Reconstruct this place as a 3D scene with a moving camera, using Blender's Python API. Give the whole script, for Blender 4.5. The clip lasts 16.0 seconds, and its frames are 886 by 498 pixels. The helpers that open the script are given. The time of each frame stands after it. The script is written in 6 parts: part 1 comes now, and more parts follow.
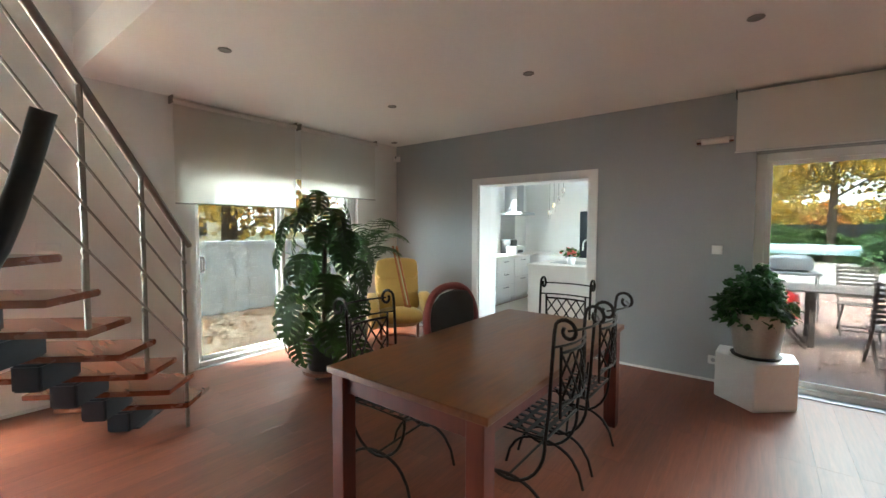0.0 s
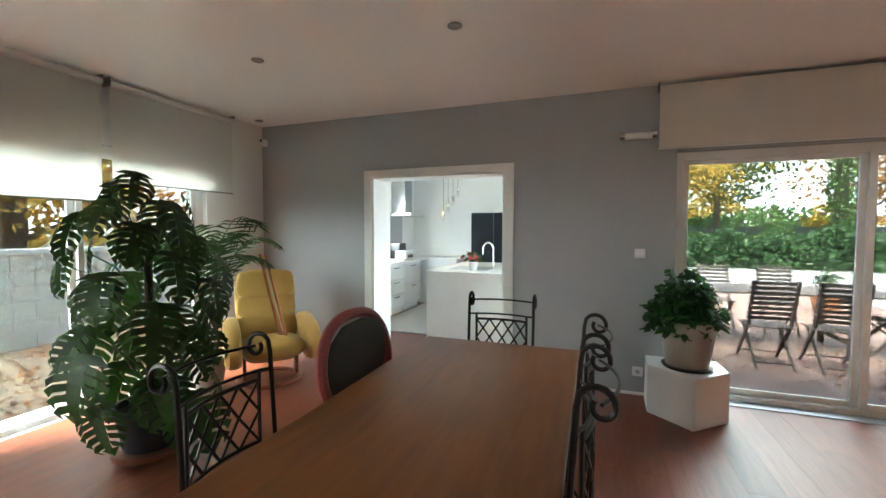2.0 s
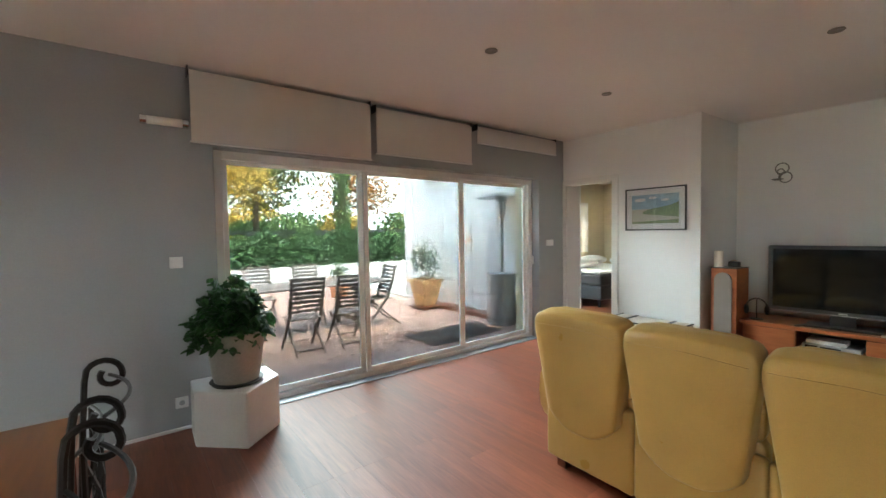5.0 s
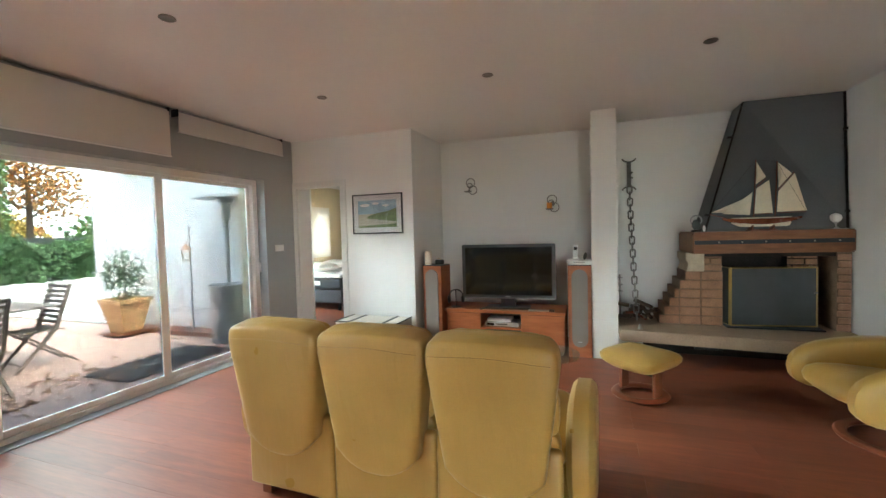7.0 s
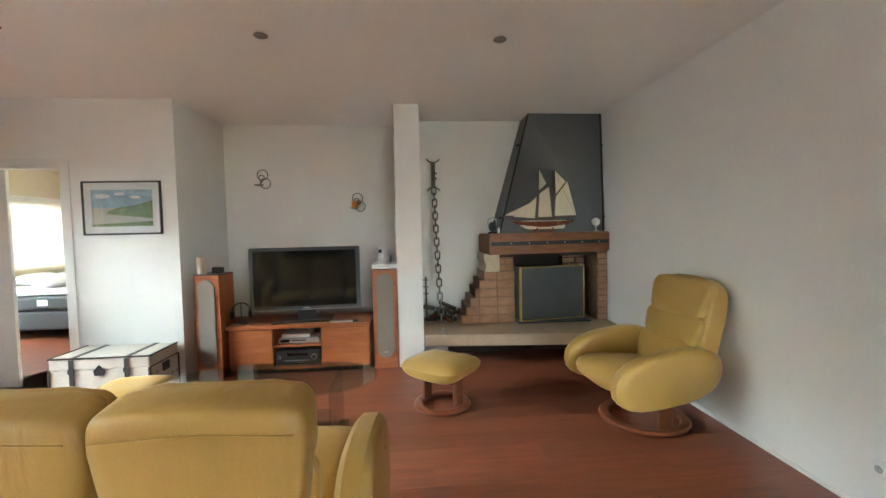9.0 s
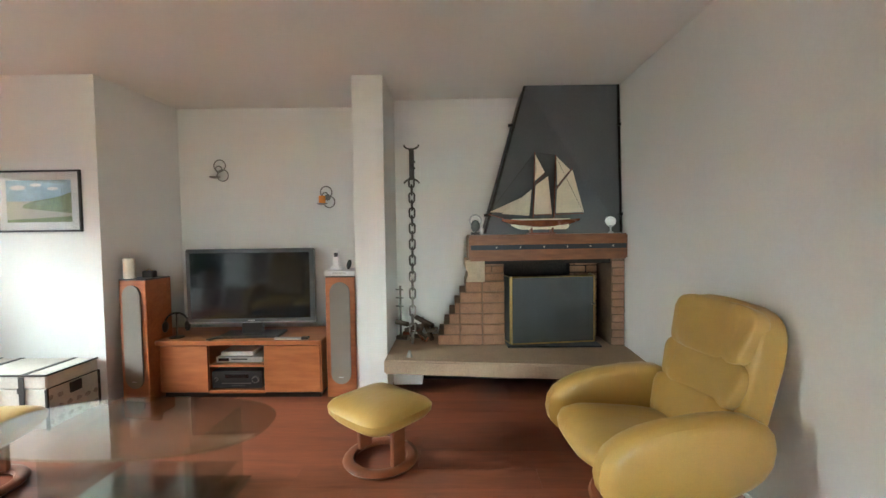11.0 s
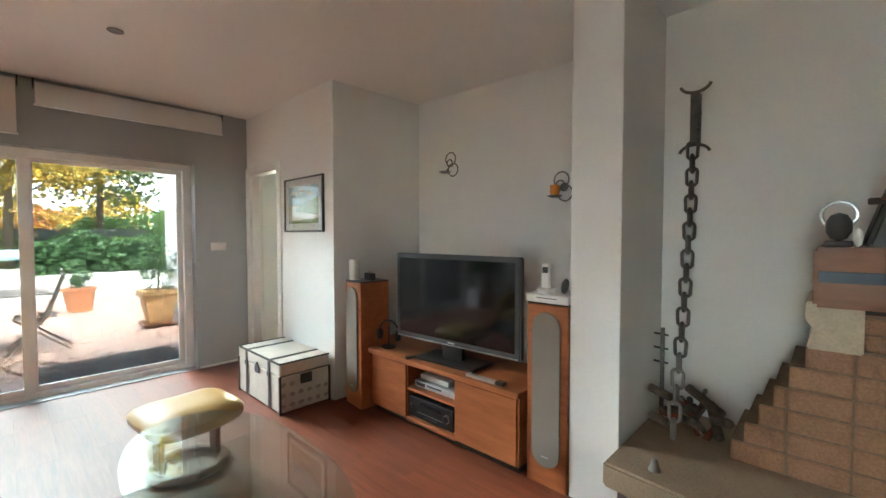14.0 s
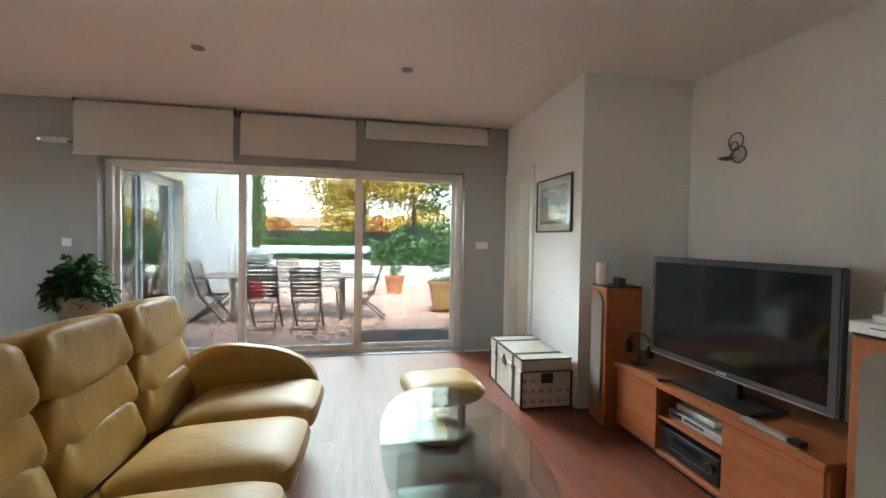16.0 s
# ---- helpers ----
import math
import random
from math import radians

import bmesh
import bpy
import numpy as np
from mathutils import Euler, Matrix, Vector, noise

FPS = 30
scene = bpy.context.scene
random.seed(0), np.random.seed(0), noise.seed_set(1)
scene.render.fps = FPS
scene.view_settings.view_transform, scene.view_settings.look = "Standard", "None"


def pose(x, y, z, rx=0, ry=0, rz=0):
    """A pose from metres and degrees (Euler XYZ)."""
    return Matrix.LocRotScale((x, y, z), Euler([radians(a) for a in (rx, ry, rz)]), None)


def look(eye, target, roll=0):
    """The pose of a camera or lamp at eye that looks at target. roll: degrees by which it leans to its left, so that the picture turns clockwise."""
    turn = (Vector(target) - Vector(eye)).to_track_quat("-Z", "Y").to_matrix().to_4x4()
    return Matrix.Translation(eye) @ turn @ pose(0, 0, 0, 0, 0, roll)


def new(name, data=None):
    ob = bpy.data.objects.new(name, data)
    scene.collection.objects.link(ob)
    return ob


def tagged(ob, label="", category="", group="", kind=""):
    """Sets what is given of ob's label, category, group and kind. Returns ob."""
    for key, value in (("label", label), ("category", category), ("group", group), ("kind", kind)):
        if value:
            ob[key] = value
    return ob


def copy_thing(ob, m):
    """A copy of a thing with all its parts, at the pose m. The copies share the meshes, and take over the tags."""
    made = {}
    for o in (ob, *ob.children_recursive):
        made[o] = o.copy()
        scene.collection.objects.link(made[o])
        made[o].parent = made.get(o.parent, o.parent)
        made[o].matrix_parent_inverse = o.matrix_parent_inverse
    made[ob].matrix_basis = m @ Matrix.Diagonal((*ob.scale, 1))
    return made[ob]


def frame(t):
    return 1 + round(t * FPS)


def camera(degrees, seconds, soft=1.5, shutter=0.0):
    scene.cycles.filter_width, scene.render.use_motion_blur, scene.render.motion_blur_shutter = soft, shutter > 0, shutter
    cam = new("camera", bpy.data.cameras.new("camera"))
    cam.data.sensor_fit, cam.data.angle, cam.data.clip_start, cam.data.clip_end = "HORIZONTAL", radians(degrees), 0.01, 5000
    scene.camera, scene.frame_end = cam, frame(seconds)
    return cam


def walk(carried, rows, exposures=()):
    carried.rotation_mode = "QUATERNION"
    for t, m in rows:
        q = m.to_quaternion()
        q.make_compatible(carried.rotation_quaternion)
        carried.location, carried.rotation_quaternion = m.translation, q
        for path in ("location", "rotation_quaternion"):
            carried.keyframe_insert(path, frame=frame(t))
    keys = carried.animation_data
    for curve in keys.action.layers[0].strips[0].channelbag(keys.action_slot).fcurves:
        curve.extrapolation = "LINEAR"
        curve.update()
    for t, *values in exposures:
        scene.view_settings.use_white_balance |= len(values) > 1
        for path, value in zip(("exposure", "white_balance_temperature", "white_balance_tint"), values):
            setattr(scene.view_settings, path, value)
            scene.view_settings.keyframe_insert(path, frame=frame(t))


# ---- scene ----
cam = camera(93.9, 16.0)
METRES, EYE, TILT, LEAN, TURN = 5.42, 1.45, 0.0, 0.0, 37.3
PATH = [
    (0, (0.032, 0.035, 1.451), (-1.188, 1.617, 1.35), 0.2),
    (0.5, (-0.114, 0.198, 1.445), (-1.222, 1.861, 1.346), 0.2),
    (1, (-0.281, 0.403, 1.457), (-1.26, 2.145, 1.362), 0.1),
    (1.5, (-0.45, 0.566, 1.457), (-1.295, 2.376, 1.359), 0.2),
    (2, (-0.676, 0.693, 1.448), (-1.362, 2.569, 1.361), 0.1),
    (2.5, (-0.829, 0.824, 1.449), (-1.316, 2.762, 1.368), -0.1),
    (3, (-0.912, 0.955, 1.461), (-1.136, 2.941, 1.379), -0.3),
    (3.5, (-0.92, 1.031, 1.471), (-0.794, 3.026, 1.39), -0.4),
    (4, (-0.827, 1.094, 1.482), (-0.325, 3.028, 1.396), -0.6),
    (4.5, (-0.723, 1.107, 1.485), (0.158, 2.901, 1.392), -0.7),
    (5, (-0.59, 1.068, 1.449), (0.626, 2.654, 1.367), -0.9),
    (5.2, (-0.516, 1.034, 1.482), (0.807, 2.53, 1.383), -0.7),
    (7.3, (-0.277, 0.881, 1.419), (1.648, 1.415, 1.339), -1.3),
    (7.5, (-0.246, 0.875, 1.418), (1.703, 1.317, 1.334), -1.0),
    (8, (-0.109, 0.918, 1.417), (1.878, 1.126, 1.332), -1.1),
    (8.5, (0.041, 0.862, 1.406), (2.039, 0.866, 1.322), -1.1),
    (9, (0.229, 0.728, 1.419), (2.221, 0.576, 1.324), -1.2),
    (9.2, (0.294, 0.672, 1.427), (2.282, 0.48, 1.327), -1.2),
    (11.3, (1.17, -0.021, 1.386), (3.163, 0.125, 1.305), -0.7),
    (11.5, (1.262, -0.058, 1.387), (3.248, 0.162, 1.306), -0.7),
    (12, (1.503, -0.141, 1.388), (3.454, 0.293, 1.315), -0.6),
    (12.5, (1.758, -0.201, 1.398), (3.647, 0.451, 1.324), -0.5),
    (13, (2.001, -0.225, 1.407), (3.796, 0.654, 1.333), -0.2),
    (13.5, (2.235, -0.176, 1.409), (3.888, 0.947, 1.332), -0.1),
    (14, (2.43, -0.121, 1.406), (3.887, 1.247, 1.337), 0.0),
    (14.5, (2.586, -0.112, 1.41), (3.796, 1.478, 1.342), 0.1),
    (15, (2.667, -0.136, 1.405), (3.599, 1.633, 1.337), 0.4),
    (15.5, (2.649, -0.141, 1.404), (3.303, 1.748, 1.334), 0.6),
    (16, (2.626, -0.119, 1.362), (3.004, 1.844, 1.309), 1.0),
]
walk(cam, [(t, look(eye, target, roll)) for t, eye, target, roll in PATH], ((0, 6.35), (3.5, 6.4), (5, 6.4), (7.5, 6.8), (9, 7.0), (11.5, 7.2), (12.5, 7.1), (13.5, 6.9), (14.5, 6.65), (16, 6.5)))
scene.view_settings.use_white_balance = True
scene.view_settings.white_balance_temperature, scene.view_settings.white_balance_tint = 6000, -5.0
world = bpy.data.worlds.new("world")
scene.world = world
world.use_nodes = True
wn = world.node_tree.nodes
sky = wn.new("ShaderNodeTexSky")
sky.sky_type, sky.sun_disc = "NISHITA", False
sky.sun_elevation, sky.sun_rotation = radians(62), radians(192)
sky.air_density, sky.dust_density, sky.ozone_density = 0.9, 2.5, 0.7
wn["Background"].inputs["Strength"].default_value = 0.15
world.node_tree.links.new(sky.outputs[0], wn["Background"].inputs["Color"])
sun = new("sun", bpy.data.lights.new("sun", "SUN"))
sun.data.energy, sun.data.angle, sun.data.color = 1.5, radians(40), (1, 0.97, 0.92)
sun.rotation_euler = (radians(28), 0, radians(-12))


def sky_lamp(name, eye, target, w, h, power):
    """The sky's light on its way into a window, from outside."""
    o = new(name, bpy.data.lights.new(name, "AREA"))
    o.data.shape, o.data.size, o.data.size_y, o.data.energy, o.data.color = "RECTANGLE", w, h, power, (0.94, 0.97, 1.0)
    o.matrix_world = look(eye, target)


sky_lamp("window_sky_light", (2.1, 12.6, 5.4), (2.1, 1.0, 0.8), 5.5, 3.2, 34)
sky_lamp("window_sky_light", (-8.6, 2.8, 4.3), (-3.0, 2.8, 0.5), 4.0, 2.2, 2.5)
sky_lamp("kitchen_window_light", (-0.33, 5.9, 1.15), (-3.0, 6.1, 1.0), 1.6, 1.9, 0.55)



# ---- materials ----
def mat(name, color, rough=0.5, metal=0.0, var=0.08, scale=6.0, fine=60.0, bump=0.05, coat=0.0, tint=None, stretch=(1, 1, 1), spec=0.5, dist=0.002):
    """A surface with broad stains, fine grain and relief, at real size."""
    m = bpy.data.materials.new(name)
    m.use_nodes = True
    n, l = m.node_tree.nodes, m.node_tree.links
    b = n["Principled BSDF"]
    b.inputs["Metallic"].default_value = metal
    b.inputs["Coat Weight"].default_value = coat
    b.inputs["Specular IOR Level"].default_value = spec
    tc = n.new("ShaderNodeTexCoord")
    mp = n.new("ShaderNodeMapping")
    mp.inputs["Scale"].default_value = stretch
    l.new(tc.outputs["Object"], mp.inputs["Vector"])
    broad, grain = n.new("ShaderNodeTexNoise"), n.new("ShaderNodeTexNoise")
    broad.inputs["Scale"].default_value, grain.inputs["Scale"].default_value = scale, fine
    broad.inputs["Detail"].default_value, grain.inputs["Detail"].default_value = 4, 3
    for t in (broad, grain):
        l.new(mp.outputs[0], t.inputs["Vector"])
    mix = n.new("ShaderNodeMix")
    mix.data_type = "RGBA"
    dark = tuple(c * (1 - 2 * var) for c in color)
    light = tint or tuple(min(1, c * (1 + 1.2 * var)) for c in color)
    mix.inputs[6].default_value, mix.inputs[7].default_value = (*dark, 1), (*light, 1)
    add = n.new("ShaderNodeMath")
    add.operation = "ADD"
    half = n.new("ShaderNodeMath")
    half.operation = "MULTIPLY"
    half.inputs[1].default_value = 0.5
    l.new(broad.outputs[0], add.inputs[0])
    l.new(grain.outputs[0], add.inputs[1])
    l.new(add.outputs[0], half.inputs[0])
    ramp = n.new("ShaderNodeMapRange")
    ramp.inputs[1].default_value, ramp.inputs[2].default_value = 0.3, 0.7
    l.new(half.outputs[0], ramp.inputs[0])
    l.new(ramp.outputs[0], mix.inputs[0])
    l.new(mix.outputs[2], b.inputs["Base Color"])
    rr = n.new("ShaderNodeMapRange")
    rr.inputs[3].default_value, rr.inputs[4].default_value = max(0, rough - 0.06), min(1, rough + 0.06)
    l.new(broad.outputs[0], rr.inputs[0])
    l.new(rr.outputs[0], b.inputs["Roughness"])
    if bump:
        bp = n.new("ShaderNodeBump")
        bp.inputs["Strength"].default_value, bp.inputs["Distance"].default_value = bump, dist
        l.new(grain.outputs[0], bp.inputs["Height"])
        l.new(bp.outputs[0], b.inputs["Normal"])
    return m


def wood(name, a, b_, rough=0.3, grain=(14, 1.2, 14), vary=0.25, coat=0.0, bump=0.04, wscale=1.0):
    """Wood with long grain and a shade of its own for every piece."""
    m = bpy.data.materials.new(name)
    m.use_nodes = True
    n, l = m.node_tree.nodes, m.node_tree.links
    s = n["Principled BSDF"]
    s.inputs["Coat Weight"].default_value = coat
    tc, oi = n.new("ShaderNodeTexCoord"), n.new("ShaderNodeObjectInfo")
    off = n.new("ShaderNodeVectorMath")
    off.operation = "ADD"
    sc = n.new("ShaderNodeMath")
    sc.operation = "MULTIPLY"
    sc.inputs[1].default_value = 37.0
    l.new(oi.outputs["Random"], sc.inputs[0])
    l.new(tc.outputs["Object"], off.inputs[0])
    l.new(sc.outputs[0], off.inputs[1])
    mp = n.new("ShaderNodeMapping")
    mp.inputs["Scale"].default_value = tuple(g * wscale for g in grain)
    l.new(off.outputs[0], mp.inputs["Vector"])
    g1, g2 = n.new("ShaderNodeTexNoise"), n.new("ShaderNodeTexNoise")
    g1.inputs["Scale"].default_value, g2.inputs["Scale"].default_value = 1.0, 4.0
    g1.inputs["Detail"].default_value, g2.inputs["Detail"].default_value = 5, 6
    g1.inputs["Distortion"].default_value = 0.6
    l.new(mp.outputs[0], g1.inputs["Vector"])
    l.new(mp.outputs[0], g2.inputs["Vector"])
    mid = n.new("ShaderNodeMix")
    mid.inputs[0].default_value = 0.45
    l.new(g1.outputs[0], mid.inputs[2])
    l.new(g2.outputs[0], mid.inputs[3])
    rp = n.new("ShaderNodeMapRange")
    rp.inputs[1].default_value, rp.inputs[2].default_value = 0.32, 0.68
    l.new(mid.outputs[0], rp.inputs[0])
    mix = n.new("ShaderNodeMix")
    mix.data_type = "RGBA"
    mix.inputs[6].default_value, mix.inputs[7].default_value = (*a, 1), (*b_, 1)
    l.new(rp.outputs[0], mix.inputs[0])
    hs = n.new("ShaderNodeHueSaturation")
    vr = n.new("ShaderNodeMapRange")
    vr.inputs[3].default_value, vr.inputs[4].default_value = 1 - vary, 1 + vary
    l.new(oi.outputs["Random"], vr.inputs[0])
    l.new(vr.outputs[0], hs.inputs["Value"])
    l.new(mix.outputs[2], hs.inputs["Color"])
    l.new(hs.outputs[0], s.inputs["Base Color"])
    rr = n.new("ShaderNodeMapRange")
    rr.inputs[3].default_value, rr.inputs[4].default_value = rough - 0.05, rough + 0.08
    l.new(g1.outputs[0], rr.inputs[0])
    l.new(rr.outputs[0], s.inputs["Roughness"])
    bp = n.new("ShaderNodeBump")
    bp.inputs["Strength"].default_value, bp.inputs["Distance"].default_value = bump, 0.002
    l.new(g2.outputs[0], bp.inputs["Height"])
    l.new(bp.outputs[0], s.inputs["Normal"])
    return m


def clear(name, tint=(1, 1, 1), gloss=1.0, rough=0.0):
    """Thin clear pane: passes light, mirrors by Fresnel."""
    m = bpy.data.materials.new(name)
    m.use_nodes = True
    n, l = m.node_tree.nodes, m.node_tree.links
    n.remove(n["Principled BSDF"])
    tr, gl, mx, fr, pw = n.new("ShaderNodeBsdfTransparent"), n.new("ShaderNodeBsdfGlossy"), n.new("ShaderNodeMixShader"), n.new("ShaderNodeLayerWeight"), n.new("ShaderNodeMath")
    tr.inputs[0].default_value = (*tint, 1)
    gl.inputs["Roughness"].default_value = rough
    fr.inputs[0].default_value = 0.5
    pw.operation = "POWER"
    pw.inputs[1].default_value = 4.0
    l.new(fr.outputs["Facing"], pw.inputs[0])
    mu = n.new("ShaderNodeMath")
    mu.operation, mu.use_clamp = "MULTIPLY_ADD", True
    mu.inputs[1].default_value, mu.inputs[2].default_value = 0.9 * min(1.0, gloss), 0.035 * gloss
    l.new(pw.outputs[0], mu.inputs[0])
    l.new(mu.outputs[0], mx.inputs[0])
    l.new(tr.outputs[0], mx.inputs[1])
    l.new(gl.outputs[0], mx.inputs[2])
    l.new(mx.outputs[0], n["Material Output"].inputs[0])
    return m


def cloth(name, color, through_=0.35, holes=0.0):
    """Thin fabric that lets some light through."""
    m = mat(name, color, 0.9, var=0.03, scale=3, fine=400, bump=0.1)
    n, l = m.node_tree.nodes, m.node_tree.links
    b = n["Principled BSDF"]
    tl, mx = n.new("ShaderNodeBsdfTranslucent"), n.new("ShaderNodeMixShader")
    tl.inputs[0].default_value = (*color, 1)
    mx.inputs[0].default_value = through_
    l.new(b.outputs[0], mx.inputs[1])
    l.new(tl.outputs[0], mx.inputs[2])
    end = mx
    if holes:
        tr, m2 = n.new("ShaderNodeBsdfTransparent"), n.new("ShaderNodeMixShader")
        m2.inputs[0].default_value = holes
        l.new(mx.outputs[0], m2.inputs[1])
        l.new(tr.outputs[0], m2.inputs[2])
        end = m2
    l.new(end.outputs[0], n["Material Output"].inputs[0])
    return m


def leafmat(name, color, var=0.3, rough=0.4, through_=0.25):
    m = mat(name, color, rough, var=var, scale=9, fine=60, bump=0.1)
    n, l = m.node_tree.nodes, m.node_tree.links
    b = n["Principled BSDF"]
    ge, hs, vr = n.new("ShaderNodeNewGeometry"), n.new("ShaderNodeHueSaturation"), n.new("ShaderNodeMapRange")
    vr.inputs[3].default_value, vr.inputs[4].default_value = 1 - var, 1 + var
    l.new(ge.outputs["Random Per Island"], vr.inputs[0])
    l.new(vr.outputs[0], hs.inputs["Value"])
    l.new(b.inputs["Base Color"].links[0].from_socket, hs.inputs["Color"])
    l.new(hs.outputs[0], b.inputs["Base Color"])
    tl, mx = n.new("ShaderNodeBsdfTranslucent"), n.new("ShaderNodeMixShader")
    mx.inputs[0].default_value = through_
    l.new(hs.outputs[0], tl.inputs[0])
    l.new(b.outputs[0], mx.inputs[1])
    l.new(tl.outputs[0], mx.inputs[2])
    l.new(mx.outputs[0], n["Material Output"].inputs[0])
    return m


M_WHITE = mat("white_wall", (0.78, 0.78, 0.76), 0.75, var=0.02, scale=1.2, fine=90, bump=0.12)
M_GRAY = mat("gray_wall", (0.33, 0.34, 0.345), 0.7, var=0.03, scale=1.0, fine=90, bump=0.12)
M_CEIL = mat("ceiling_paint", (0.86, 0.84, 0.81), 0.42, var=0.015, scale=0.8, fine=50, bump=0.03)
M_FRAME = mat("white_frame", (0.72, 0.72, 0.7), 0.35, var=0.02, bump=0.0)
M_FLOOR = wood("floor_wood", (0.128, 0.036, 0.017), (0.225, 0.068, 0.034), 0.35, grain=(22, 1.6, 22), vary=0.14, coat=0.07)
M_GAP = mat("floor_joint", (0.06, 0.02, 0.012), 0.6, bump=0)
M_TABLE = wood("table_wood", (0.09, 0.028, 0.007), (0.18, 0.065, 0.014), 0.34, grain=(9, 1.0, 9), vary=0.08)
M_TABLELEG = wood("dark_red_table_wood", (0.085, 0.014, 0.008), (0.16, 0.032, 0.016), 0.4, grain=(10, 10, 1.2), vary=0.06)
M_CHERRY = wood("cherry_wood", (0.26, 0.075, 0.024), (0.42, 0.14, 0.05), 0.35, grain=(10, 1.3, 10), vary=0.08)
M_TREAD = wood("tread_wood", (0.12, 0.034, 0.015), (0.21, 0.066, 0.03), 0.25, grain=(1.2, 9, 9), vary=0.1, coat=0.3)
M_BEAM = wood("beam_wood", (0.12, 0.042, 0.013), (0.25, 0.10, 0.036), 0.45, grain=(10, 1.5, 10), vary=0.0, bump=0.2)
M_IRON = mat("wrought_iron", (0.022, 0.018, 0.016), 0.42, 0.7, var=0.2, fine=150, bump=0.2)
M_BLACK = mat("black_plastic", (0.012, 0.012, 0.013), 0.3, bump=0.02)
M_SCREEN = mat("dark_screen", (0.008, 0.009, 0.011), 0.08, bump=0)
M_BEZEL = mat("gray_gloss_plastic", (0.075, 0.08, 0.085), 0.2, var=0.02, bump=0)
M_CHAIN = mat("worn_chain_iron", (0.11, 0.10, 0.09), 0.45, 0.7, var=0.3, fine=90, bump=0.3)
M_STEEL = mat("brushed_steel", (0.27, 0.255, 0.235), 0.4, 0.9, var=0.05, bump=0.03)
M_CHROME = mat("chrome", (0.75, 0.75, 0.75), 0.08, 1.0, var=0.01, bump=0)
M_STEPMETAL = mat("dark_steel", (0.03, 0.036, 0.045), 0.4, 0.5, var=0.1, bump=0.05)
M_LEATHER = mat("yellow_leather", (0.42, 0.258, 0.07), 0.30, var=0.06, scale=5, fine=220, bump=0.2, spec=0.5)


def creases(m, scale, strength, dist):
    """Soft folds over the fine grain."""
    n, l = m.node_tree.nodes, m.node_tree.links
    tc, nz, bp = n.new("ShaderNodeTexCoord"), n.new("ShaderNodeTexNoise"), n.new("ShaderNodeBump")
    nz.inputs["Scale"].default_value, nz.inputs["Detail"].default_value, nz.inputs["Distortion"].default_value = scale, 2, 1.2
    bp.inputs["Strength"].default_value, bp.inputs["Distance"].default_value = strength, dist
    mp = n.new("ShaderNodeMapping")
    mp.inputs["Scale"].default_value = (2.2, 0.8, 0.6)
    l.new(tc.outputs["Object"], mp.inputs["Vector"])
    l.new(mp.outputs[0], nz.inputs["Vector"])
    l.new(nz.outputs[0], bp.inputs["Height"])
    old = n["Principled BSDF"].inputs["Normal"].links[0].from_node
    l.new(bp.outputs[0], old.inputs["Normal"])


creases(M_LEATHER, 7, 0.22, 0.013)
M_SEAM = mat("leather_seam", (0.27, 0.18, 0.045), 0.6, bump=0)
M_LAMI = wood("chair_base_wood", (0.10, 0.028, 0.012), (0.2, 0.06, 0.025), 0.3, grain=(6, 2, 6), vary=0.05)
M_GLASS = clear("picture_glass", (0.96, 0.96, 0.96), 2.0)
# Pane colour dims the bright outdoors seen through it; not a tint of the glass.
M_WINDOW = clear("view_dimming_glass", (0.19, 0.192, 0.187), 0.4)
M_GLASSOUT = clear("bright_window_glass", (0.8, 0.83, 0.82), 9.0)
M_SKYRING = bpy.data.materials.new("overcast_horizon")
M_SKYRING.use_nodes = True
glow = M_SKYRING.node_tree.nodes.new("ShaderNodeEmission")
glow.inputs[0].default_value, glow.inputs[1].default_value = (0.95, 0.98, 1.0, 1), 0.75
M_SKYRING.node_tree.links.new(glow.outputs[0], M_SKYRING.node_tree.nodes["Material Output"].inputs[0])
M_TGLASS = clear("table_glass", (0.90, 0.97, 0.94), 2.2)
M_TSIDE = clear("frosted_table_glass", (0.90, 0.95, 0.93), 2.0, 0.1)
M_FROST = mat("frosted_glass", (0.68, 0.75, 0.72), 0.5, bump=0)
M_STONE = mat("hearth_stone", (0.33, 0.235, 0.155), 0.7, var=0.14, scale=4, fine=90, bump=0.5)
M_STONEW = mat("pale_stone", (0.5, 0.42, 0.3), 0.8, var=0.12, scale=14, fine=80, bump=0.5)
M_MORTAR = mat("mortar", (0.20, 0.13, 0.085), 0.9, var=0.2, scale=8, bump=0.4)
M_BRICKP = mat("pale_pink_brick", (0.40, 0.23, 0.155), 0.85, var=0.15, scale=9, fine=90, bump=0.5, dist=0.004)
M_BRICK = mat("brick", (0.31, 0.165, 0.095), 0.85, var=0.2, scale=9, fine=90, bump=0.6, dist=0.004)
M_SOOTBLACK = mat("soot_black_lining", (0.022, 0.016, 0.013), 0.9, var=0.4, scale=6, bump=0.3)
M_HOOD = mat("hood_gray", (0.085, 0.088, 0.09), 0.5, var=0.08, scale=3, fine=70, bump=0.15)
M_MESH = mat("fire_screen_mesh", (0.06, 0.065, 0.065), 0.5, 0.3, var=0.2, scale=4, fine=500, bump=0.3)
M_BRASS = mat("brass", (0.55, 0.38, 0.14), 0.3, 1.0, var=0.1, bump=0.03)
M_BLIND = cloth("blind_fabric", (0.78, 0.76, 0.71), 0.65, 0.09)
M_BLINDN = cloth("blind_panel_fabric", (0.70, 0.665, 0.62), 0.25)
M_PLINTH = mat("white_plinth", (0.76, 0.76, 0.75), 0.6, var=0.03, bump=0.1)
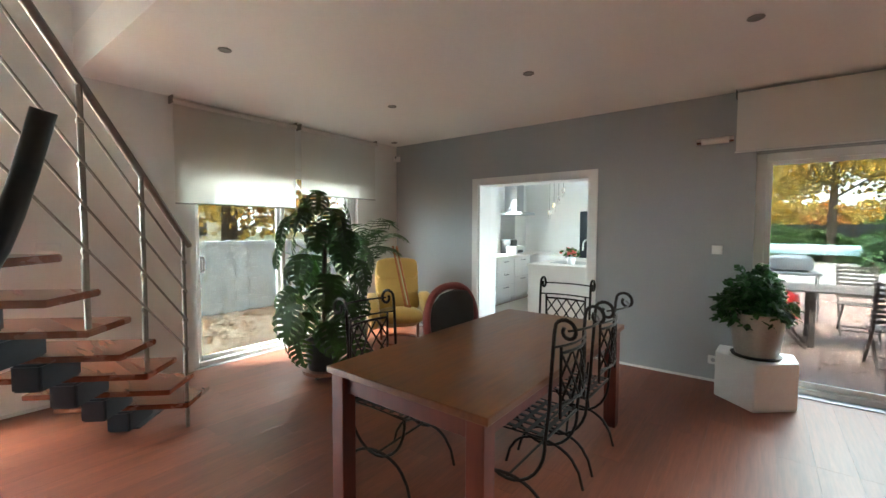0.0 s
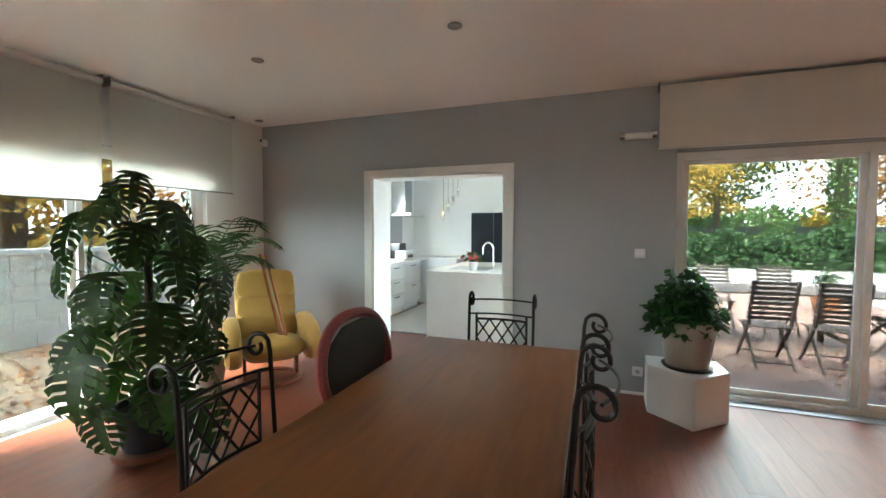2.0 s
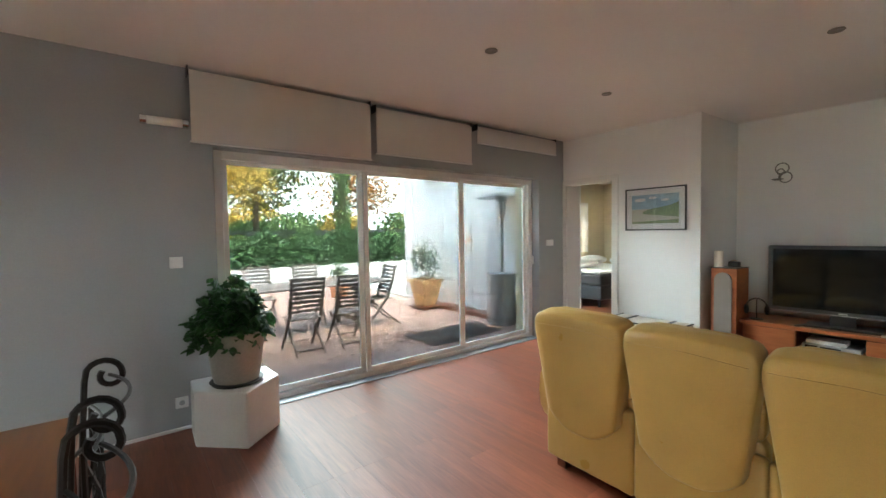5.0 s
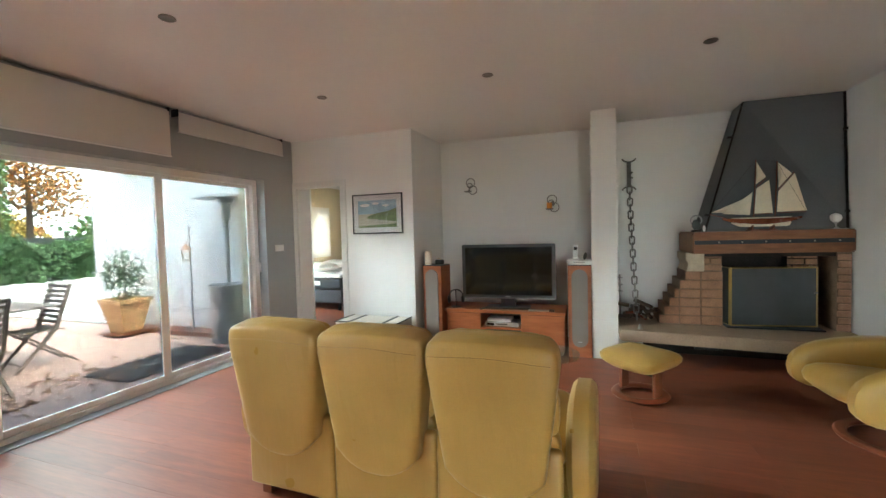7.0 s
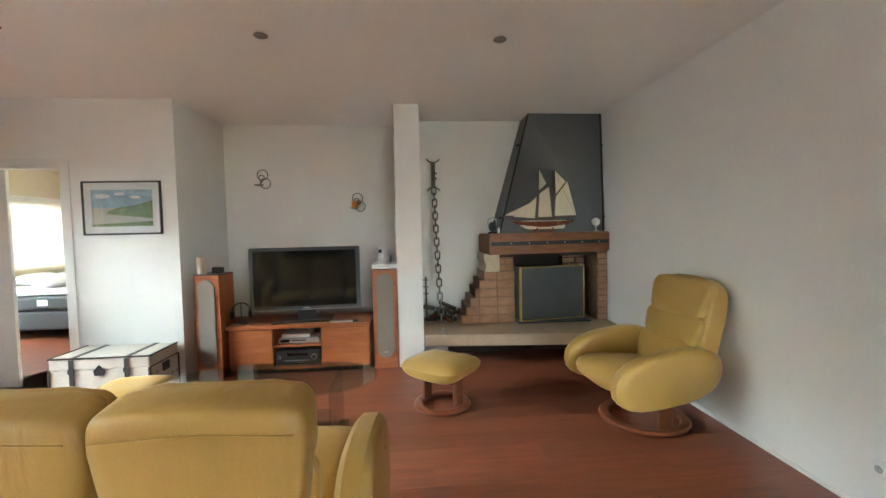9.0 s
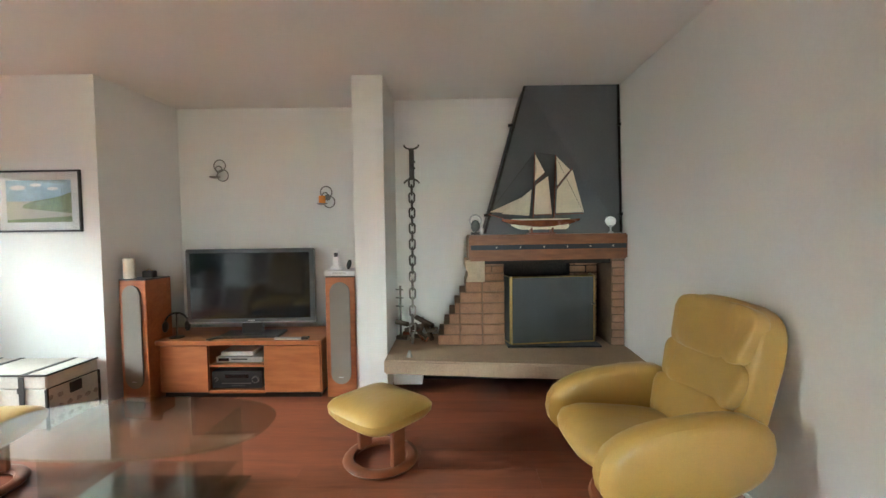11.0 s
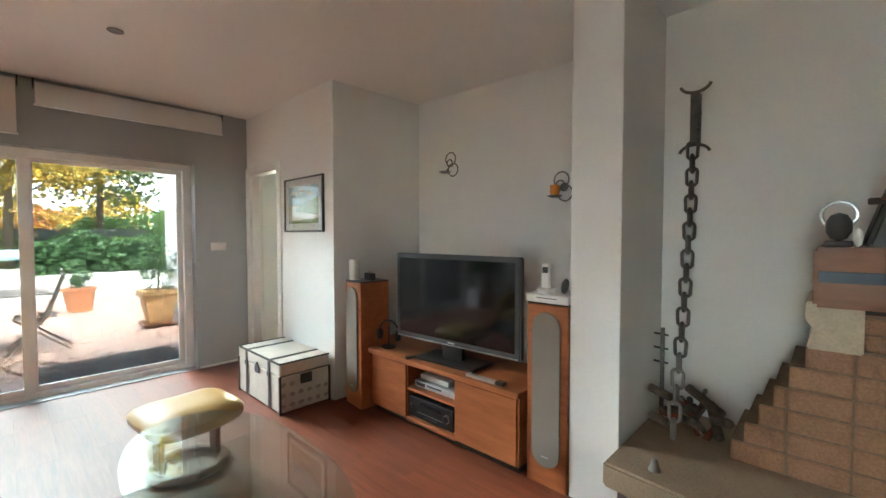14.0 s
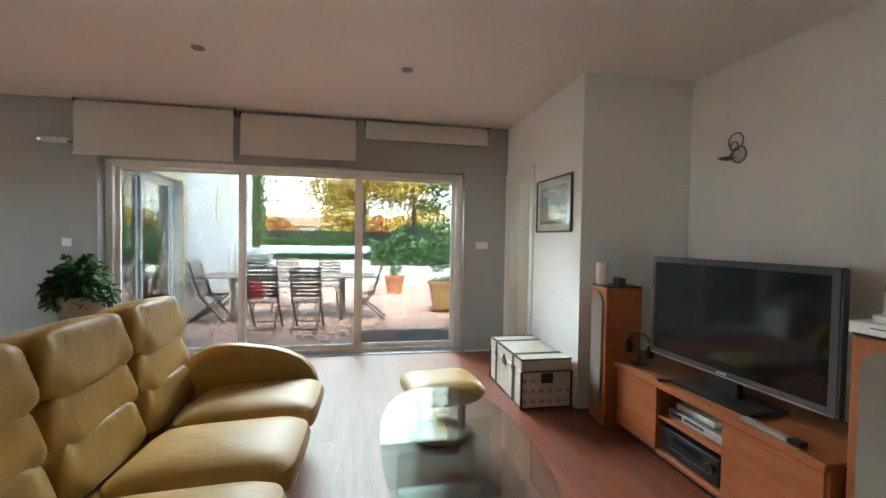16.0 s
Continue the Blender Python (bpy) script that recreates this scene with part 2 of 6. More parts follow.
M_POT = mat("glazed_gray_pot", (0.30, 0.275, 0.235), 0.35, var=0.08, scale=6, bump=0.05)
M_TERRA = mat("terracotta", (0.55, 0.24, 0.12), 0.8, var=0.12, bump=0.2)
M_SOIL = mat("soil", (0.03, 0.02, 0.014), 0.95, var=0.4, fine=120, bump=1.0)
M_LEAF = leafmat("glossy_leaf", (0.022, 0.060, 0.005), rough=0.55, through_=0.15)
M_PALM = leafmat("palm_leaf", (0.035, 0.075, 0.02), rough=0.45)
M_HERB = leafmat("soft_leaf", (0.04, 0.12, 0.015), rough=0.5)
M_LEMON = leafmat("shrub_leaf", (0.085, 0.16, 0.06), rough=0.5)
M_BARK = mat("bark", (0.09, 0.065, 0.045), 0.9, var=0.35, scale=8, fine=40, bump=1.0, stretch=(1, 1, 0.3), dist=0.02)
M_YELLOW = leafmat("autumn_leaf", (0.70, 0.50, 0.12), through_=0.55)
M_ORANGE = leafmat("orange_leaf", (0.58, 0.29, 0.09), through_=0.55)
M_GREENT = leafmat("tree_leaf", (0.14, 0.19, 0.035), through_=0.35)
M_HEDGE = leafmat("hedge_leaf", (0.20, 0.31, 0.11), through_=0.5)
M_DECK = wood("deck_wood", (0.38, 0.225, 0.18), (0.56, 0.38, 0.32), 0.6, grain=(14, 1.2, 14), vary=0.15, bump=0.2)
M_TEAK = wood("weathered_teak", (0.11, 0.085, 0.075), (0.25, 0.20, 0.18), 0.65, grain=(3, 3, 3), vary=0.15)
M_GROUND = mat("ground_grass", (0.10, 0.15, 0.04), 0.95, var=0.4, scale=0.6, fine=20, bump=0.8, tint=(0.17, 0.16, 0.07))
M_PAVE = mat("pale_pool_paving", (0.6, 0.57, 0.52), 0.8, var=0.06, scale=2, bump=0.1)
M_RENDER = mat("white_render", (0.80, 0.82, 0.82), 0.85, var=0.02, scale=1, fine=120, bump=0.3)
M_CREAM = mat("cream_render", (0.72, 0.64, 0.42), 0.85, var=0.03, scale=1, fine=120, bump=0.3)
M_BLOCK = mat("painted_block", (0.62, 0.645, 0.64), 0.9, var=0.08, scale=4, fine=70, bump=0.5)
M_KITCHEN = mat("white_lacquer", (0.8, 0.8, 0.79), 0.25, var=0.01, bump=0)
M_WORKTOP = mat("white_worktop", (0.74, 0.72, 0.68), 0.3, var=0.03, bump=0)
M_TILEW = mat("kitchen_floor_tile", (0.5, 0.49, 0.46), 0.4, var=0.05, bump=0)
M_CREAMWALL = mat("cream_wall", (0.62, 0.52, 0.36), 0.8, var=0.03, bump=0.1)
M_BED = mat("bed_linen", (0.75, 0.74, 0.73), 0.9, var=0.04, scale=12, fine=60, bump=0.3)
M_BEDBASE = mat("dark_bed_fabric", (0.05, 0.05, 0.055), 0.85, var=0.1, bump=0.2)
M_TRUNK = mat("trunk_paper", (0.62, 0.57, 0.50), 0.65, var=0.07, scale=10, bump=0.05)
M_STAMP = mat("faded_print", (0.40, 0.35, 0.30), 0.7, var=0.2, scale=40, bump=0)
M_PEWTER = mat("gray_wrought_metal", (0.20, 0.19, 0.18), 0.45, 0.6, var=0.15, bump=0.1)
M_TRUNKD = mat("trunk_strap", (0.03, 0.024, 0.02), 0.5, var=0.1, bump=0.1)
M_MAUVE = mat("painted_rose_wood", (0.24, 0.05, 0.045), 0.4, var=0.1, bump=0.05)
M_CANE = mat("dark_upholstery", (0.03, 0.026, 0.022), 0.7, var=0.3, fine=200, bump=0.3)
M_GRILLE = mat("speaker_cloth", (0.22, 0.19, 0.16), 0.9, var=0.05, fine=500, bump=0.3)
M_SAIL = mat("sail_cloth", (0.66, 0.58, 0.44), 0.9, var=0.05, scale=10, bump=0.1)
M_PAPER = mat("paper_white", (0.78, 0.78, 0.76), 0.8, var=0.01, bump=0)
M_BLUE = mat("picture_blue", (0.35, 0.5, 0.62), 0.8, var=0.2, scale=14, bump=0)
M_PGREEN = mat("picture_green", (0.22, 0.28, 0.12), 0.8, var=0.3, scale=20, bump=0)
M_PSAND = mat("picture_sand", (0.55, 0.52, 0.4), 0.8, var=0.1, scale=20, bump=0)
M_ORCANDLE = mat("orange_wax", (0.75, 0.28, 0.03), 0.5, bump=0)
M_WAX = mat("ivory_wax", (0.75, 0.7, 0.6), 0.5, bump=0)
M_RED = mat("red_plastic", (0.5, 0.02, 0.02), 0.4, bump=0)
M_PINK = mat("pink_flower", (0.7, 0.12, 0.12), 0.6, var=0.2, bump=0)
M_MAT = mat("dark_doormat", (0.035, 0.035, 0.037), 0.95, var=0.2, fine=300, bump=0.5)
M_ALU = mat("gray_metal", (0.42, 0.43, 0.44), 0.35, 0.6, var=0.05, bump=0)
M_COVER = mat("pool_cover_plastic", (0.45, 0.68, 0.75), 0.5, var=0.06, bump=0.1)
M_ROOF = mat("roof_tile", (0.40, 0.20, 0.13), 0.85, var=0.2, bump=0.4)
M_DEADLEAF = leafmat("dead_leaf", (0.28, 0.12, 0.04), through_=0.1)
M_GRAVEL = mat("leafy_gravel", (0.34, 0.27, 0.20), 0.95, var=0.3, scale=3, fine=30, bump=0.8)



# ---- mesh tools ----
def link(name, bm, material, parent=None, smooth=False):
    me = bpy.data.meshes.new(name)
    bmesh.ops.recalc_face_normals(bm, faces=bm.faces)
    bm.to_mesh(me)
    bm.free()
    if smooth:
        for p in me.polygons:
            p.use_smooth = True
        me.set_sharp_from_angle(angle=radians(40))
    me.materials.append(material)
    ob = new(name, me)
    ob.parent = parent
    return ob


def part(name, bm, material, parent, label="", smooth=False, kind=""):
    return tagged(link(name, bm, material, parent, smooth), label, "", "", kind)


def thing(name, label, category, loc=(0, 0, 0), rz=0, group=""):
    """The empty at a thing's base."""
    e = new(name)
    e.location, e.rotation_euler = loc, (0, 0, radians(rz))
    return tagged(e, label, category, group)


def solid(name, bm, material, label, category, loc=(0, 0, 0), rz=0, smooth=False, group=""):
    """A thing that is one mesh."""
    o = link(name, bm, material, None, smooth)
    o.location, o.rotation_euler = loc, (0, 0, radians(rz))
    return tagged(o, label, category, group)


def struct(name, bm, material, parent=None):
    return tagged(link(name, bm, material, parent), kind="structure")


def box(x0, x1, y0, y1, z0, z1, bev=0.0, bm=None, seg=1):
    out = bm or bmesh.new()
    b = bmesh.new()
    bmesh.ops.create_cube(b, size=1, matrix=Matrix.Translation(((x0 + x1) / 2, (y0 + y1) / 2, (z0 + z1) / 2)) @ Matrix.Diagonal((abs(x1 - x0), abs(y1 - y0), abs(z1 - z0), 1)))
    if bev:
        bmesh.ops.bevel(b, geom=list(b.edges), offset=bev, segments=seg, profile=0.5, affect="EDGES")
    return merge(out, b)


def merge(out, b, m=None):
    vs = [out.verts.new(m @ v.co if m else v.co) for v in b.verts]
    b.verts.index_update()
    for f in b.faces:
        out.faces.new([vs[v.index] for v in f.verts])
    b.free()
    return out


def tube(pts, r=0.01, n=8, bm=None, closed=False, r2=None):
    """A round bar along points."""
    out = bm or bmesh.new()
    pts = [Vector(p) for p in pts]
    k = len(pts)
    rings = []
    up = Vector((0, 0, 1))
    for i, p in enumerate(pts):
        if closed:
            d = pts[(i + 1) % k] - pts[i - 1]
        else:
            d = pts[min(i + 1, k - 1)] - pts[max(i - 1, 0)]
        d = d.normalized() if d.length > 1e-9 else Vector((0, 0, 1))
        ref = up if abs(d.dot(up)) < 0.95 else Vector((1, 0, 0))
        if rings:
            ref = prev - d * prev.dot(d)
            if ref.length < 1e-4:
                ref = Vector((1, 0, 0))
            a = ref.normalized()
        else:
            a = d.cross(ref).normalized()
        prev = a
        b = d.cross(a)
        rad = r if r2 is None else r + (r2 - r) * i / max(1, k - 1)
        rings.append([out.verts.new(p + (a * math.cos(2 * math.pi * j / n) + b * math.sin(2 * math.pi * j / n)) * rad) for j in range(n)])
    for i in range(k if closed else k - 1):
        q, s = rings[i], rings[(i + 1) % k]
        for j in range(n):
            out.faces.new((q[j], q[(j + 1) % n], s[(j + 1) % n], s[j]))
    if not closed:
        out.faces.new(rings[0][::-1])
        out.faces.new(rings[-1])
    return out


def lathe(prof, n=24, bm=None, at=(0, 0, 0)):
    """A turned shape from (radius, height) pairs."""
    out = bm or bmesh.new()
    rings = []
    for r, z in prof:
        rings.append([out.verts.new((at[0] + max(r, 1e-4) * math.cos(2 * math.pi * j / n), at[1] + max(r, 1e-4) * math.sin(2 * math.pi * j / n), at[2] + z)) for j in range(n)])
    for q, s in zip(rings, rings[1:]):
        for j in range(n):
            out.faces.new((q[j], q[(j + 1) % n], s[(j + 1) % n], s[j]))
    out.faces.new(rings[0][::-1])
    out.faces.new(rings[-1])
    return out


def prism(poly, lo, hi, axis="z", bm=None, bev=0.0):
    """A flat outline given thickness. For axis x the outline is (y, z), for y (x, z), for z (x, y)."""
    out = bm or bmesh.new()
    b = bmesh.new()
    def at(p, h):
        return {"z": (p[0], p[1], h), "x": (h, p[0], p[1]), "y": (p[0], h, p[1])}[axis]
    lower, upper = [b.verts.new(at(p, lo)) for p in poly], [b.verts.new(at(p, hi)) for p in poly]
    b.faces.new(lower[::-1])
    b.faces.new(upper)
    k = len(poly)
    for i in range(k):
        b.faces.new((lower[i], lower[(i + 1) % k], upper[(i + 1) % k], upper[i]))
    bmesh.ops.recalc_face_normals(b, faces=b.faces)
    if bev:
        bmesh.ops.bevel(b, geom=list(b.edges), offset=bev, segments=2, affect="EDGES")
    return merge(out, b)


def pillow(w, d, h, px=3.0, pz=2.2, n=20, m=None, bm=None, shape=None):
    """A soft cushion, rounded like a superellipsoid; shape() may bend each point."""
    out = bm or bmesh.new()
    def sp(c, e):
        return math.copysign(abs(c) ** e, c)
    rings, k = [], n // 2
    for i in range(k + 1):
        v = -math.pi / 2 + math.pi * i / k
        ring = []
        for j in range(n * 2):
            u = 2 * math.pi * j / (n * 2)
            p = Vector((w / 2 * sp(math.cos(v), 2 / pz) * sp(math.cos(u), 2 / px), d / 2 * sp(math.cos(v), 2 / pz) * sp(math.sin(u), 2 / px), h / 2 * sp(math.sin(v), 2 / pz)))
            if shape:
                p = Vector(shape(p))
            ring.append(out.verts.new(m @ p if m else p))
        rings.append(ring)
    for q, s in zip(rings, rings[1:]):
        for j in range(n * 2):
            out.faces.new((q[j], q[(j + 1) % (n * 2)], s[(j + 1) % (n * 2)], s[j]))
    bmesh.ops.remove_doubles(out, verts=rings[0] + rings[-1], dist=1e-5)
    return out


def wall_holes(axis, lo, hi, a0, a1, z0, z1, holes, bm=None):
    """A wall slab with rectangular openings (b0, b1, c0, c1), as blocks butted round them."""
    out = bm or bmesh.new()
    xs = sorted({a0, a1, *[h[0] for h in holes], *[h[1] for h in holes]})
    for p, q in zip(xs, xs[1:]):
        mid = (p + q) / 2
        cuts = sorted((h[2], h[3]) for h in holes if h[0] < mid < h[1])
        z = z0
        for c0, c1 in cuts + [(z1, z1)]:
            if c0 > z + 1e-6:
                if axis == "y":
                    box(p, q, lo, hi, z, c0, bm=out)
                else:
                    box(lo, hi, p, q, z, c0, bm=out)
            z = max(z, c1)
    return out



# ---- the room ----
H = 2.69
GY, WX, SY = 4.68, -4.46, -1.45

gray = struct("wall_north", wall_holes("y", GY, GY + 0.28, WX - 0.3, 4.33, 0, H, [(-2.96, -1.50, 0, 2.03), (-0.03, 3.80, 0, 2.13)]), M_GRAY)
# The first opening is unseen, added to let low sky light in from the west.
west = struct("wall_west", wall_holes("x", WX - 0.3, WX, -3.2, GY, 0, 5.2, [(-1.35, -0.25, 0, 2.15), (1.76, 3.90, 0, 2.15)]), M_WHITE)
struct("wall_jut", wall_holes("x", 4.33, 4.43, 2.92, GY, 0, H, [(3.93, 4.66, 0, 2.08)]), M_WHITE)
struct("wall_return", prism([(4.43, 2.92), (5.34, 2.88), (5.34, 3.0), (4.43, 3.02)], 0, H), M_WHITE)
struct("wall_tv", prism([(5.28, 2.88), (5.36, 0.88), (5.6, 0.88), (5.6, 2.88)], 0, H), M_WHITE)
struct("pillar", box(4.48, 5.6, 0.62, 0.88, 0, H, 0.004), M_WHITE)
struct("wall_niche", box(5.15, 5.6, SY, 0.62, 0, H), M_WHITE)
struct("wall_south", box(-1.2, 5.6, SY - 0.25, SY, 0, H + 0.3), M_WHITE)
struct("wall_south_stair", box(WX, -1.2, -3.2, -3.0, 0, 5.2), M_WHITE)
struct("wall_stair_east", box(-1.2, -1.0, -3.2, SY - 0.25, 0, 5.2), M_WHITE)
struct("wall_upper_east", box(-1.6, -1.4, -3.0, 0.92, H + 0.3, 5.2), M_WHITE)
struct("wall_upper_north", box(WX, -1.4, 0.92, 1.1, H + 0.3, 5.2), M_WHITE)
struct("ceiling_upper", wall_holes("y", -3.2, 1.1, WX - 0.3, -1.4, 5.2, 5.4, []), M_CEIL)
cb = bmesh.new()
for x0, x1, y0, y1 in ((WX - 0.3, 5.6, 0.92, GY + 0.28), (-1.6, 5.6, SY - 0.25, 0.92), (-1.6, -1.0, -3.2, SY - 0.25)):
    box(x0, x1, y0, y1, H, H + 0.3, bm=cb)
struct("ceiling", cb, M_CEIL)
struct("roof_slab", box(-1.4, 5.8, -3.3, GY + 0.28, H + 0.3, H + 0.45), M_RENDER)

fl = struct("floor", box(WX - 0.3, 5.6, -3.2, GY + 0.28, -0.12, -0.004), M_GAP)
struct("floor_kitchen", box(-5.3, -0.2, GY + 0.28, 8.4, -0.12, 0.0), M_FLOOR)
struct("floor_bedroom", box(4.33, 9.2, 3.02, 8.0, -0.12, 0.0), M_FLOOR)


def skirting(name, pts):
    b = bmesh.new()
    for (x0, y0, x1, y1) in pts:
        box(x0, x1, y0, y1, 0, 0.024, 0.003, bm=b)
    struct(name, b, M_FRAME)


skirting("baseboard", [(-1.40, GY - 0.012, -0.03, GY), (WX, GY - 0.012, -3.05, GY), (3.82, GY - 0.012, 4.33, GY), (-1.0, SY, 4.55, SY + 0.012),
                       (4.318, 2.93, 4.33, 3.85), (WX, -3.0, WX + 0.012, 1.74), (WX, 3.92, WX + 0.012, GY - 0.02)])


def architrave(name, axis, plane, out_, a0, a1, z1, w=0.09, depth=0.28, t=0.015):
    """Door casing: lining of the opening and a flat frame round it."""
    b = bmesh.new()
    lo, hi = sorted((plane, plane + out_ * t))
    li, lj = sorted((plane, plane - out_ * depth))
    def bx(p, q, c0, c1, u, v):
        if axis == "y":
            box(p, q, u, v, c0, c1, 0.002, bm=b)
        else:
            box(u, v, p, q, c0, c1, 0.002, bm=b)
    bx(a0 - w, a0, 0, z1 + w * 0.8, lo, hi)
    bx(a1, a1 + w, 0, z1 + w * 0.8, lo, hi)
    bx(a0, a1, z1, z1 + w * 0.8, lo, hi)
    bx(a0, a0 + 0.02, 0, z1, li, lj)
    bx(a1 - 0.02, a1, 0, z1, li, lj)
    bx(a0 + 0.02, a1 - 0.02, z1 - 0.02, z1, li, lj)
    return struct(name, b, M_FRAME)


architrave("door_1", "y", GY, -1, -2.96, -1.50, 2.03)
architrave("door_2", "x", 4.33, -1, 3.93, 4.66, 2.08, w=0.075, depth=0.1)
struct("door_leaf", box(4.365, 4.40, 4.44, 4.655, 0.01, 2.05, 0.003), M_FRAME)


def sliding_window(name, axis, plane, a0, a1, z1, bars, depth=0.09, fw=0.075, lo_=0.05, glass=None):
    """A sliding glass door: outer frame, sash frames, panes."""
    e = tagged(new(name), kind="structure")
    def bx(p, q, c0, c1, u=0.0, v=depth, bev=0.004, bm=None):
        if axis == "y":
            return box(p, q, plane + u, plane + v, c0, c1, bev, bm=bm)
        return box(plane - v, plane - u, p, q, c0, c1, bev, bm=bm)
    f = bx(a0, a0 + fw, 0, z1)
    bx(a1 - fw, a1, 0, z1, bm=f)
    bx(a0 + fw, a1 - fw, z1 - fw * 0.9, z1, bm=f)
    bx(a0 + fw, a1 - fw, 0, lo_, bm=f)
    tagged(link("window_frame", f, M_FRAME, e), kind="structure")
    edges = [a0 + fw, *bars, a1 - fw]
    for i, (p, q) in enumerate(zip(edges, edges[1:])):
        u = 0.012 if i % 2 else 0.05
        s = bx(p, p + 0.045, lo_, z1 - fw * 0.9, u, u + 0.035, 0.003)
        bx(q - 0.045, q + (0.03 if i < len(edges) - 2 else 0), lo_, z1 - fw * 0.9, u, u + 0.035, 0.003, bm=s)
        bx(p + 0.045, q - 0.045, lo_, lo_ + 0.05, u, u + 0.035, 0.003, bm=s)
        bx(p + 0.045, q - 0.045, z1 - fw * 0.9 - 0.035, z1 - fw * 0.9, u, u + 0.035, 0.003, bm=s)
        tagged(link("sash", s, M_FRAME, e), kind="structure")
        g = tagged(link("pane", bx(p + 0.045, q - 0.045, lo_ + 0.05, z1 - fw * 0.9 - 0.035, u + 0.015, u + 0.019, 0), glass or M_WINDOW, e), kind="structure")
        # No shadow, so sky and lamps reach the room undimmed by the pane.
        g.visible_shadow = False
    return e


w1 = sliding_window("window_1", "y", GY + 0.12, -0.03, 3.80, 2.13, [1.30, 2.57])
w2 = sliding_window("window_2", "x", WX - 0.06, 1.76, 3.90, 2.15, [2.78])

struct("threshold", box(-0.03, 3.80, GY - 0.001, GY + 0.119, -0.004, 0.008, 0.003), M_ALU)
struct("threshold", box(WX - 0.0595, WX + 0.001, 1.76, 3.90, -0.004, 0.005), M_ALU)

# kitchen shell
struct("wall_kitchen_west", wall_holes("x", -4.65, -4.45, GY + 0.28, 9.3, 0, 2.9, [(6.8, 7.6, 1.1, 2.1)]), M_WHITE)
struct("wall_kitchen_side", box(-3.35, -3.10, GY + 0.28, 5.38, 0, 2.9), M_WHITE)
struct("wall_kitchen_north", box(-4.7, 0.0, 9.1, 9.3, 0, 2.9), M_WHITE)
struct("wall_kitchen_east", wall_holes("x", -0.3, -0.1, GY + 0.28, 10.9, 0, 3.2, [(5.0, 6.8, 0, 2.15)]), M_RENDER)
struct("ceiling_kitchen", box(-5.0, -0.1, GY + 0.28, 9.4, 2.9, 3.1), M_CEIL)
w3 = sliding_window("window_3", "x", -0.2, 5.0, 6.8, 2.15, [5.9], glass=M_GLASSOUT)
struct("ceiling_bedroom", box(4.44, 9.4, 3.02, 8.4, 2.6, 2.8), M_CEIL)
struct("wall_cream_reveal", wall_holes("x", -0.0995, -0.06, GY + 0.285, 6.95, -0.2, 2.32, [(5.0, 6.8, 0, 2.15)]), M_CREAM)
struct("wall_wing_west", wall_holes("x", 4.60, 4.80, GY + 0.28, 9.3, 0, 3.4, []), M_RENDER)
struct("wall_bedroom_south", box(4.43, 9.2, 3.02, 3.12, 0, 2.6), M_CREAMWALL)
struct("wall_bedroom_north", wall_holes("y", 7.0, 7.2, 4.8, 9.4, 0, 2.6, [(5.5, 6.5, 0.5, 2.1), (6.9, 8.4, 0.95, 2.0)]), M_CREAMWALL)
struct("wall_bedroom_east", box(9.2, 9.4, 3.02, 7.0, 0, 2.6), M_CREAMWALL)

# outside: the pale overcast sky low over the horizon, all round
sky_ring = bmesh.new()
for k in range(32):
    p, q = 2 * math.pi * k / 32, 2 * math.pi * (k + 1) / 32
    sky_ring.faces.new([sky_ring.verts.new((160 * math.cos(a), 160 * math.sin(a), z)) for a, z in ((p, -6), (q, -6), (q, 80), (p, 80))])
struct("backdrop", sky_ring, M_SKYRING)
struct("ground", box(-400, 400, -400, 400, -0.6, -0.2), M_GROUND)
struct("terrace", box(-0.1, 4.6, GY + 0.28, 13.2, -0.2, -0.075), M_GAP)
struct("pavement", box(-6, 22, 13.2, 26, -0.2, -0.1), M_PAVE)
struct("pavement_east", box(4.8, 22, 9.3, 13.2, -0.2, -0.102), M_PAVE)
struct("side_yard", box(-30, WX - 0.3, -14, 14, -0.2, -0.12), M_GRAVEL)
struct("wall_cream_return", box(3.85, 4.6, GY + 0.28, 5.15, -0.2, 3.4), M_CREAM)
garden_wall = struct("wall_garden", box(-7.93, -7.72, -14, 16, -0.12, 1.12), M_GAP)
struct("wall_coping", box(-7.98, -7.66, -14, 16, 1.12, 1.2, 0.01), M_BLOCK)



# ---- dining ----
def dining_table():
    t = thing("dining_table", "large reddish-brown wooden dining table with square legs, bare top", "table", (-1.225, 2.27, 0))
    part("tabletop", box(-0.48, 0.48, -0.955, 0.955, 0.715, 0.75, 0.006, seg=2), M_TABLE, t)
    for sx in (-1, 1):
        part("apron", box(sx * 0.40, sx * 0.425, -0.86, 0.86, 0.62, 0.714, 0.002), M_TABLELEG, t)
        for sy in (-1, 1):
            part("leg", box(sx * 0.37, sx * 0.455, sy * 0.855, sy * 0.94, 0, 0.714, 0.004), M_TABLELEG, t)
    for sy in (-1, 1):
        part("apron", box(-0.369, 0.369, sy * 0.885, sy * 0.91, 0.62, 0.714, 0.002), M_TABLELEG, t)
    return t


dining_table()


def arc(cx, cz, r, a0, a1, x, n=12, sy=1.0, sz=1.0):
    return [(x, cx + sy * r * math.cos(radians(a0 + (a1 - a0) * i / n)), cz + sz * r * math.sin(radians(a0 + (a1 - a0) * i / n))) for i in range(n + 1)]


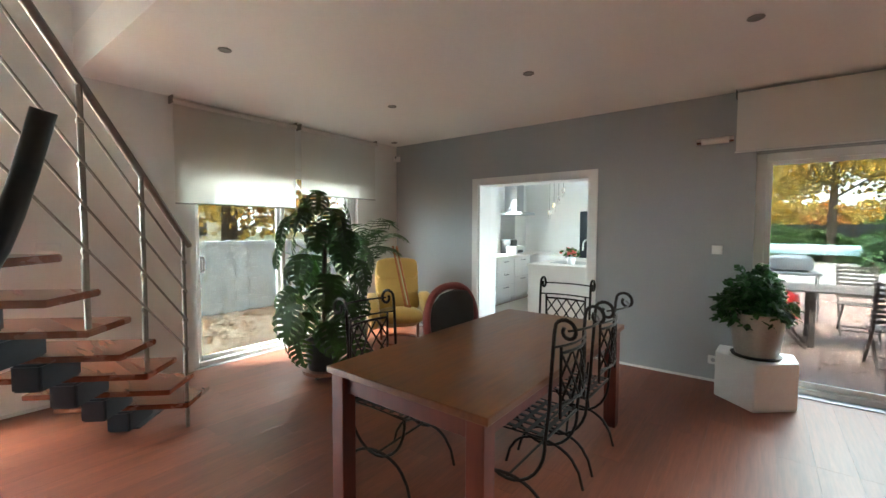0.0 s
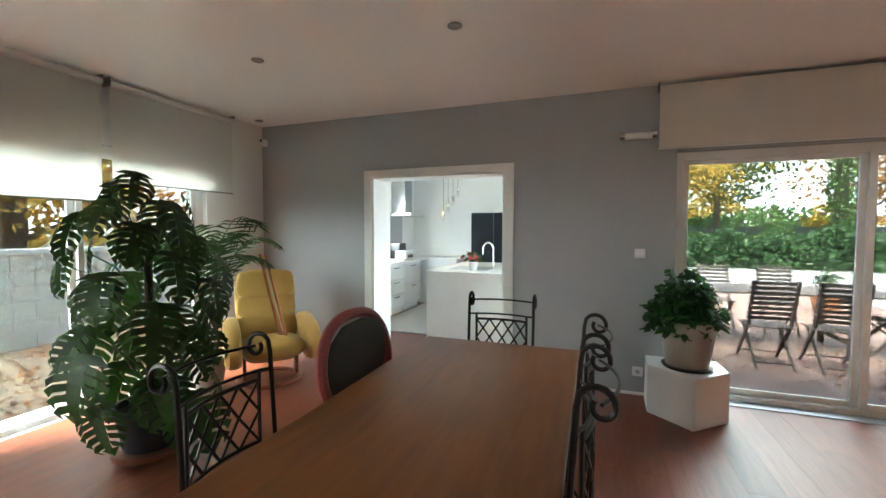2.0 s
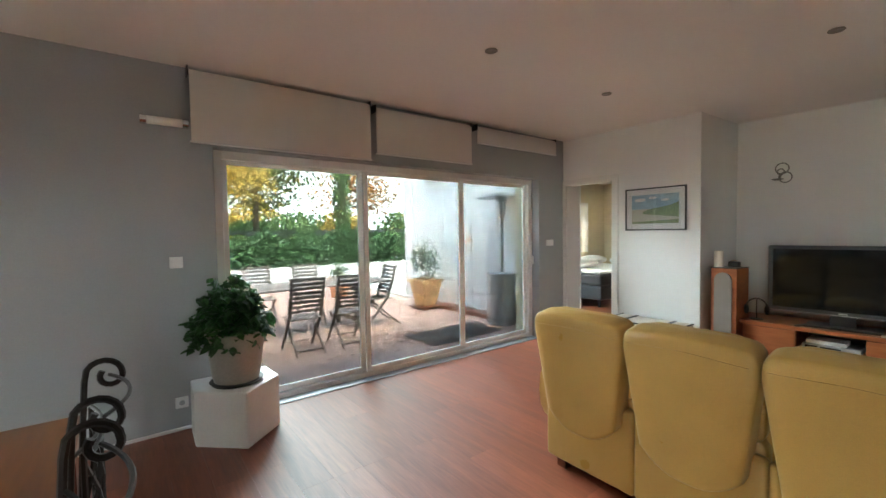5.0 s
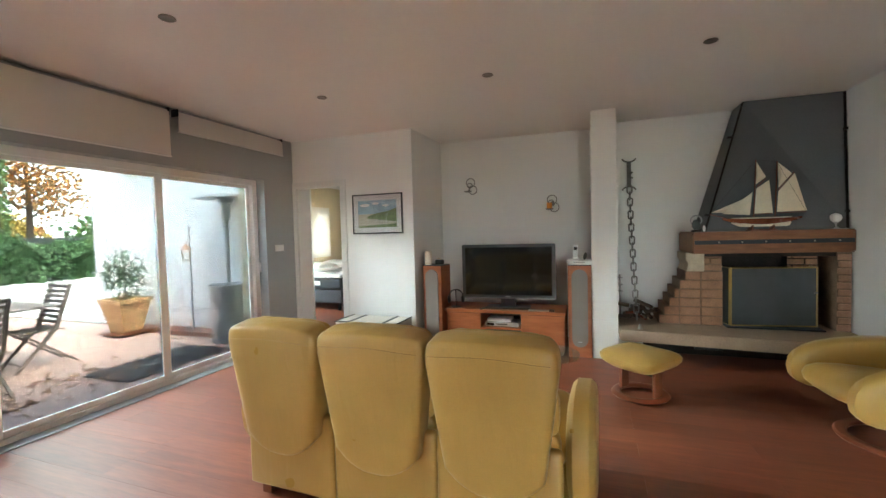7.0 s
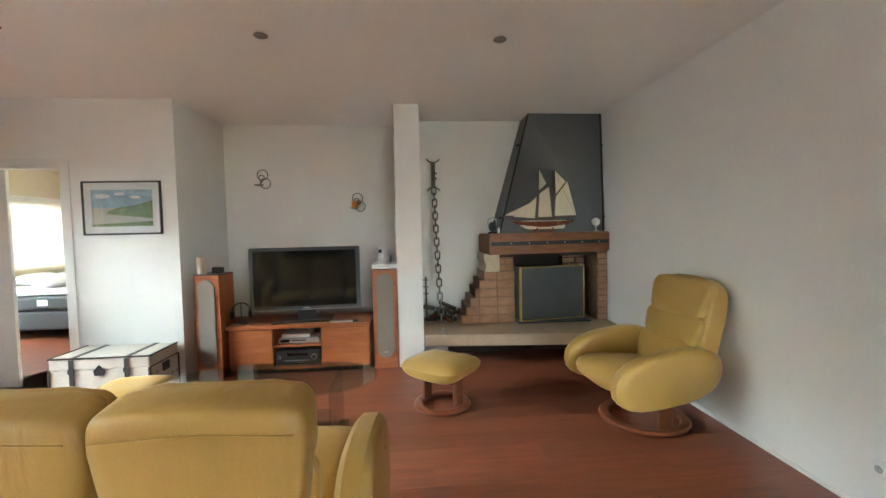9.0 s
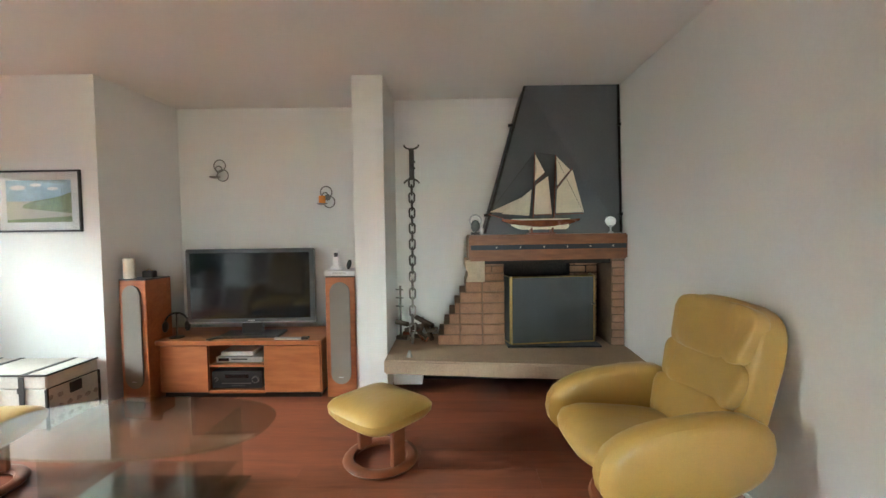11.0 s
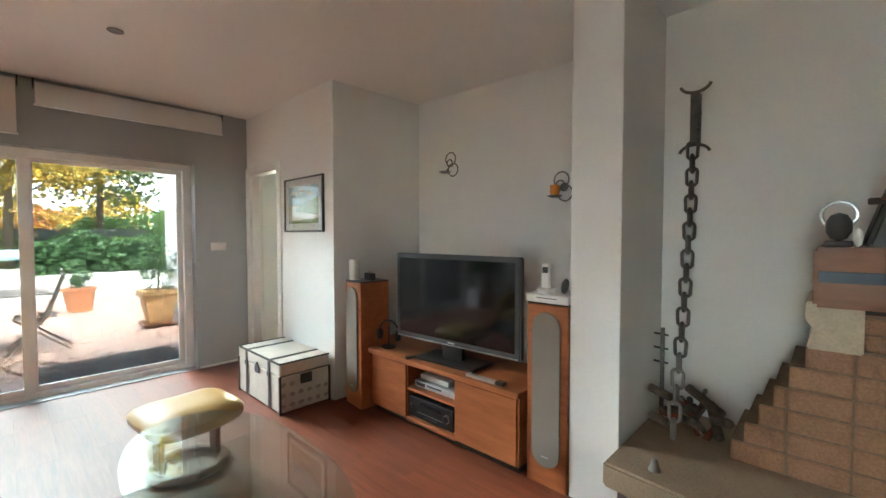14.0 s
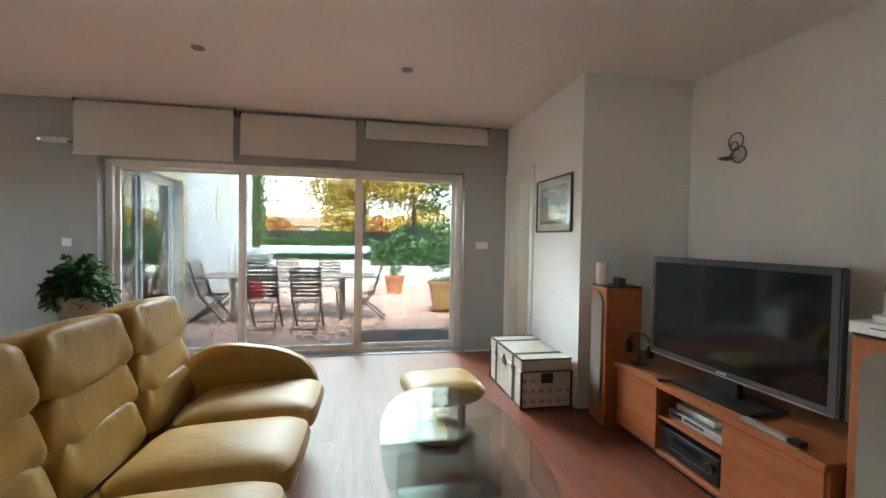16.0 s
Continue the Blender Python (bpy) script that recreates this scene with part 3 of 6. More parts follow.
def iron_chair():
    """Faces +y; the back is at -y."""
    c = thing("dining_chair", "black wrought-iron dining chair with strap seat and lattice back", "chair", group="iron chairs round the table")
    for x in (-0.21, 0.21):
        pts = [(x, -0.2, 0.45), (x, -0.215, 0.6), (x, -0.225, 0.8), (x, -0.235, 0.97)] + arc(-0.285, 0.985, 0.05, 10, 180, x, 8)[1:] + arc(-0.305, 0.98, 0.03, 190, 400, x, 8)
        part("back_post", tube(pts, 0.0095, 7), M_IRON, c, smooth=True)
    def bow(z, d, r, w=0.21, y=-0.235):
        return tube([(w * (i / 6 - 1), y - d * (1 - (i / 6 - 1) ** 2), z) for i in range(13)], r, 6)
    part("top_rail", bow(0.985, 0.055, 0.006, 0.205, -0.30), M_IRON, c, smooth=True)
    part("cross_rail", bow(0.90, 0.05, 0.006), M_IRON, c, smooth=True)
    lat = bmesh.new()
    def bp(u, z):
        return (u, -0.232 - 0.05 * (1 - (u / 0.21) ** 2), z)
    for z in (0.865, 0.62):
        tube([bp(-0.165 + 0.33 * i / 8, z) for i in range(9)], 0.008, 6, bm=lat)
    for u in (-0.165, 0.165):
        tube([bp(u, 0.55), bp(u, 0.90)], 0.008, 6, bm=lat)
    part("backrest_frame", lat, M_IRON, c, smooth=True)
    for k in range(4):
        u0 = -0.165 + 0.0825 * k
        for s in (1, -1):
            a, b = (u0, u0 + 0.0825) if s > 0 else (u0 + 0.0825, u0)
            for zz in (0.62, 0.7425):
                part("lattice_bar", tube([bp(a, zz), bp(b, zz + 0.1225)], 0.006, 5), M_IRON, c)
    low = tube([(-0.21, -0.215, 0.55), (0.21, -0.215, 0.55)], 0.007, 6)
    part("lower_rail", low, M_IRON, c, smooth=True)
    sf = tube([(-0.205, -0.2, 0.45), (0.205, -0.2, 0.45), (0.225, 0.2, 0.45), (-0.225, 0.2, 0.45)], 0.009, 6, closed=True)
    part("seat_frame", sf, M_IRON, c, smooth=True)
    for i in range(6):
        y = -0.165 + 0.066 * i
        part("seat_strap", box(-0.21, 0.21, y - 0.011, y + 0.011, 0.453, 0.457), M_IRON, c)
        x = -0.17 + 0.068 * i
        part("seat_strap", box(x - 0.011, x + 0.011, -0.2, 0.2, 0.447, 0.451), M_IRON, c)
    for x in (-0.215, 0.215):
        part("side_curve", tube([(x, -0.2, 0.45)] + arc(0, 0.42, 0.2, 185, 355, x, 14, sz=1.15) + [(x, 0.2, 0.45)], 0.0085, 7), M_IRON, c, smooth=True)
        part("leg_arch", tube([(x, -0.24, 0.0), (x, -0.215, 0.09)] + arc(0, 0.09, 0.2, 165, 15, x, 12, sz=0.62) + [(x, 0.215, 0.09), (x, 0.24, 0.0)], 0.0085, 7), M_IRON, c, smooth=True)
    part("stretcher", tube([(-0.215, 0, 0.2), (0.215, 0, 0.2)], 0.007, 6), M_IRON, c, smooth=True)
    return c


ch = iron_chair()
ch.location, ch.rotation_euler = (-0.95, 2.06, 0), (0, 0, radians(90))
for x, y, r in ((-0.95, 2.65, 90), (-1.24, 3.09, 180), (-1.64, 1.80, -86)):
    copy_thing(ch, pose(x, y, 0, 0, 0, r))


def oval_chair(x, y, rz):
    c = thing("dining_chair", "rose-painted wooden chair with oval upholstered back, beside the wooden table", "chair", (x, y, 0), rz)
    rim = [(0.27 * math.copysign(abs(math.cos(a)) ** 0.8, math.cos(a)), -0.22 - 0.1 * (0.27 + 0.27 * math.sin(a)), 0.72 + 0.27 * math.sin(a)) for a in [radians(-20 + 220 * i / 28) for i in range(29)]]
    rim = [(0.20, -0.2, 0.44)] + rim + [(-0.20, -0.2, 0.44)]
    part("back_frame", tube(rim, 0.03, 8), M_MAUVE, c, smooth=True)
    pad = pillow(0.50, 0.05, 0.50, 2.6, 2.6, 12, m=pose(0, -0.245, 0.72, -5.5))
    part("backrest", pad, M_CANE, c, smooth=True)
    part("seat_rail", box(-0.23, 0.23, -0.21, 0.23, 0.37, 0.43, 0.015), M_MAUVE, c)
    part("seat", pillow(0.46, 0.44, 0.1, 4, 2.2, 12, m=pose(0, 0.01, 0.44)), M_CANE, c, smooth=True)
    for sx in (-1, 1):
        part("leg", tube([(sx * 0.2, 0.2, 0.38), (sx * 0.2, 0.2, 0)], 0.024, 10, r2=0.014), M_MAUVE, c, smooth=True)
        part("leg", tube([(sx * 0.19, -0.19, 0.44), (sx * 0.2, -0.22, 0)], 0.022, 8, r2=0.016), M_MAUVE, c, smooth=True)
    return c


oval_chair(-1.66, 2.63, -99)


# ---- leather seats ----
def spin(w, n=28):
    return [(w * math.cos(2 * math.pi * i / n), w * math.sin(2 * math.pi * i / n)) for i in range(n)]


def swivel_base(parent, r=0.27, h=0.3):
    ring = tube([(r * math.cos(2 * math.pi * i / 32), r * math.sin(2 * math.pi * i / 32), 0.022) for i in range(32)], 0.022, 8, closed=True)
    for v in ring.verts:
        d = math.hypot(v.co.x, v.co.y)
        k = 1 + (d - r) * 0.7 / r
        v.co.x, v.co.y = v.co.x * k, v.co.y * k
    part("base_ring", ring, M_LAMI, parent, smooth=True)
    part("upright", box(-r + 0.02, -r + 0.05, -0.05, 0.05, 0.03, h, 0.006), M_LAMI, parent)
    part("upright", box(r - 0.05, r - 0.02, -0.05, 0.05, 0.03, h, 0.006), M_LAMI, parent)
    part("crossbar", box(-r + 0.05, r - 0.05, -0.04, 0.04, h - 0.05, h - 0.005, 0.006), M_BLACK, parent)


def wing_arm(x, y0, y1, top, low, w=0.12):
    """A rounded armrest in outline, thick and soft."""
    out = []
    n = 22
    for i in range(n):
        u = 2 * math.pi * i / n
        yy = (y0 + y1) / 2 + (y1 - y0) / 2 * math.copysign(abs(math.cos(u)) ** 0.75, math.cos(u))
        zz = (top + low) / 2 + (top - low) / 2 * math.copysign(abs(math.sin(u)) ** 0.8, math.sin(u))
        zz -= 0.05 * (yy - (y0 + y1) / 2) / (y1 - y0) * 2
        out.append((yy, zz))
    b = bmesh.new()
    rings = []
    for k, (f, s) in enumerate(((-0.5, 0.80), (-0.44, 0.92), (-0.25, 1.0), (0.25, 1.0), (0.44, 0.92), (0.5, 0.80))):
        cy, cz = (y0 + y1) / 2, (top + low) / 2
        rings.append([b.verts.new((x + f * w, cy + (p[0] - cy) * s, cz + (p[1] - cz) * s)) for p in out])
    for q, r in zip(rings, rings[1:]):
        for j in range(n):
            b.faces.new((q[j], q[(j + 1) % n], r[(j + 1) % n], r[j]))
    b.faces.new(rings[0])
    b.faces.new(rings[-1])
    return b


def back_cushion(w, h, lean, base_y, base_z, thick=0.17, cx=0.0, sharp=5.0, shield=0.0):
    """Three stacked pads with a rounded shell behind."""
    out = []
    m = pose(cx, base_y, base_z, lean)
    def narrow(v):
        return 1 - shield + shield * max(0.0, 1 - max(0.0, (-v + 0.05) / 1.05) ** 2.6) ** 0.55
    shell = pillow(w, thick, h, 7, sharp, 30, m=m @ Matrix.Translation((0, -0.02, h / 2)), shape=lambda p: (p.x * (narrow(p.z / (h / 2)) if shield else 1 - 0.45 * max(0, -p.z / (h / 2) - 0.1) ** 2), p.y + 0.05 * (p.z / h), p.z + (0.012 if shield else 0.03) * (1 - (p.x / w * 2) ** 2) * (1 if p.z > 0 else 0)))
    pads = []
    z = 0.03
    for ph, pt in ((h * 0.31, 0.085), (h * 0.29, 0.075), (h * 0.345, 0.10)):
        pads.append(pillow(w * 0.95, pt, ph * 1.17, 7, 4.6, 30, m=m @ Matrix.Translation((0, thick * 0.42, z + ph / 2)), shape=lambda p: (p.x, p.y + 0.010 * math.sin(p.x * 31) * math.sin(p.z * 23) + 0.0045 * math.sin(p.x * 62 + 1.5 * math.sin(p.z * 30)) * (abs(p.z) / (ph * 0.6)) ** 1.5, p.z)))
        z += ph * 0.985
    return shell, pads


def recliner(x, y, rz, label):
    c = thing("armchair", label, "armchair", (x, y, 0), rz)
    swivel_base(c)
    part("seat", pillow(0.56, 0.66, 0.21, 4, 2.5, 20, m=pose(0, 0.12, 0.355, 5)), M_LEATHER, c, smooth=True)
    part("seat_shell", pillow(0.50, 0.50, 0.16, 4, 2.5, 14, m=pose(0, 0.02, 0.29)), M_LEATHER, c, smooth=True)
    shell, pads = back_cushion(0.58, 0.71, 17, -0.20, 0.33)
    part("back_shell", shell, M_LEATHER, c, smooth=True)
    for p in pads:
        part("back_pad", p, M_LEATHER, c, smooth=True)
    for s in (-1, 1):
        part("armrest", wing_arm(s * 0.34, -0.31, 0.44, 0.60, 0.245, 0.135), M_LEATHER, c, smooth=True)
    return c


recliner(3.09, -0.94, 4, "yellow leather reclining armchair on round wooden base, near the fireplace")


def footstool(x, y, rz):
    c = thing("footstool", "yellow leather footstool on round wooden base, on the floor", "footstool", (x, y, 0), rz, group="leather footstools")
    swivel_base(c, 0.19, 0.25)
    part("cushion", pillow(0.54, 0.50, 0.21, 5, 2.3, 22, m=pose(0, 0, 0.325), shape=lambda p: (p.x * (1 + 0.9 * min(0, p.z)), p.y * (1 + 0.9 * min(0, p.z)), p.z * (0.82 if p.z > 0 else 1) + 0.16 * p.x * p.x - 0.012 * max(0, 1 - (p.x ** 2 + p.y ** 2) / 0.004))), M_LEATHER, c, smooth=True)
    part("button", lathe([(0.001, 0), (0.012, 0.001), (0.008, 0.006), (0.001, 0.008)], 12, at=(0, 0, 0.392)), M_SEAM, c, smooth=True)
    return c


footstool(3.50, 0.51, 50)
footstool(3.17, 2.69, 6)


def sofa():
    """Faces +x in the room: local +y turned by -90 degrees."""
    c = thing("sofa", "yellow leather three-seat sofa with high segmented backs, facing the television", "sofa", (1.79, 1.85, 0), -91.5)
    part("base", box(-0.86, 0.86, -0.33, 0.42, 0.04, 0.30, 0.04, seg=3), M_LEATHER, c, smooth=True)
    for i in (-1, 0, 1):
        part("back_panel", box(i * 0.567 - 0.282, i * 0.567 + 0.282, -0.35, -0.29, 0.05, 0.50, 0.022, seg=3), M_LEATHER, c, smooth=True)
    for i in (-1, 0, 1):
        part("seat_cushion", pillow(0.57, 0.74, 0.20, 6, 2.8, 20, m=pose(i * 0.567, 0.22, 0.36, 3)), M_LEATHER, c, smooth=True)
        shell, pads = back_cushion(0.566, 0.675, 9, -0.30, 0.305, 0.16, i * 0.567, 12.0, 0.92)
        bk = part("back_shell", shell, M_LEATHER, c, smooth=True)
        for p in pads:
            part("pad", p, M_LEATHER, bk, smooth=True)
        mb = pose(i * 0.567, -0.30, 0.305, 9)
        part("seam", tube([mb @ Vector((0.255 * k / 6, -0.0815, 0.62 + 0.006 * math.cos(k / 2))) for k in range(-6, 7)], 0.0022, 6), M_LEATHER, bk, smooth=True)
    for s in (-1, 1):
        part("armrest", wing_arm(s * 0.915, -0.30, 0.53, 0.64, 0.10, 0.13), M_LEATHER, c, smooth=True)
    for sx in (-1, 1):
        for sy in (-0.3, 0.36):
            part("foot", box(sx * 0.75 - 0.03, sx * 0.75 + 0.03, sy - 0.03, sy + 0.03, 0, 0.045), M_LAMI, c)
    return c


sofa()


def glass_table(x, y):
    c = thing("coffee_table", "oval clear glass coffee table before the yellow sofa", "table", (x, y, 0))
    ov = [(0.34 * math.copysign(abs(math.cos(a)) ** 0.82, math.cos(a)), 0.70 * math.copysign(abs(math.sin(a)) ** 0.82, math.sin(a))) for a in [2 * math.pi * i / 48 for i in range(48)]]
    top = part("tabletop", prism(ov, 0.43, 0.442), M_TGLASS, c, "clear glass top")
    top.visible_shadow = False
    for s in (-0.42, 0.26):
        part("support", box(-0.24, 0.24, s - 0.006, s + 0.006, 0.012, 0.429, 0.003), M_TSIDE, c, "greenish glass support")
    part("shelf", box(-0.24, 0.24, -0.40, 0.24, 0.10, 0.112, 0.003), M_TSIDE, c, "greenish glass shelf")
    part("base", box(-0.27, 0.27, -0.46, 0.30, 0, 0.012, 0.003), M_TSIDE, c)
    return c


glass_table(3.05, 1.68)


# ---- television wall ----
def tv_unit():
    c = thing("tv_cabinet", "low cherry-wood television cabinet with two doors and open shelves", "cabinet", (0, 0, 0))
    x0, x1, y0, y1, h = 4.43, 4.95, 1.16, 2.56, 0.5
    part("top", prism([(x0 - 0.02, y0), (x1, y0), (x1, 2.78), (x0 + 0.18, 2.78), (x0 - 0.02, y1)], h - 0.035, h, bev=0.004), M_CHERRY, c)
    part("body", box(x0 + 0.02, x1, y0 + 0.01, 1.65, 0.05, h - 0.036, 0.002), M_CHERRY, c)
    part("body", box(x0 + 0.02, x1, 2.13, y1, 0.05, h - 0.036, 0.002), M_CHERRY, c)
    part("bottom_board", box(x0, x1, 1.651, 2.129, 0.05, 0.075, 0.002), M_CHERRY, c)
    part("shelf", box(x0 + 0.01, x1, 1.651, 2.129, 0.27, 0.29, 0.002), M_CHERRY, c)
    part("back_board", box(x1 - 0.02, x1 - 0.002, 1.651, 2.129, 0.076, 0.463), M_BLACK, c)
    part("plinth", box(x0 + 0.05, x1, y0 + 0.03, y1 - 0.02, 0, 0.049), M_BLACK, c)
    for a, b in ((1.655, 1.18), (2.535, 2.135)):
        part("door", box(x0, x0 + 0.018, min(a, b), max(a, b), 0.06, h - 0.045, 0.002), M_CHERRY, c)
    return c


tv_unit()
rec = thing("av_receiver", "black audio receiver with round silver-rimmed knob, on the cabinet's lower shelf", "receiver", (4.45, 1.90, 0.075))
part("case", box(0.0, 0.32, -0.215, 0.215, 0.01, 0.155, 0.004), M_BLACK, rec)
part("display", box(-0.002, 0, -0.10, 0.10, 0.10, 0.13), M_SCREEN, rec)
part("trim_line", box(-0.003, 0, -0.12, 0.13, 0.052, 0.057), M_STEEL, rec)
for y, r in ((-0.165, 0.028), (0.175, 0.015)):
    part("knob", tube([(-0.018, y, 0.09), (0, y, 0.09)], r, 18), M_STEEL, rec, "silver-rimmed knob", smooth=True)
    part("knob_cap", tube([(-0.021, y, 0.09), (-0.0185, y, 0.09)], r * 0.8, 18), M_BLACK, rec)
for i in range(6):
    part("button", tube([(-0.004, -0.06 + i * 0.02, 0.035), (0, -0.06 + i * 0.02, 0.035)], 0.004, 8), M_STEEL, rec)
dvd = thing("disc_player", "slim silver disc player on the cabinet's upper shelf", "player", (4.48, 1.89, 0.29))
part("case", box(0, 0.26, -0.2, 0.2, 0.008, 0.055, 0.004), M_ALU, dvd)
part("tray", box(-0.002, 0, -0.07, 0.07, 0.03, 0.042), M_BLACK, dvd)
part("panel", box(-0.0015, 0, 0.09, 0.18, 0.02, 0.045), M_SCREEN, dvd)
part("foot", box(0.02, 0.24, -0.18, 0.18, 0, 0.0075), M_BLACK, dvd)
solid("magazine", box(-0.1, 0.1, -0.14, 0.14, 0, 0.035, 0.002), M_PAPER, "thick pale magazine on the disc player", "magazine", (4.62, 1.93, 0.3455))

tv = thing("television", "large black flat-screen television with glossy frame, on the wooden cabinet", "television", (4.61, 1.83, 0.5), 3)
part("frame", prism([(-0.555, 0.11), (0.555, 0.11), (0.555, 0.765), (-0.555, 0.765)], -0.02, 0.03, axis="x", bev=0.008), M_BEZEL, tv)
part("screen", box(-0.0225, -0.0205, -0.515, 0.515, 0.155, 0.73), M_SCREEN, tv, "dark glossy screen")
part("edge_trim", box(-0.024, -0.0205, -0.54, 0.54, 0.118, 0.124), M_ALU, tv)
part("badge", box(-0.0235, -0.0205, -0.03, 0.03, 0.132, 0.142), M_ALU, tv)
part("neck", box(-0.01, 0.03, -0.09, 0.09, 0.02, 0.12, 0.004), M_BLACK, tv)
part("stand", prism([(-0.12, -0.26), (0.13, -0.26), (0.13, 0.26), (-0.12, 0.26)], 0.0, 0.02, bev=0.006), M_BLACK, tv)
sb = thing("remote_bar", "short silver and black sensor bar on the cabinet, before the television", "sensor bar", (4.46, 1.47, 0.5))
part("bar", box(-0.02, 0.02, -0.13, 0.1, 0, 0.018, 0.004), M_ALU, sb)
part("end_cap", box(-0.025, 0.025, -0.19, -0.131, 0, 0.024, 0.005), M_BLACK, sb)
solid("remote_control", box(-0.02, 0.02, -0.08, 0.08, 0, 0.015, 0.004), M_BLACK, "black remote control lying on the cabinet", "remote", (4.5, 2.1, 0.5), 70)


def speaker(x, y, rz, w, d, label):
    """The cloth front faces -x."""
    c = thing("loudspeaker", label, "loudspeaker", (x, y, 0), rz, group="tall loudspeakers")
    part("cabinet", box(0, d, -w / 2, w / 2, 0.0, 1.02, 0.008, seg=2), M_CHERRY, c)
    r = w * 0.34
    cz0, cz1 = 0.2, 0.92 - r + 0.06
    o = [(r * math.cos(radians(a)), cz1 + r * math.sin(radians(a))) for a in range(0, 181, 15)] + [(r * math.cos(radians(a)), cz0 + r * math.sin(radians(a))) for a in range(180, 361, 15)]
    part("grille", prism(o, -0.014, -0.001, axis="x", bev=0.003), M_GRILLE, c, "brown cloth grille")
    part("top_cap", box(0.0, d, -w / 2, w / 2, 1.0205, 1.03, 0.003), M_BLACK, c)
    part("badge", box(-0.0155, -0.0142, -0.02, 0.02, 0.17, 0.178), M_ALU, c)
    return c


speaker(4.375, 2.715, -6, 0.25, 0.27, "tall cherry-wood loudspeaker with rounded cloth grille, beside the white wall")
speaker(4.47, 1.01, 0, 0.25, 0.29, "tall cherry-wood loudspeaker with a white box on top, beside the pillar")
hifi = thing("white_console", "flat white game console lying on the loudspeaker", "console", (4.46, 1.01, 1.0305))
part("case", box(0, 0.26, -0.13, 0.13, 0, 0.045, 0.006, seg=2), M_PLINTH, hifi)
part("slot", box(-0.001, 0, -0.06, 0.06, 0.025, 0.029), M_BLACK, hifi)
ph = thing("cordless_phone", "white cordless telephone standing in its charger, on the white box", "telephone", (4.53, 1.05, 1.0755))
part("charger", box(-0.04, 0.04, -0.04, 0.04, 0, 0.03, 0.01, seg=2), M_PLINTH, ph)
part("handset", box(-0.012, 0.012, -0.024, 0.024, 0.02, 0.17, 0.01, seg=2), M_PLINTH, ph)
part("display", box(-0.0135, -0.0122, -0.017, 0.017, 0.115, 0.15), M_BLACK, ph)
solid("small_figure", pillow(0.05, 0.04, 0.09, 2.2, 2.0, 10, m=pose(0, 0, 0.045, 12)), M_MESH, "small dark figurine on the white box", "figurine", (4.56, 0.95, 1.0755), smooth=True)
can = thing("candle", "ivory pillar candle standing on the loudspeaker", "candle", (4.44, 2.78, 1.0305))
part("wax", lathe([(0.001, 0), (0.043, 0), (0.044, 0.005), (0.044, 0.165), (0.036, 0.17), (0.001, 0.16)], 22), M_WAX, can, smooth=True)
part("wick", tube([(0, 0, 0.158), (0.002, 0, 0.178)], 0.0015, 5), M_BLACK, can)
ck = thing("table_clock", "small black table clock on the loudspeaker", "clock", (4.5, 2.66, 1.0305), -6)
part("case", box(-0.02, 0.03, -0.055, 0.05, 0, 0.06, 0.008, seg=2), M_BLACK, ck)
part("face", box(-0.0215, -0.0202, -0.04, 0.035, 0.012, 0.048), M_MESH, ck)
part("handle", tube([(0.005, -0.03, 0.06), (0.005, 0, 0.075), (0.005, 0.03, 0.06)], 0.003, 6), M_BRASS, ck)


def headphones(x, y, z):
    c = thing("headphones", "black over-ear headphones on a stand, on the cabinet", "headphones", (x, y, z), 20)
    part("headband", tube([(0, 0.085 * math.cos(radians(a)), 0.13 + 0.085 * math.sin(radians(a))) for a in range(-10, 191, 12)], 0.008, 7), M_BLACK, c, smooth=True)
    for s in (-1, 1):
        part("ear_cup", pillow(0.09, 0.045, 0.10, 2.2, 2.2, 10, m=pose(0, s * 0.085, 0.10)), M_BLACK, c, smooth=True)
    part("stand", tube([(0.0, 0, 0.205), (0.0, 0, 0.01)], 0.006, 8), M_BLACK, c)
    part("stand_foot", lathe([(0.001, 0), (0.06, 0), (0.06, 0.008), (0.001, 0.012)], 20), M_BLACK, c, smooth=True)
    return c


headphones(4.55, 2.47, 0.5)


def sconce(x, y, z, wax, label, fill):
    c = thing("wall_sconce", label, "sconce", (x, y, z), group="ring sconces over the television")
    part("wall_plate", lathe([(0.001, 0), (0.035, 0), (0.03, 0.012), (0.001, 0.014)], 16, bm=None), M_PEWTER, c).matrix_local = pose(-0.0, 0, 0.02, 0, -90)
    for dy, dz, r in ((0.0, 0.07, 0.06), (0.012, 0.035, 0.032), (-0.03, -0.03, 0.058)):
        part("ring", tube([(-0.045, dy + r * math.cos(2 * math.pi * i / 24), dz + r * math.sin(2 * math.pi * i / 24)) for i in range(24)], 0.006, 6, closed=True), M_PEWTER, c, smooth=True)
    part("arm", tube([(0, 0, 0.02), (-0.06, 0, 0.0), (-0.09, 0.02, -0.055)], 0.006, 6), M_PEWTER, c, smooth=True)
    part("dish", lathe([(0.001, -0.062), (0.03, -0.062), (0.055, -0.05), (0.053, -0.046), (0.028, -0.056), (0.001, -0.057)], 20, at=(-0.09, 0.03, 0)), M_PEWTER, c, smooth=True)
    part("candle_stub", lathe([(0.001, -0.056), (0.034, -0.056), (0.034, fill), (0.001, fill - 0.003)], 18, at=(-0.09, 0.03, 0)), wax, c, smooth=True)
    return c


sconce(5.315, 2.45, 2.03, M_PEWTER, "wrought-iron ring wall sconce with burnt-down candle", -0.045)
sconce(5.345, 1.36, 1.745, M_ORCANDLE, "wrought-iron ring wall sconce with an orange candle", 0.03)


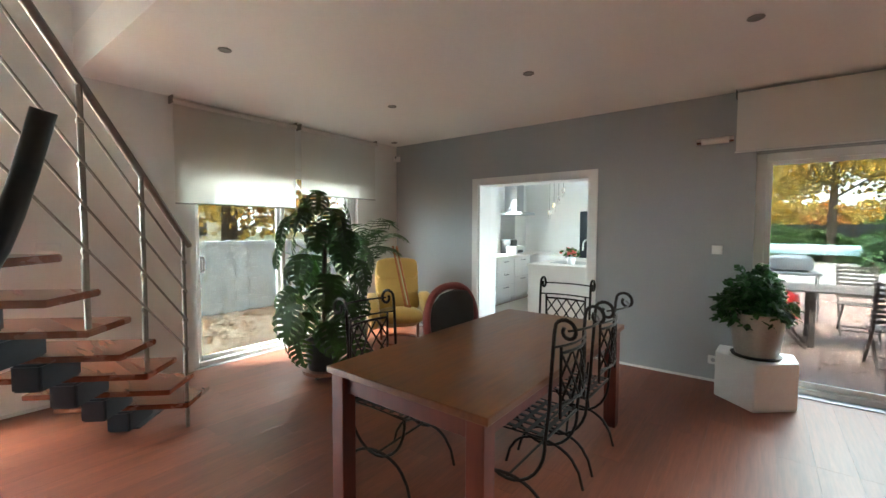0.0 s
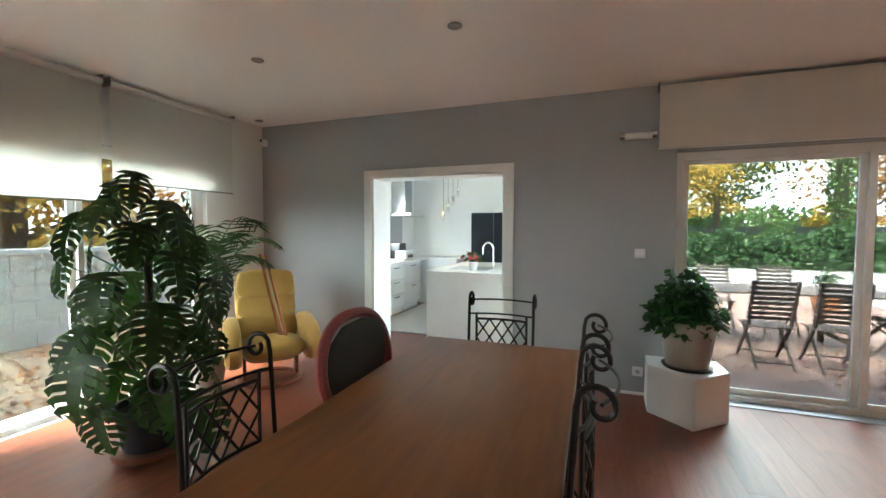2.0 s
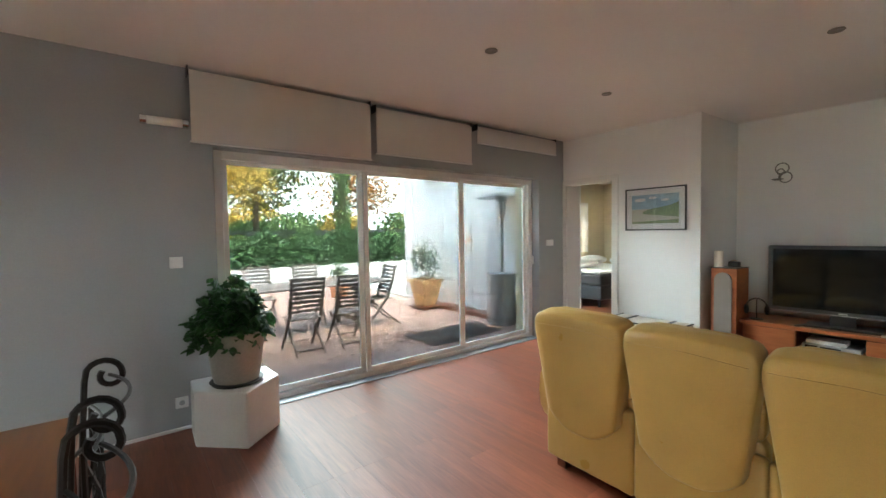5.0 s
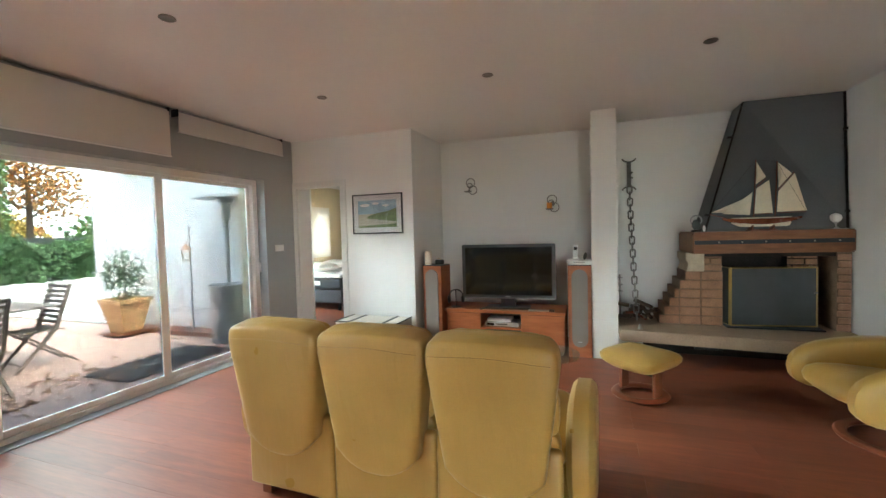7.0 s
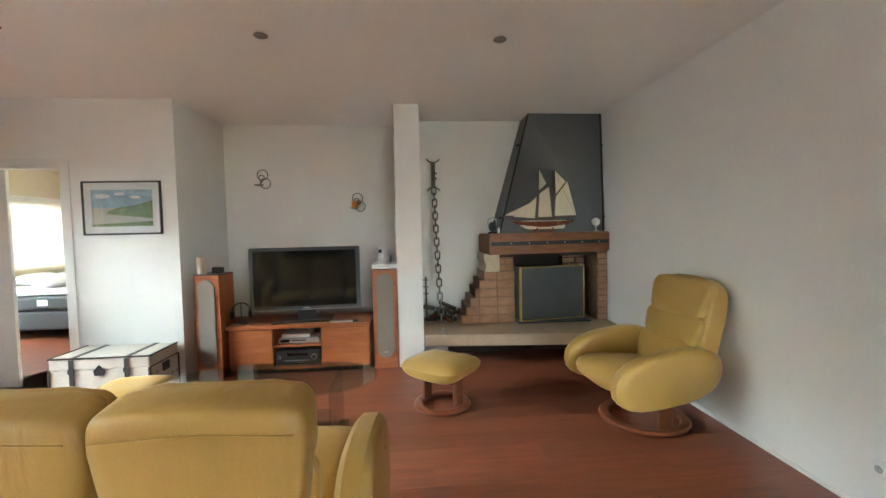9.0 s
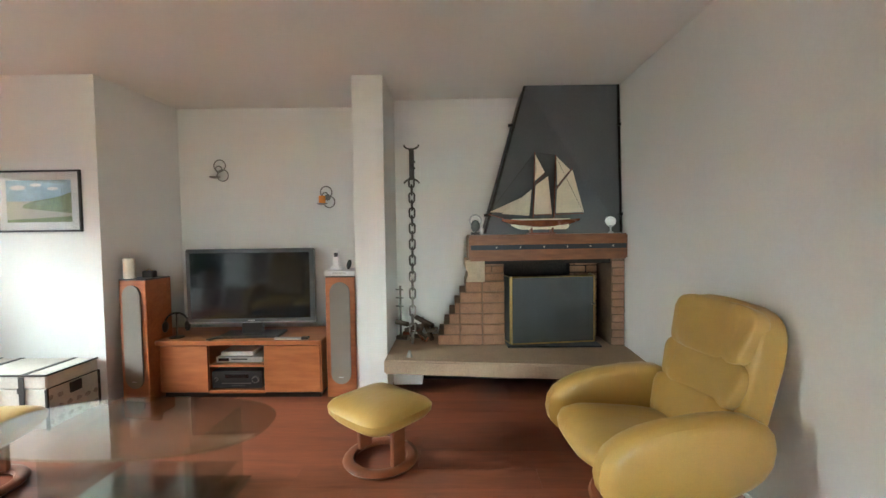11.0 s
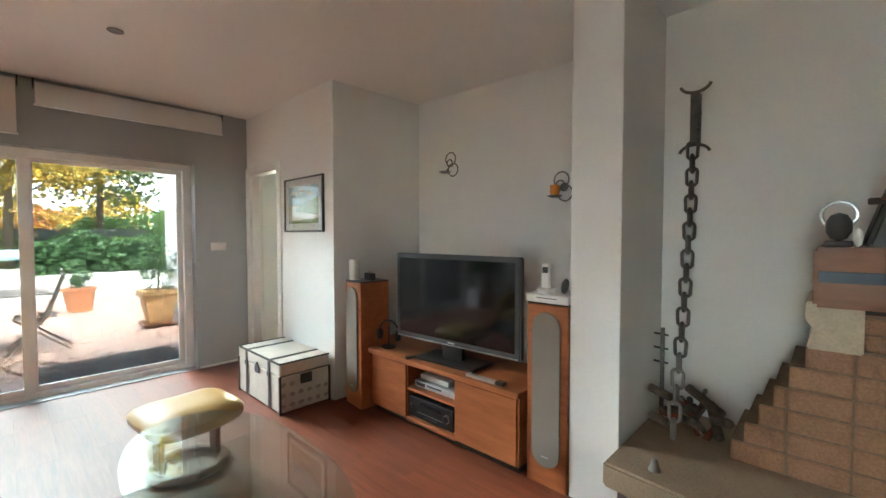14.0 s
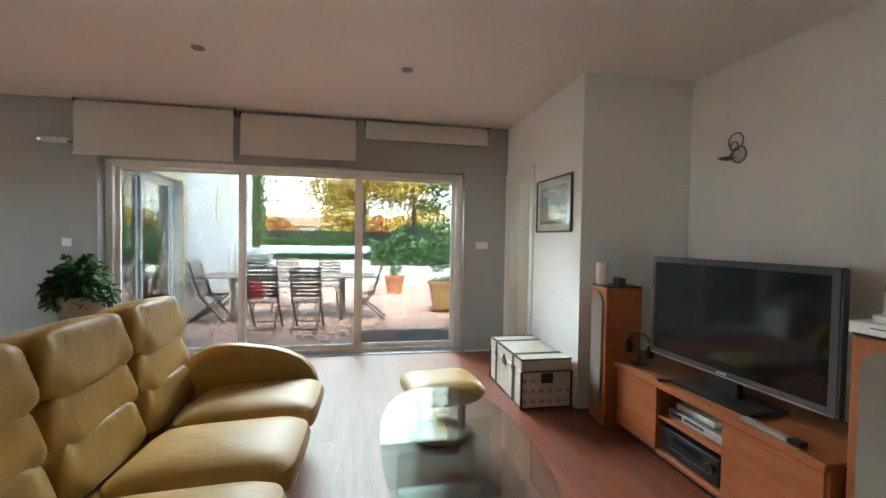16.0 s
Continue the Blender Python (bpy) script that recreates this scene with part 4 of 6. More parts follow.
def trunk():
    c = thing("storage_trunk", "cream patterned storage trunk with dark straps, beside the white wall", "trunk", (4.09, 3.37, 0))
    x, y, h = 0.215, 0.40, 0.40
    part("body", box(-x, x, -y, y, 0.01, 0.30, 0.006), M_TRUNK, c)
    part("lid", box(-x - 0.003, x, -y - 0.003, y + 0.003, 0.303, h, 0.01), M_TRUNK, c)
    for s in (-0.22, 0.22):
        part("strap", box(-x - 0.007, -x - 0.0032, s - 0.02, s + 0.02, 0.012, h - 0.01), M_TRUNKD, c, "dark strap")
        part("strap", box(-x + 0.0, x - 0.005, s - 0.02, s + 0.02, h + 0.0005, h + 0.004), M_TRUNKD, c, "dark strap")
        part("buckle", box(-x - 0.012, -x - 0.0072, s - 0.028, s + 0.028, 0.27, 0.31, 0.002), M_TRUNKD, c)
    for yy in (-y, y):
        for xx in (-x, x):
            part("edge_strip", box(xx - 0.008, xx + 0.008, yy - 0.008, yy + 0.008, 0.0, 0.30), M_TRUNKD, c)
    for yy in (-y, y):
        part("edge_strip", box(-x - 0.004, x, yy - 0.006, yy + 0.006, h - 0.006, h + 0.006), M_TRUNKD, c)
    part("edge_strip", box(-x - 0.008, -x + 0.006, -y, y, h - 0.006, h + 0.006), M_TRUNKD, c)
    part("edge_strip", box(-x, x, -y - 0.006, -y + 0.004, 0.298, 0.304), M_TRUNKD, c)
    part("lock_plate", prism([(-0.035, 0.25), (0.035, 0.25), (0.045, 0.29), (0.0, 0.34), (-0.045, 0.29)], -x - 0.012, -x - 0.003, axis="x"), M_STEPMETAL, c)
    part("side_handle", box(-0.05, 0.05, -y - 0.02, -y - 0.004, 0.21, 0.29, 0.006), M_TRUNKD, c)
    rr = random.Random(4)
    for i in range(14):
        px, pz = -0.19 + 0.075 * (i % 6), 0.06 + 0.085 * (i // 6)
        if abs(px) < 0.09 and 0.17 < pz < 0.32:
            continue
        o = [(px + 0.026 * math.cos(a) * rr.uniform(0.7, 1.1), pz + 0.02 * math.sin(a) * rr.uniform(0.7, 1.1)) for a in [2 * math.pi * k / 9 for k in range(9)]]
        part("stamp_print", prism(o, -y - 0.0018, -y - 0.0002, axis="y"), M_STAMP, c)
    return c


trunk()


def picture():
    c = thing("framed_picture", "framed watercolour landscape with blue sky and dunes, hung on the wall", "picture", (4.33, 3.405, 1.68))
    w, h = 0.35, 0.25
    f = box(-0.022, 0, -w, w, h - 0.016, h, 0.002)
    box(-0.022, 0, -w, w, -h, -h + 0.016, 0.002, bm=f)
    box(-0.022, 0, -w, -w + 0.016, -h + 0.016, h - 0.016, 0.002, bm=f)
    box(-0.022, 0, w - 0.016, w, -h + 0.016, h - 0.016, 0.002, bm=f)
    part("frame", f, M_BLACK, c)
    part("mount", box(-0.012, -0.001, -w + 0.016, w - 0.016, -h + 0.016, h - 0.016), M_PAPER, c)
    a, b = 0.27, 0.17
    part("sky", box(-0.0128, -0.0121, -a, a, 0.0, b), M_BLUE, c)
    part("sand", box(-0.0128, -0.0121, -a, a, -b, -0.001), M_PSAND, c)
    part("dune", prism([(-a, 0.07), (-a, -0.10), (0.14, -0.055), (0.13, -0.03), (0.05, 0.0), (-0.08, 0.02), (-0.17, 0.035)], -0.0138, -0.0130, axis="x"), M_PGREEN, c)
    part("foreground", prism([(-a, -0.125), (-a, -b), (a, -b), (a, -0.15)], -0.0138, -0.0130, axis="x"), M_PGREEN, c)
    for i, (u, v, r) in enumerate(((0.17, 0.11, 0.07), (0.02, 0.13, 0.05), (-0.12, 0.10, 0.05))):
        part("cloud", prism([(u + r * math.cos(k * 0.7), v + 0.3 * r * math.sin(k * 0.7)) for k in range(9)], -0.0136, -0.0130, axis="x"), M_PAPER, c)
    g = part("glass", box(-0.0172, -0.0162, -w + 0.016, w - 0.016, -h + 0.016, h - 0.016), M_GLASS, c, "clear picture glass")
    g.visible_shadow = False
    return c


picture()



# ---- fireplace ----
def fireplace():
    c = thing("fireplace", "brick fireplace with timber mantel, stone hearth and tapering gray hood", "fireplace", (0, 0, 0))
    hearth = [(4.27, 0.615), (5.145, 0.615), (5.145, SY + 0.003), (4.60, SY + 0.003), (4.07, -1.42)]
    part("hearth_slab", prism(hearth, 0.262, 0.375, bev=0.012), M_STONE, c, "worn stone hearth slab")
    # South support and recess block share the firebox's near-black colour.
    part("support", box(4.75, 5.14, -1.44, -1.25, 0, 0.26, 0.004), M_SOOTBLACK, c)
    part("support", box(4.75, 5.14, 0.35, 0.61, 0, 0.26, 0.004), M_WHITE, c)
    part("recess", box(4.9, 5.14, -1.25, 0.35, 0, 0.26), M_SOOTBLACK, c)
    part("vent", box(4.885, 4.899, -0.45, -0.18, 0.06, 0.18, 0.003), M_BLACK, c)
    # hood: a tapering box with a flat top, behind a rolled edge
    b = bmesh.new()
    lo = [(4.60, -0.22, 1.362), (5.148, -0.22, 1.362), (5.148, SY + 0.004, 1.362), (4.74, SY + 0.004, 1.362)]
    hi = [(4.80, -0.60, H - 0.004), (5.148, -0.60, H - 0.004), (5.148, SY + 0.004, H - 0.004), (4.82, SY + 0.004, H - 0.004)]
    v0, v1 = [b.verts.new(p) for p in lo], [b.verts.new(p) for p in hi]
    b.faces.new(v0[::-1]), b.faces.new(v1)
    for i in range(4):
        b.faces.new((v0[i], v0[(i + 1) % 4], v1[(i + 1) % 4], v1[i]))
    hood = part("hood", b, M_HOOD, c, "dark gray tapering hood")
    part("edge_strip", tube([(4.60, -0.22, 1.37), (4.80, -0.60, H - 0.01)], 0.011, 6), M_IRON, hood)
    part("edge_strip", tube([(4.735, SY + 0.018, 1.37), (4.815, SY + 0.018, H - 0.01)], 0.011, 6), M_IRON, hood)
    for f in (0.12, 0.72):
        for (p, q, s) in ((Vector((4.60, -0.22, 1.37)), Vector((4.80, -0.60, H)), 1),):
            m = p.lerp(q, f)
            part("hinge_pin", box(m.x - 0.02, m.x + 0.015, m.y + 0.005, m.y + 0.05, m.z - 0.012, m.z + 0.012, 0.004), M_IRON, hood)
        m = Vector((4.735, SY + 0.02, 1.37)).lerp(Vector((4.815, SY + 0.02, H)), f)
        part("hinge_pin", box(m.x - 0.035, m.x + 0.0, m.y - 0.01, m.y + 0.02, m.z - 0.012, m.z + 0.012, 0.004), M_IRON, hood)
    # mantel beam
    beam = part("mantel_beam", prism([(4.44, -0.075), (5.14, -0.075), (5.14, SY + 0.003), (4.62, SY + 0.003)], 1.142, 1.36, bev=0.012), M_BEAM, c, "brown timber mantel beam")
    d = Vector((4.62 - 4.44, SY + 0.075, 0)).normalized()
    nrm = Vector((-abs(d.y), -d.x, 0)).normalized()
    st = bmesh.new()
    a, e = Vector((4.44, -0.09, 0)) + nrm * 0.001, Vector((4.616, SY + 0.02, 0)) + nrm * 0.001
    for z0, z1 in ((1.235, 1.275),):
        vs = [st.verts.new(p + Vector((0, 0, z)) + nrm * o) for o in (0, 0.006) for p, z in ((a, z0), (e, z0), (e, z1), (a, z1))]
        st.faces.new(vs[:4]), st.faces.new(vs[4:][::-1])
        for i in range(4):
            st.faces.new((vs[i], vs[(i + 1) % 4], vs[4 + (i + 1) % 4], vs[4 + i]))
    part("iron_band", st, M_STEPMETAL, beam)
    for i in range(6):
        p = a.lerp(e, 0.16 + 0.15 * i) + nrm * 0.008 + Vector((0, 0, 1.255))
        part("bolt", pillow(0.018, 0.018, 0.018, 2, 2, 6, m=Matrix.Translation(p)), M_STEEL, beam, smooth=True)
    part("lintel", box(4.68, 5.1, -1.318, -0.12, 1.10, 1.141), M_SOOTBLACK, c)
    # brickwork
    def bricks(name, x0, x1, y0, y1, z0, z1, cw=0.22, chh=0.068, seed=1, m=M_BRICK):
        core = part(name, box(x0 + 0.007, x1, y0 + 0.003, y1 - 0.003, z0, z1), M_SOOTBLACK if "firebox" in name else M_MORTAR, c)
        rr = random.Random(seed)
        z, row = z0, 0
        while z < z1 - 0.03:
            hgt = min(chh, z1 - z)
            y = y0 - (cw / 2 if row % 2 else 0)
            while y < y1 - 0.01:
                p, q = max(y, y0), min(y + cw, y1)
                if q - p > 0.03:
                    o = rr.uniform(-0.003, 0.003)
                    part("brick", box(x0 + o, x0 + 0.10, p + 0.004, q - 0.004, z + 0.004, z + hgt - 0.004, 0.006), m, core)
                y += cw
            z += hgt
            row += 1
        return core
    bricks("brick_pier", 4.66, 5.14, -1.44, -1.32, 0.376, 1.141, seed=3, m=M_BRICKP)
    z = 0.376
    for k, y1 in enumerate((0.20, 0.15, 0.10, 0.05, 0.0, -0.05)):
        bricks("brick_step", 4.69, 5.14, -0.40, y1, z, z + 0.095, cw=0.2, chh=0.095, seed=10 + k)
        z += 0.0952
    part("corbel_stone", prism([(-0.22, z), (-0.055, z), (-0.075, z + 0.08), (-0.05, z + 0.12), (-0.05, 1.141), (-0.22, 1.141)], 4.64, 5.1, axis="x", bev=0.006), M_STONEW, c, "pale stone corbel")
    bricks("brick_jamb", 4.72, 5.1, -0.40, -0.222, z, 1.141, seed=21)
    part("firebox_back", box(5.12, 5.145, -1.318, -0.40, 0.376, 1.10), M_SOOTBLACK, c)
    bricks("firebox_side", 5.0, 5.119, -1.318, -1.05, 0.376, 1.09, seed=8)
    part("firebox_floor", box(4.60, 5.1, -1.22, -0.41, 0.376, 0.392, 0.003), M_STEPMETAL, c)
    part("damper_handle", tube([(4.78, -1.19, 0.74), (4.70, -1.19, 0.74), (4.68, -1.16, 0.74)], 0.008, 8), M_STEEL, c)
    return c


fireplace()


def fire_screen():
    c = thing("fire_screen", "brass-framed mesh fire screen with folding side wings, on the hearth", "fire screen", (0, 0, 0.3925))
    a, b = (4.62, -0.45), (4.72, -1.19)
    def panel(p, q, h, name):
        fr = tube([(*p, 0.01), (*p, h), (*q, h), (*q, 0.01)], 0.0095, 6, closed=True)
        o = part(name, fr, M_BRASS, c, "brass frame")
        m = bmesh.new()
        d = Vector((q[1] - p[1], p[0] - q[0], 0)).normalized() * 0.003
        vs = [m.verts.new((u[0] + s * d.x, u[1] + s * d.y, z)) for s in (-1, 1) for u, z in ((p, 0.012), (q, 0.012), (q, h), (p, h))]
        m.faces.new(vs[:4]), m.faces.new(vs[4:][::-1])
        for i in range(4):
            m.faces.new((vs[i], vs[(i + 1) % 4], vs[4 + (i + 1) % 4], vs[4 + i]))
        part("mesh_panel", m, M_MESH, o, "dark metal mesh")
    panel(a, b, 0.595, "panel")
    panel((4.82, -0.40), (a[0] + 0.012, a[1] + 0.01), 0.595, "wing")
    panel((b[0] + 0.012, b[1] - 0.008), (4.90, -1.21), 0.595, "wing")
    return c


fire_screen()


def ship():
    c = thing("model_ship", "wooden model sailing ship with cream sails, on the mantel beam", "model ship", (4.60, -0.70, 1.361), 8)
    k = bmesh.new()
    n = 14
    rings = []
    for i in range(n + 1):
        t = i / n
        y = 0.30 - 0.60 * t
        w = 0.045 * max(0.04, math.sin(math.pi * min(0.98, max(0.02, t))) ** 0.6)
        sheer = 0.012 * (2 * t - 1) ** 2
        rings.append([k.verts.new((w * math.cos(a), y, 0.105 + sheer + 0.06 * min(0, math.sin(a)) * max(0.25, math.sin(math.pi * t) ** 0.5))) for a in [math.pi * (1 + j / 8) for j in range(9)]])
    for q, r in zip(rings, rings[1:]):
        for j in range(8):
            k.faces.new((q[j], q[j + 1], r[j + 1], r[j]))
        k.faces.new((q[8], q[0], r[0], r[8]))
    k.faces.new(rings[0]), k.faces.new(rings[-1][::-1])
    part("hull", k, M_TREAD, c, "dark red-brown wooden hull", smooth=True)
    part("keel", prism([(0.24, 0.075), (-0.22, 0.075), (-0.20, 0.035), (0.16, 0.035)], -0.022, 0.022, axis="x", bev=0.008), M_SAIL, c, "cream lower hull")
    part("deck", box(-0.02, 0.02, -0.22, 0.22, 0.108, 0.118, 0.003), M_SAIL, c)
    part("cradle", box(-0.04, 0.04, -0.10, 0.10, 0.0, 0.012, 0.002), M_LAMI, c)
    for y in (-0.08, 0.08):
        part("cradle_post", box(-0.03, 0.03, y - 0.006, y + 0.006, 0.012, 0.05), M_LAMI, c)
    for y, h in ((0.06, 0.62), (-0.10, 0.60)):
        part("mast", tube([(0, y, 0.11), (0, y - 0.015, h)], 0.005, 6), M_LAMI, c)
    part("bowsprit", tube([(0, 0.28, 0.12), (0, 0.40, 0.155)], 0.004, 6), M_LAMI, c)
    for p, q in (((0.05, 0.145), (-0.08, 0.15)), ((-0.11, 0.15), (-0.33, 0.155)), ((0.04, 0.38), (-0.03, 0.46)), ((-0.12, 0.35), (-0.24, 0.50))):
        part("boom", tube([(0, *p), (0, *q)], 0.0035, 5), M_LAMI, c)
    sails = ([(0.39, 0.17), (0.17, 0.16), (0.10, 0.30)], [(0.30, 0.155), (0.09, 0.14), (0.07, 0.34), (0.12, 0.30)],
             [(0.055, 0.15), (-0.085, 0.15), (-0.055, 0.44), (0.04, 0.37)], [(0.05, 0.40), (-0.03, 0.47), (0.045, 0.61)],
             [(-0.115, 0.16), (-0.335, 0.165), (-0.245, 0.49), (-0.125, 0.34)], [(-0.125, 0.37), (-0.225, 0.49), (-0.12, 0.59)])
    for s in sails:
        b = bmesh.new()
        cy, cz = sum(p[0] for p in s) / len(s), sum(p[1] for p in s) / len(s)
        for o in (-0.0012, 0.0012):
            ce = b.verts.new((o + 0.018, cy, cz))
            vs = [b.verts.new((o, *p)) for p in s]
            for i in range(len(vs)):
                b.faces.new((ce, vs[i], vs[(i + 1) % len(vs)]))
        part("sail", b, M_SAIL, c, "cream cloth sail", smooth=True)
    for p, q in (((0.40, 0.155), (0.06, 0.60)), ((0.055, 0.62), (-0.11, 0.60)), ((-0.11, 0.6), (-0.33, 0.16))):
        part("rigging", tube([(0, *p), (0, *q)], 0.0012, 4), M_TRUNKD, c)
    c.scale = (1.15, 1.15, 1.12)
    return c


ship()
bust = thing("carved_ornament", "small gray carved ornament on the mantel beam", "ornament", (4.62, -0.14, 1.361))
part("body", pillow(0.07, 0.08, 0.11, 2.1, 2.1, 10, m=pose(0, 0, 0.075)), M_MESH, bust, smooth=True)
part("ring", tube([(0, 0.05 * math.cos(2 * math.pi * i / 18), 0.12 + 0.05 * math.sin(2 * math.pi * i / 18)) for i in range(18)], 0.007, 6, closed=True), M_ALU, bust, smooth=True)
part("foot", box(-0.035, 0.035, -0.04, 0.04, 0, 0.022, 0.004), M_IRON, bust)
solid("small_white_figure", pillow(0.03, 0.03, 0.07, 2, 2, 8, m=pose(0, 0, 0.035)), M_PAPER, "tiny white figurine on the mantel beam", "figurine", (4.52, -0.19, 1.361), smooth=True)
gob = thing("round_ornament", "round white ball ornament on a small stand, on the mantel beam", "ornament", (4.74, -1.34, 1.361))
part("ball", pillow(0.10, 0.10, 0.09, 2, 2, 12, m=pose(0, 0, 0.105)), M_PAPER, gob, smooth=True)
part("stand", lathe([(0.001, 0), (0.035, 0), (0.012, 0.02), (0.012, 0.05), (0.03, 0.068), (0.001, 0.07)], 16), M_ALU, gob, smooth=True)


def chain():
    c = thing("hearth_chain", "heavy iron pot chain hung from a wall hook", "chain", (0, 0, 0))
    hook = part("wall_hook", box(5.09, 5.149, 0.43, 0.475, 1.91, 2.2, 0.006), M_CHAIN, c)
    for z, s in ((2.2, 1), (1.91, -1)):
        part("hook_horn", tube([(5.10, 0.452 + 0.075 * math.sin(radians(a)), z + s * 0.05 * (1 - math.cos(radians(a)))) for a in range(-80, 81, 16)], 0.009, 6), M_CHAIN, hook, smooth=True)
    for z in (2.07, 2.01):
        part("hook_bolt", tube([(5.06, 0.42, z), (5.10, 0.46, z)], 0.012, 6), M_CHAIN, hook)
    n = 20
    for i in range(n):
        t = (i + 0.5) / n
        z = 1.91 - (1.91 - 0.42) * t
        x, y = 5.06 - 0.42 * t ** 1.4, 0.452 - 0.03 * t
        pts = []
        for k in range(14):
            a = 2 * math.pi * k / 14
            u, v = 0.026 * math.cos(a), 0.022 * math.sin(a) + 0.026 * math.copysign(1, math.sin(a) if abs(math.sin(a)) > 1e-6 else 1)
            pts.append((x + (u if i % 2 else 0), y + (0 if i % 2 else u), z + v))
        part("chain_link", tube(pts, 0.0085, 6, closed=True), M_CHAIN if i < 15 else M_STEEL, c, smooth=True)
    return c


chain()
rk = thing("trammel_rack", "small iron toothed hanger standing in the hearth corner", "hanger", (5.0, 0.57, 0.376))
part("bar", box(-0.008, 0.008, -0.01, 0.01, 0, 0.50, 0.002), M_CHAIN, rk)
for z in (0.30, 0.38, 0.46):
    part("tooth", tube([(0, -0.03, z), (0, 0.045, z + 0.004)], 0.006, 6), M_CHAIN, rk)
lg = thing("log_basket", "pile of dark dry sticks and cones in the hearth corner", "firewood", (4.9, 0.42, 0.376))
rr = random.Random(12)
for i in range(16):
    a, l = rr.uniform(0, 6.28), rr.uniform(0.12, 0.26)
    z = 0.02 + 0.012 * i * 0.9
    p = Vector((rr.uniform(-0.12, 0.1), rr.uniform(-0.16, 0.12), z))
    d = Vector((math.cos(a), math.sin(a), rr.uniform(-0.15, 0.5))) * l / 2
    part("stick", tube([p - d * 0.6, p, p + d], rr.uniform(0.012, 0.024), 7), M_BARK if i % 3 else M_TREAD, lg, smooth=True)
cn = thing("small_bell", "small steel bell lying on the stone hearth", "bell", (4.36, 0.42, 0.376))
part("cup", lathe([(0.001, 0.055), (0.012, 0.05), (0.018, 0.02), (0.026, 0.0), (0.022, 0.0), (0.001, 0.04)], 16), M_STEEL, cn, smooth=True)



# ---- staircase ----
def staircase():
    c = thing("staircase", "open wooden staircase with dark steel spine and brushed steel railing", "stairs", (0, 0, 0))
    p1 = Vector((-3.38, 1.38, 0))
    d = Vector((0.70, -0.714, 0)).normalized()
    s = Vector((d.y, -d.x, 0))
    rise, run, wid = 0.19, 0.235, 0.85
    def at(u, v, z):
        p = p1 + d * u + s * v
        return (p.x, p.y, z)
    def slab(u0, u1, v0, v1, z0, z1, bev=0.006):
        return prism([at(u0, v0, 0)[:2], at(u1, v0, 0)[:2], at(u1, v1, 0)[:2], at(u0, v1, 0)[:2]], z0, z1, bev=bev)
    n = 14
    for k in range(1, n + 1):
        u = (k - 1) * run
        t = part("tread", slab(u - 0.09, u + 0.25, -0.03, wid, rise * k - 0.035, rise * k), M_TREAD, c, "polished red-brown wooden tread")
        m = part("spine_module", slab(u - 0.02, u + 0.27, wid / 2 - 0.075, wid / 2 + 0.075, max(0.01, rise * k - 0.185), rise * k - 0.037, 0.012), M_STEPMETAL, c, "dark blue-gray steel spine")
        if k > 1 and k % 2 == 0:
            part("spacer", tube([at(u - 0.02, 0.0, rise * k), at(u - 0.02, 0.0, rise * (k + 1) - 0.036)], 0.011, 8), M_STEEL, c)
        if k % 2:
            top = rise * (k - 1) + 1.37
            part("baluster", tube([at(u + 0.2, -0.0, 0.0 if k == 1 else rise * k), at(u + 0.2, 0.0, top)], 0.0135, 10), M_STEEL, c, "brushed steel post", smooth=True)
            for j in range(4):
                part("bracket", box(-0.016, 0.016, -0.016, 0.016, -0.012, 0.012, 0.003), M_STEEL, c).location = at(u + 0.2, 0.0, top - 0.17 - 0.21 * j)
    base = part("foot_plate", slab(-0.12, 0.2, wid / 2 - 0.10, wid / 2 + 0.10, 0.0, 0.009, 0.002), M_STEPMETAL, c)
    g = rise / run
    top_u = run * (n - 1)
    part("handrail", tube([at(0.11, 0, 1.39 - 0.09 * g), at(0.2, 0, 1.39), at(0.2 + top_u, 0, 1.39 + top_u * g)], 0.021, 12), M_STEEL, c, "round steel handrail", smooth=True)
    for j in range(4):
        z = 1.20 - 0.21 * j
        part("rail_bar", tube([at(0.2, -0.016, z), at(0.2 + top_u, -0.016, z + top_u * g)], 0.0065, 8), M_STEEL, c, smooth=True)
    return c


staircase()
eq = thing("padded_bar", "curved black foam-padded bar on a floor stand, by the stairs", "bar", (-0.95, -0.10, 0))
part("padded_tube", tube([(0.112, 0.059, 0.35), (0.142, 0.089, 0.7), (0.192, 0.159, 1.327), (0.187, 0.186, 1.38), (0.186, 0.206, 1.422), (0.187, 0.221, 1.467), (0.191, 0.235, 1.52), (0.198, 0.246, 1.567), (0.207, 0.255, 1.608)], 0.0145, 16), M_BLACK, eq, "black foam padding", smooth=True)
part("post", tube([(0.112, 0.059, 0.03), (0.112, 0.059, 0.36)], 0.018, 12), M_STEPMETAL, eq, smooth=True)
part("foot_bar", tube([(-0.088, 0.059, 0.025), (0.312, 0.059, 0.025)], 0.024, 12), M_STEPMETAL, eq, smooth=True)


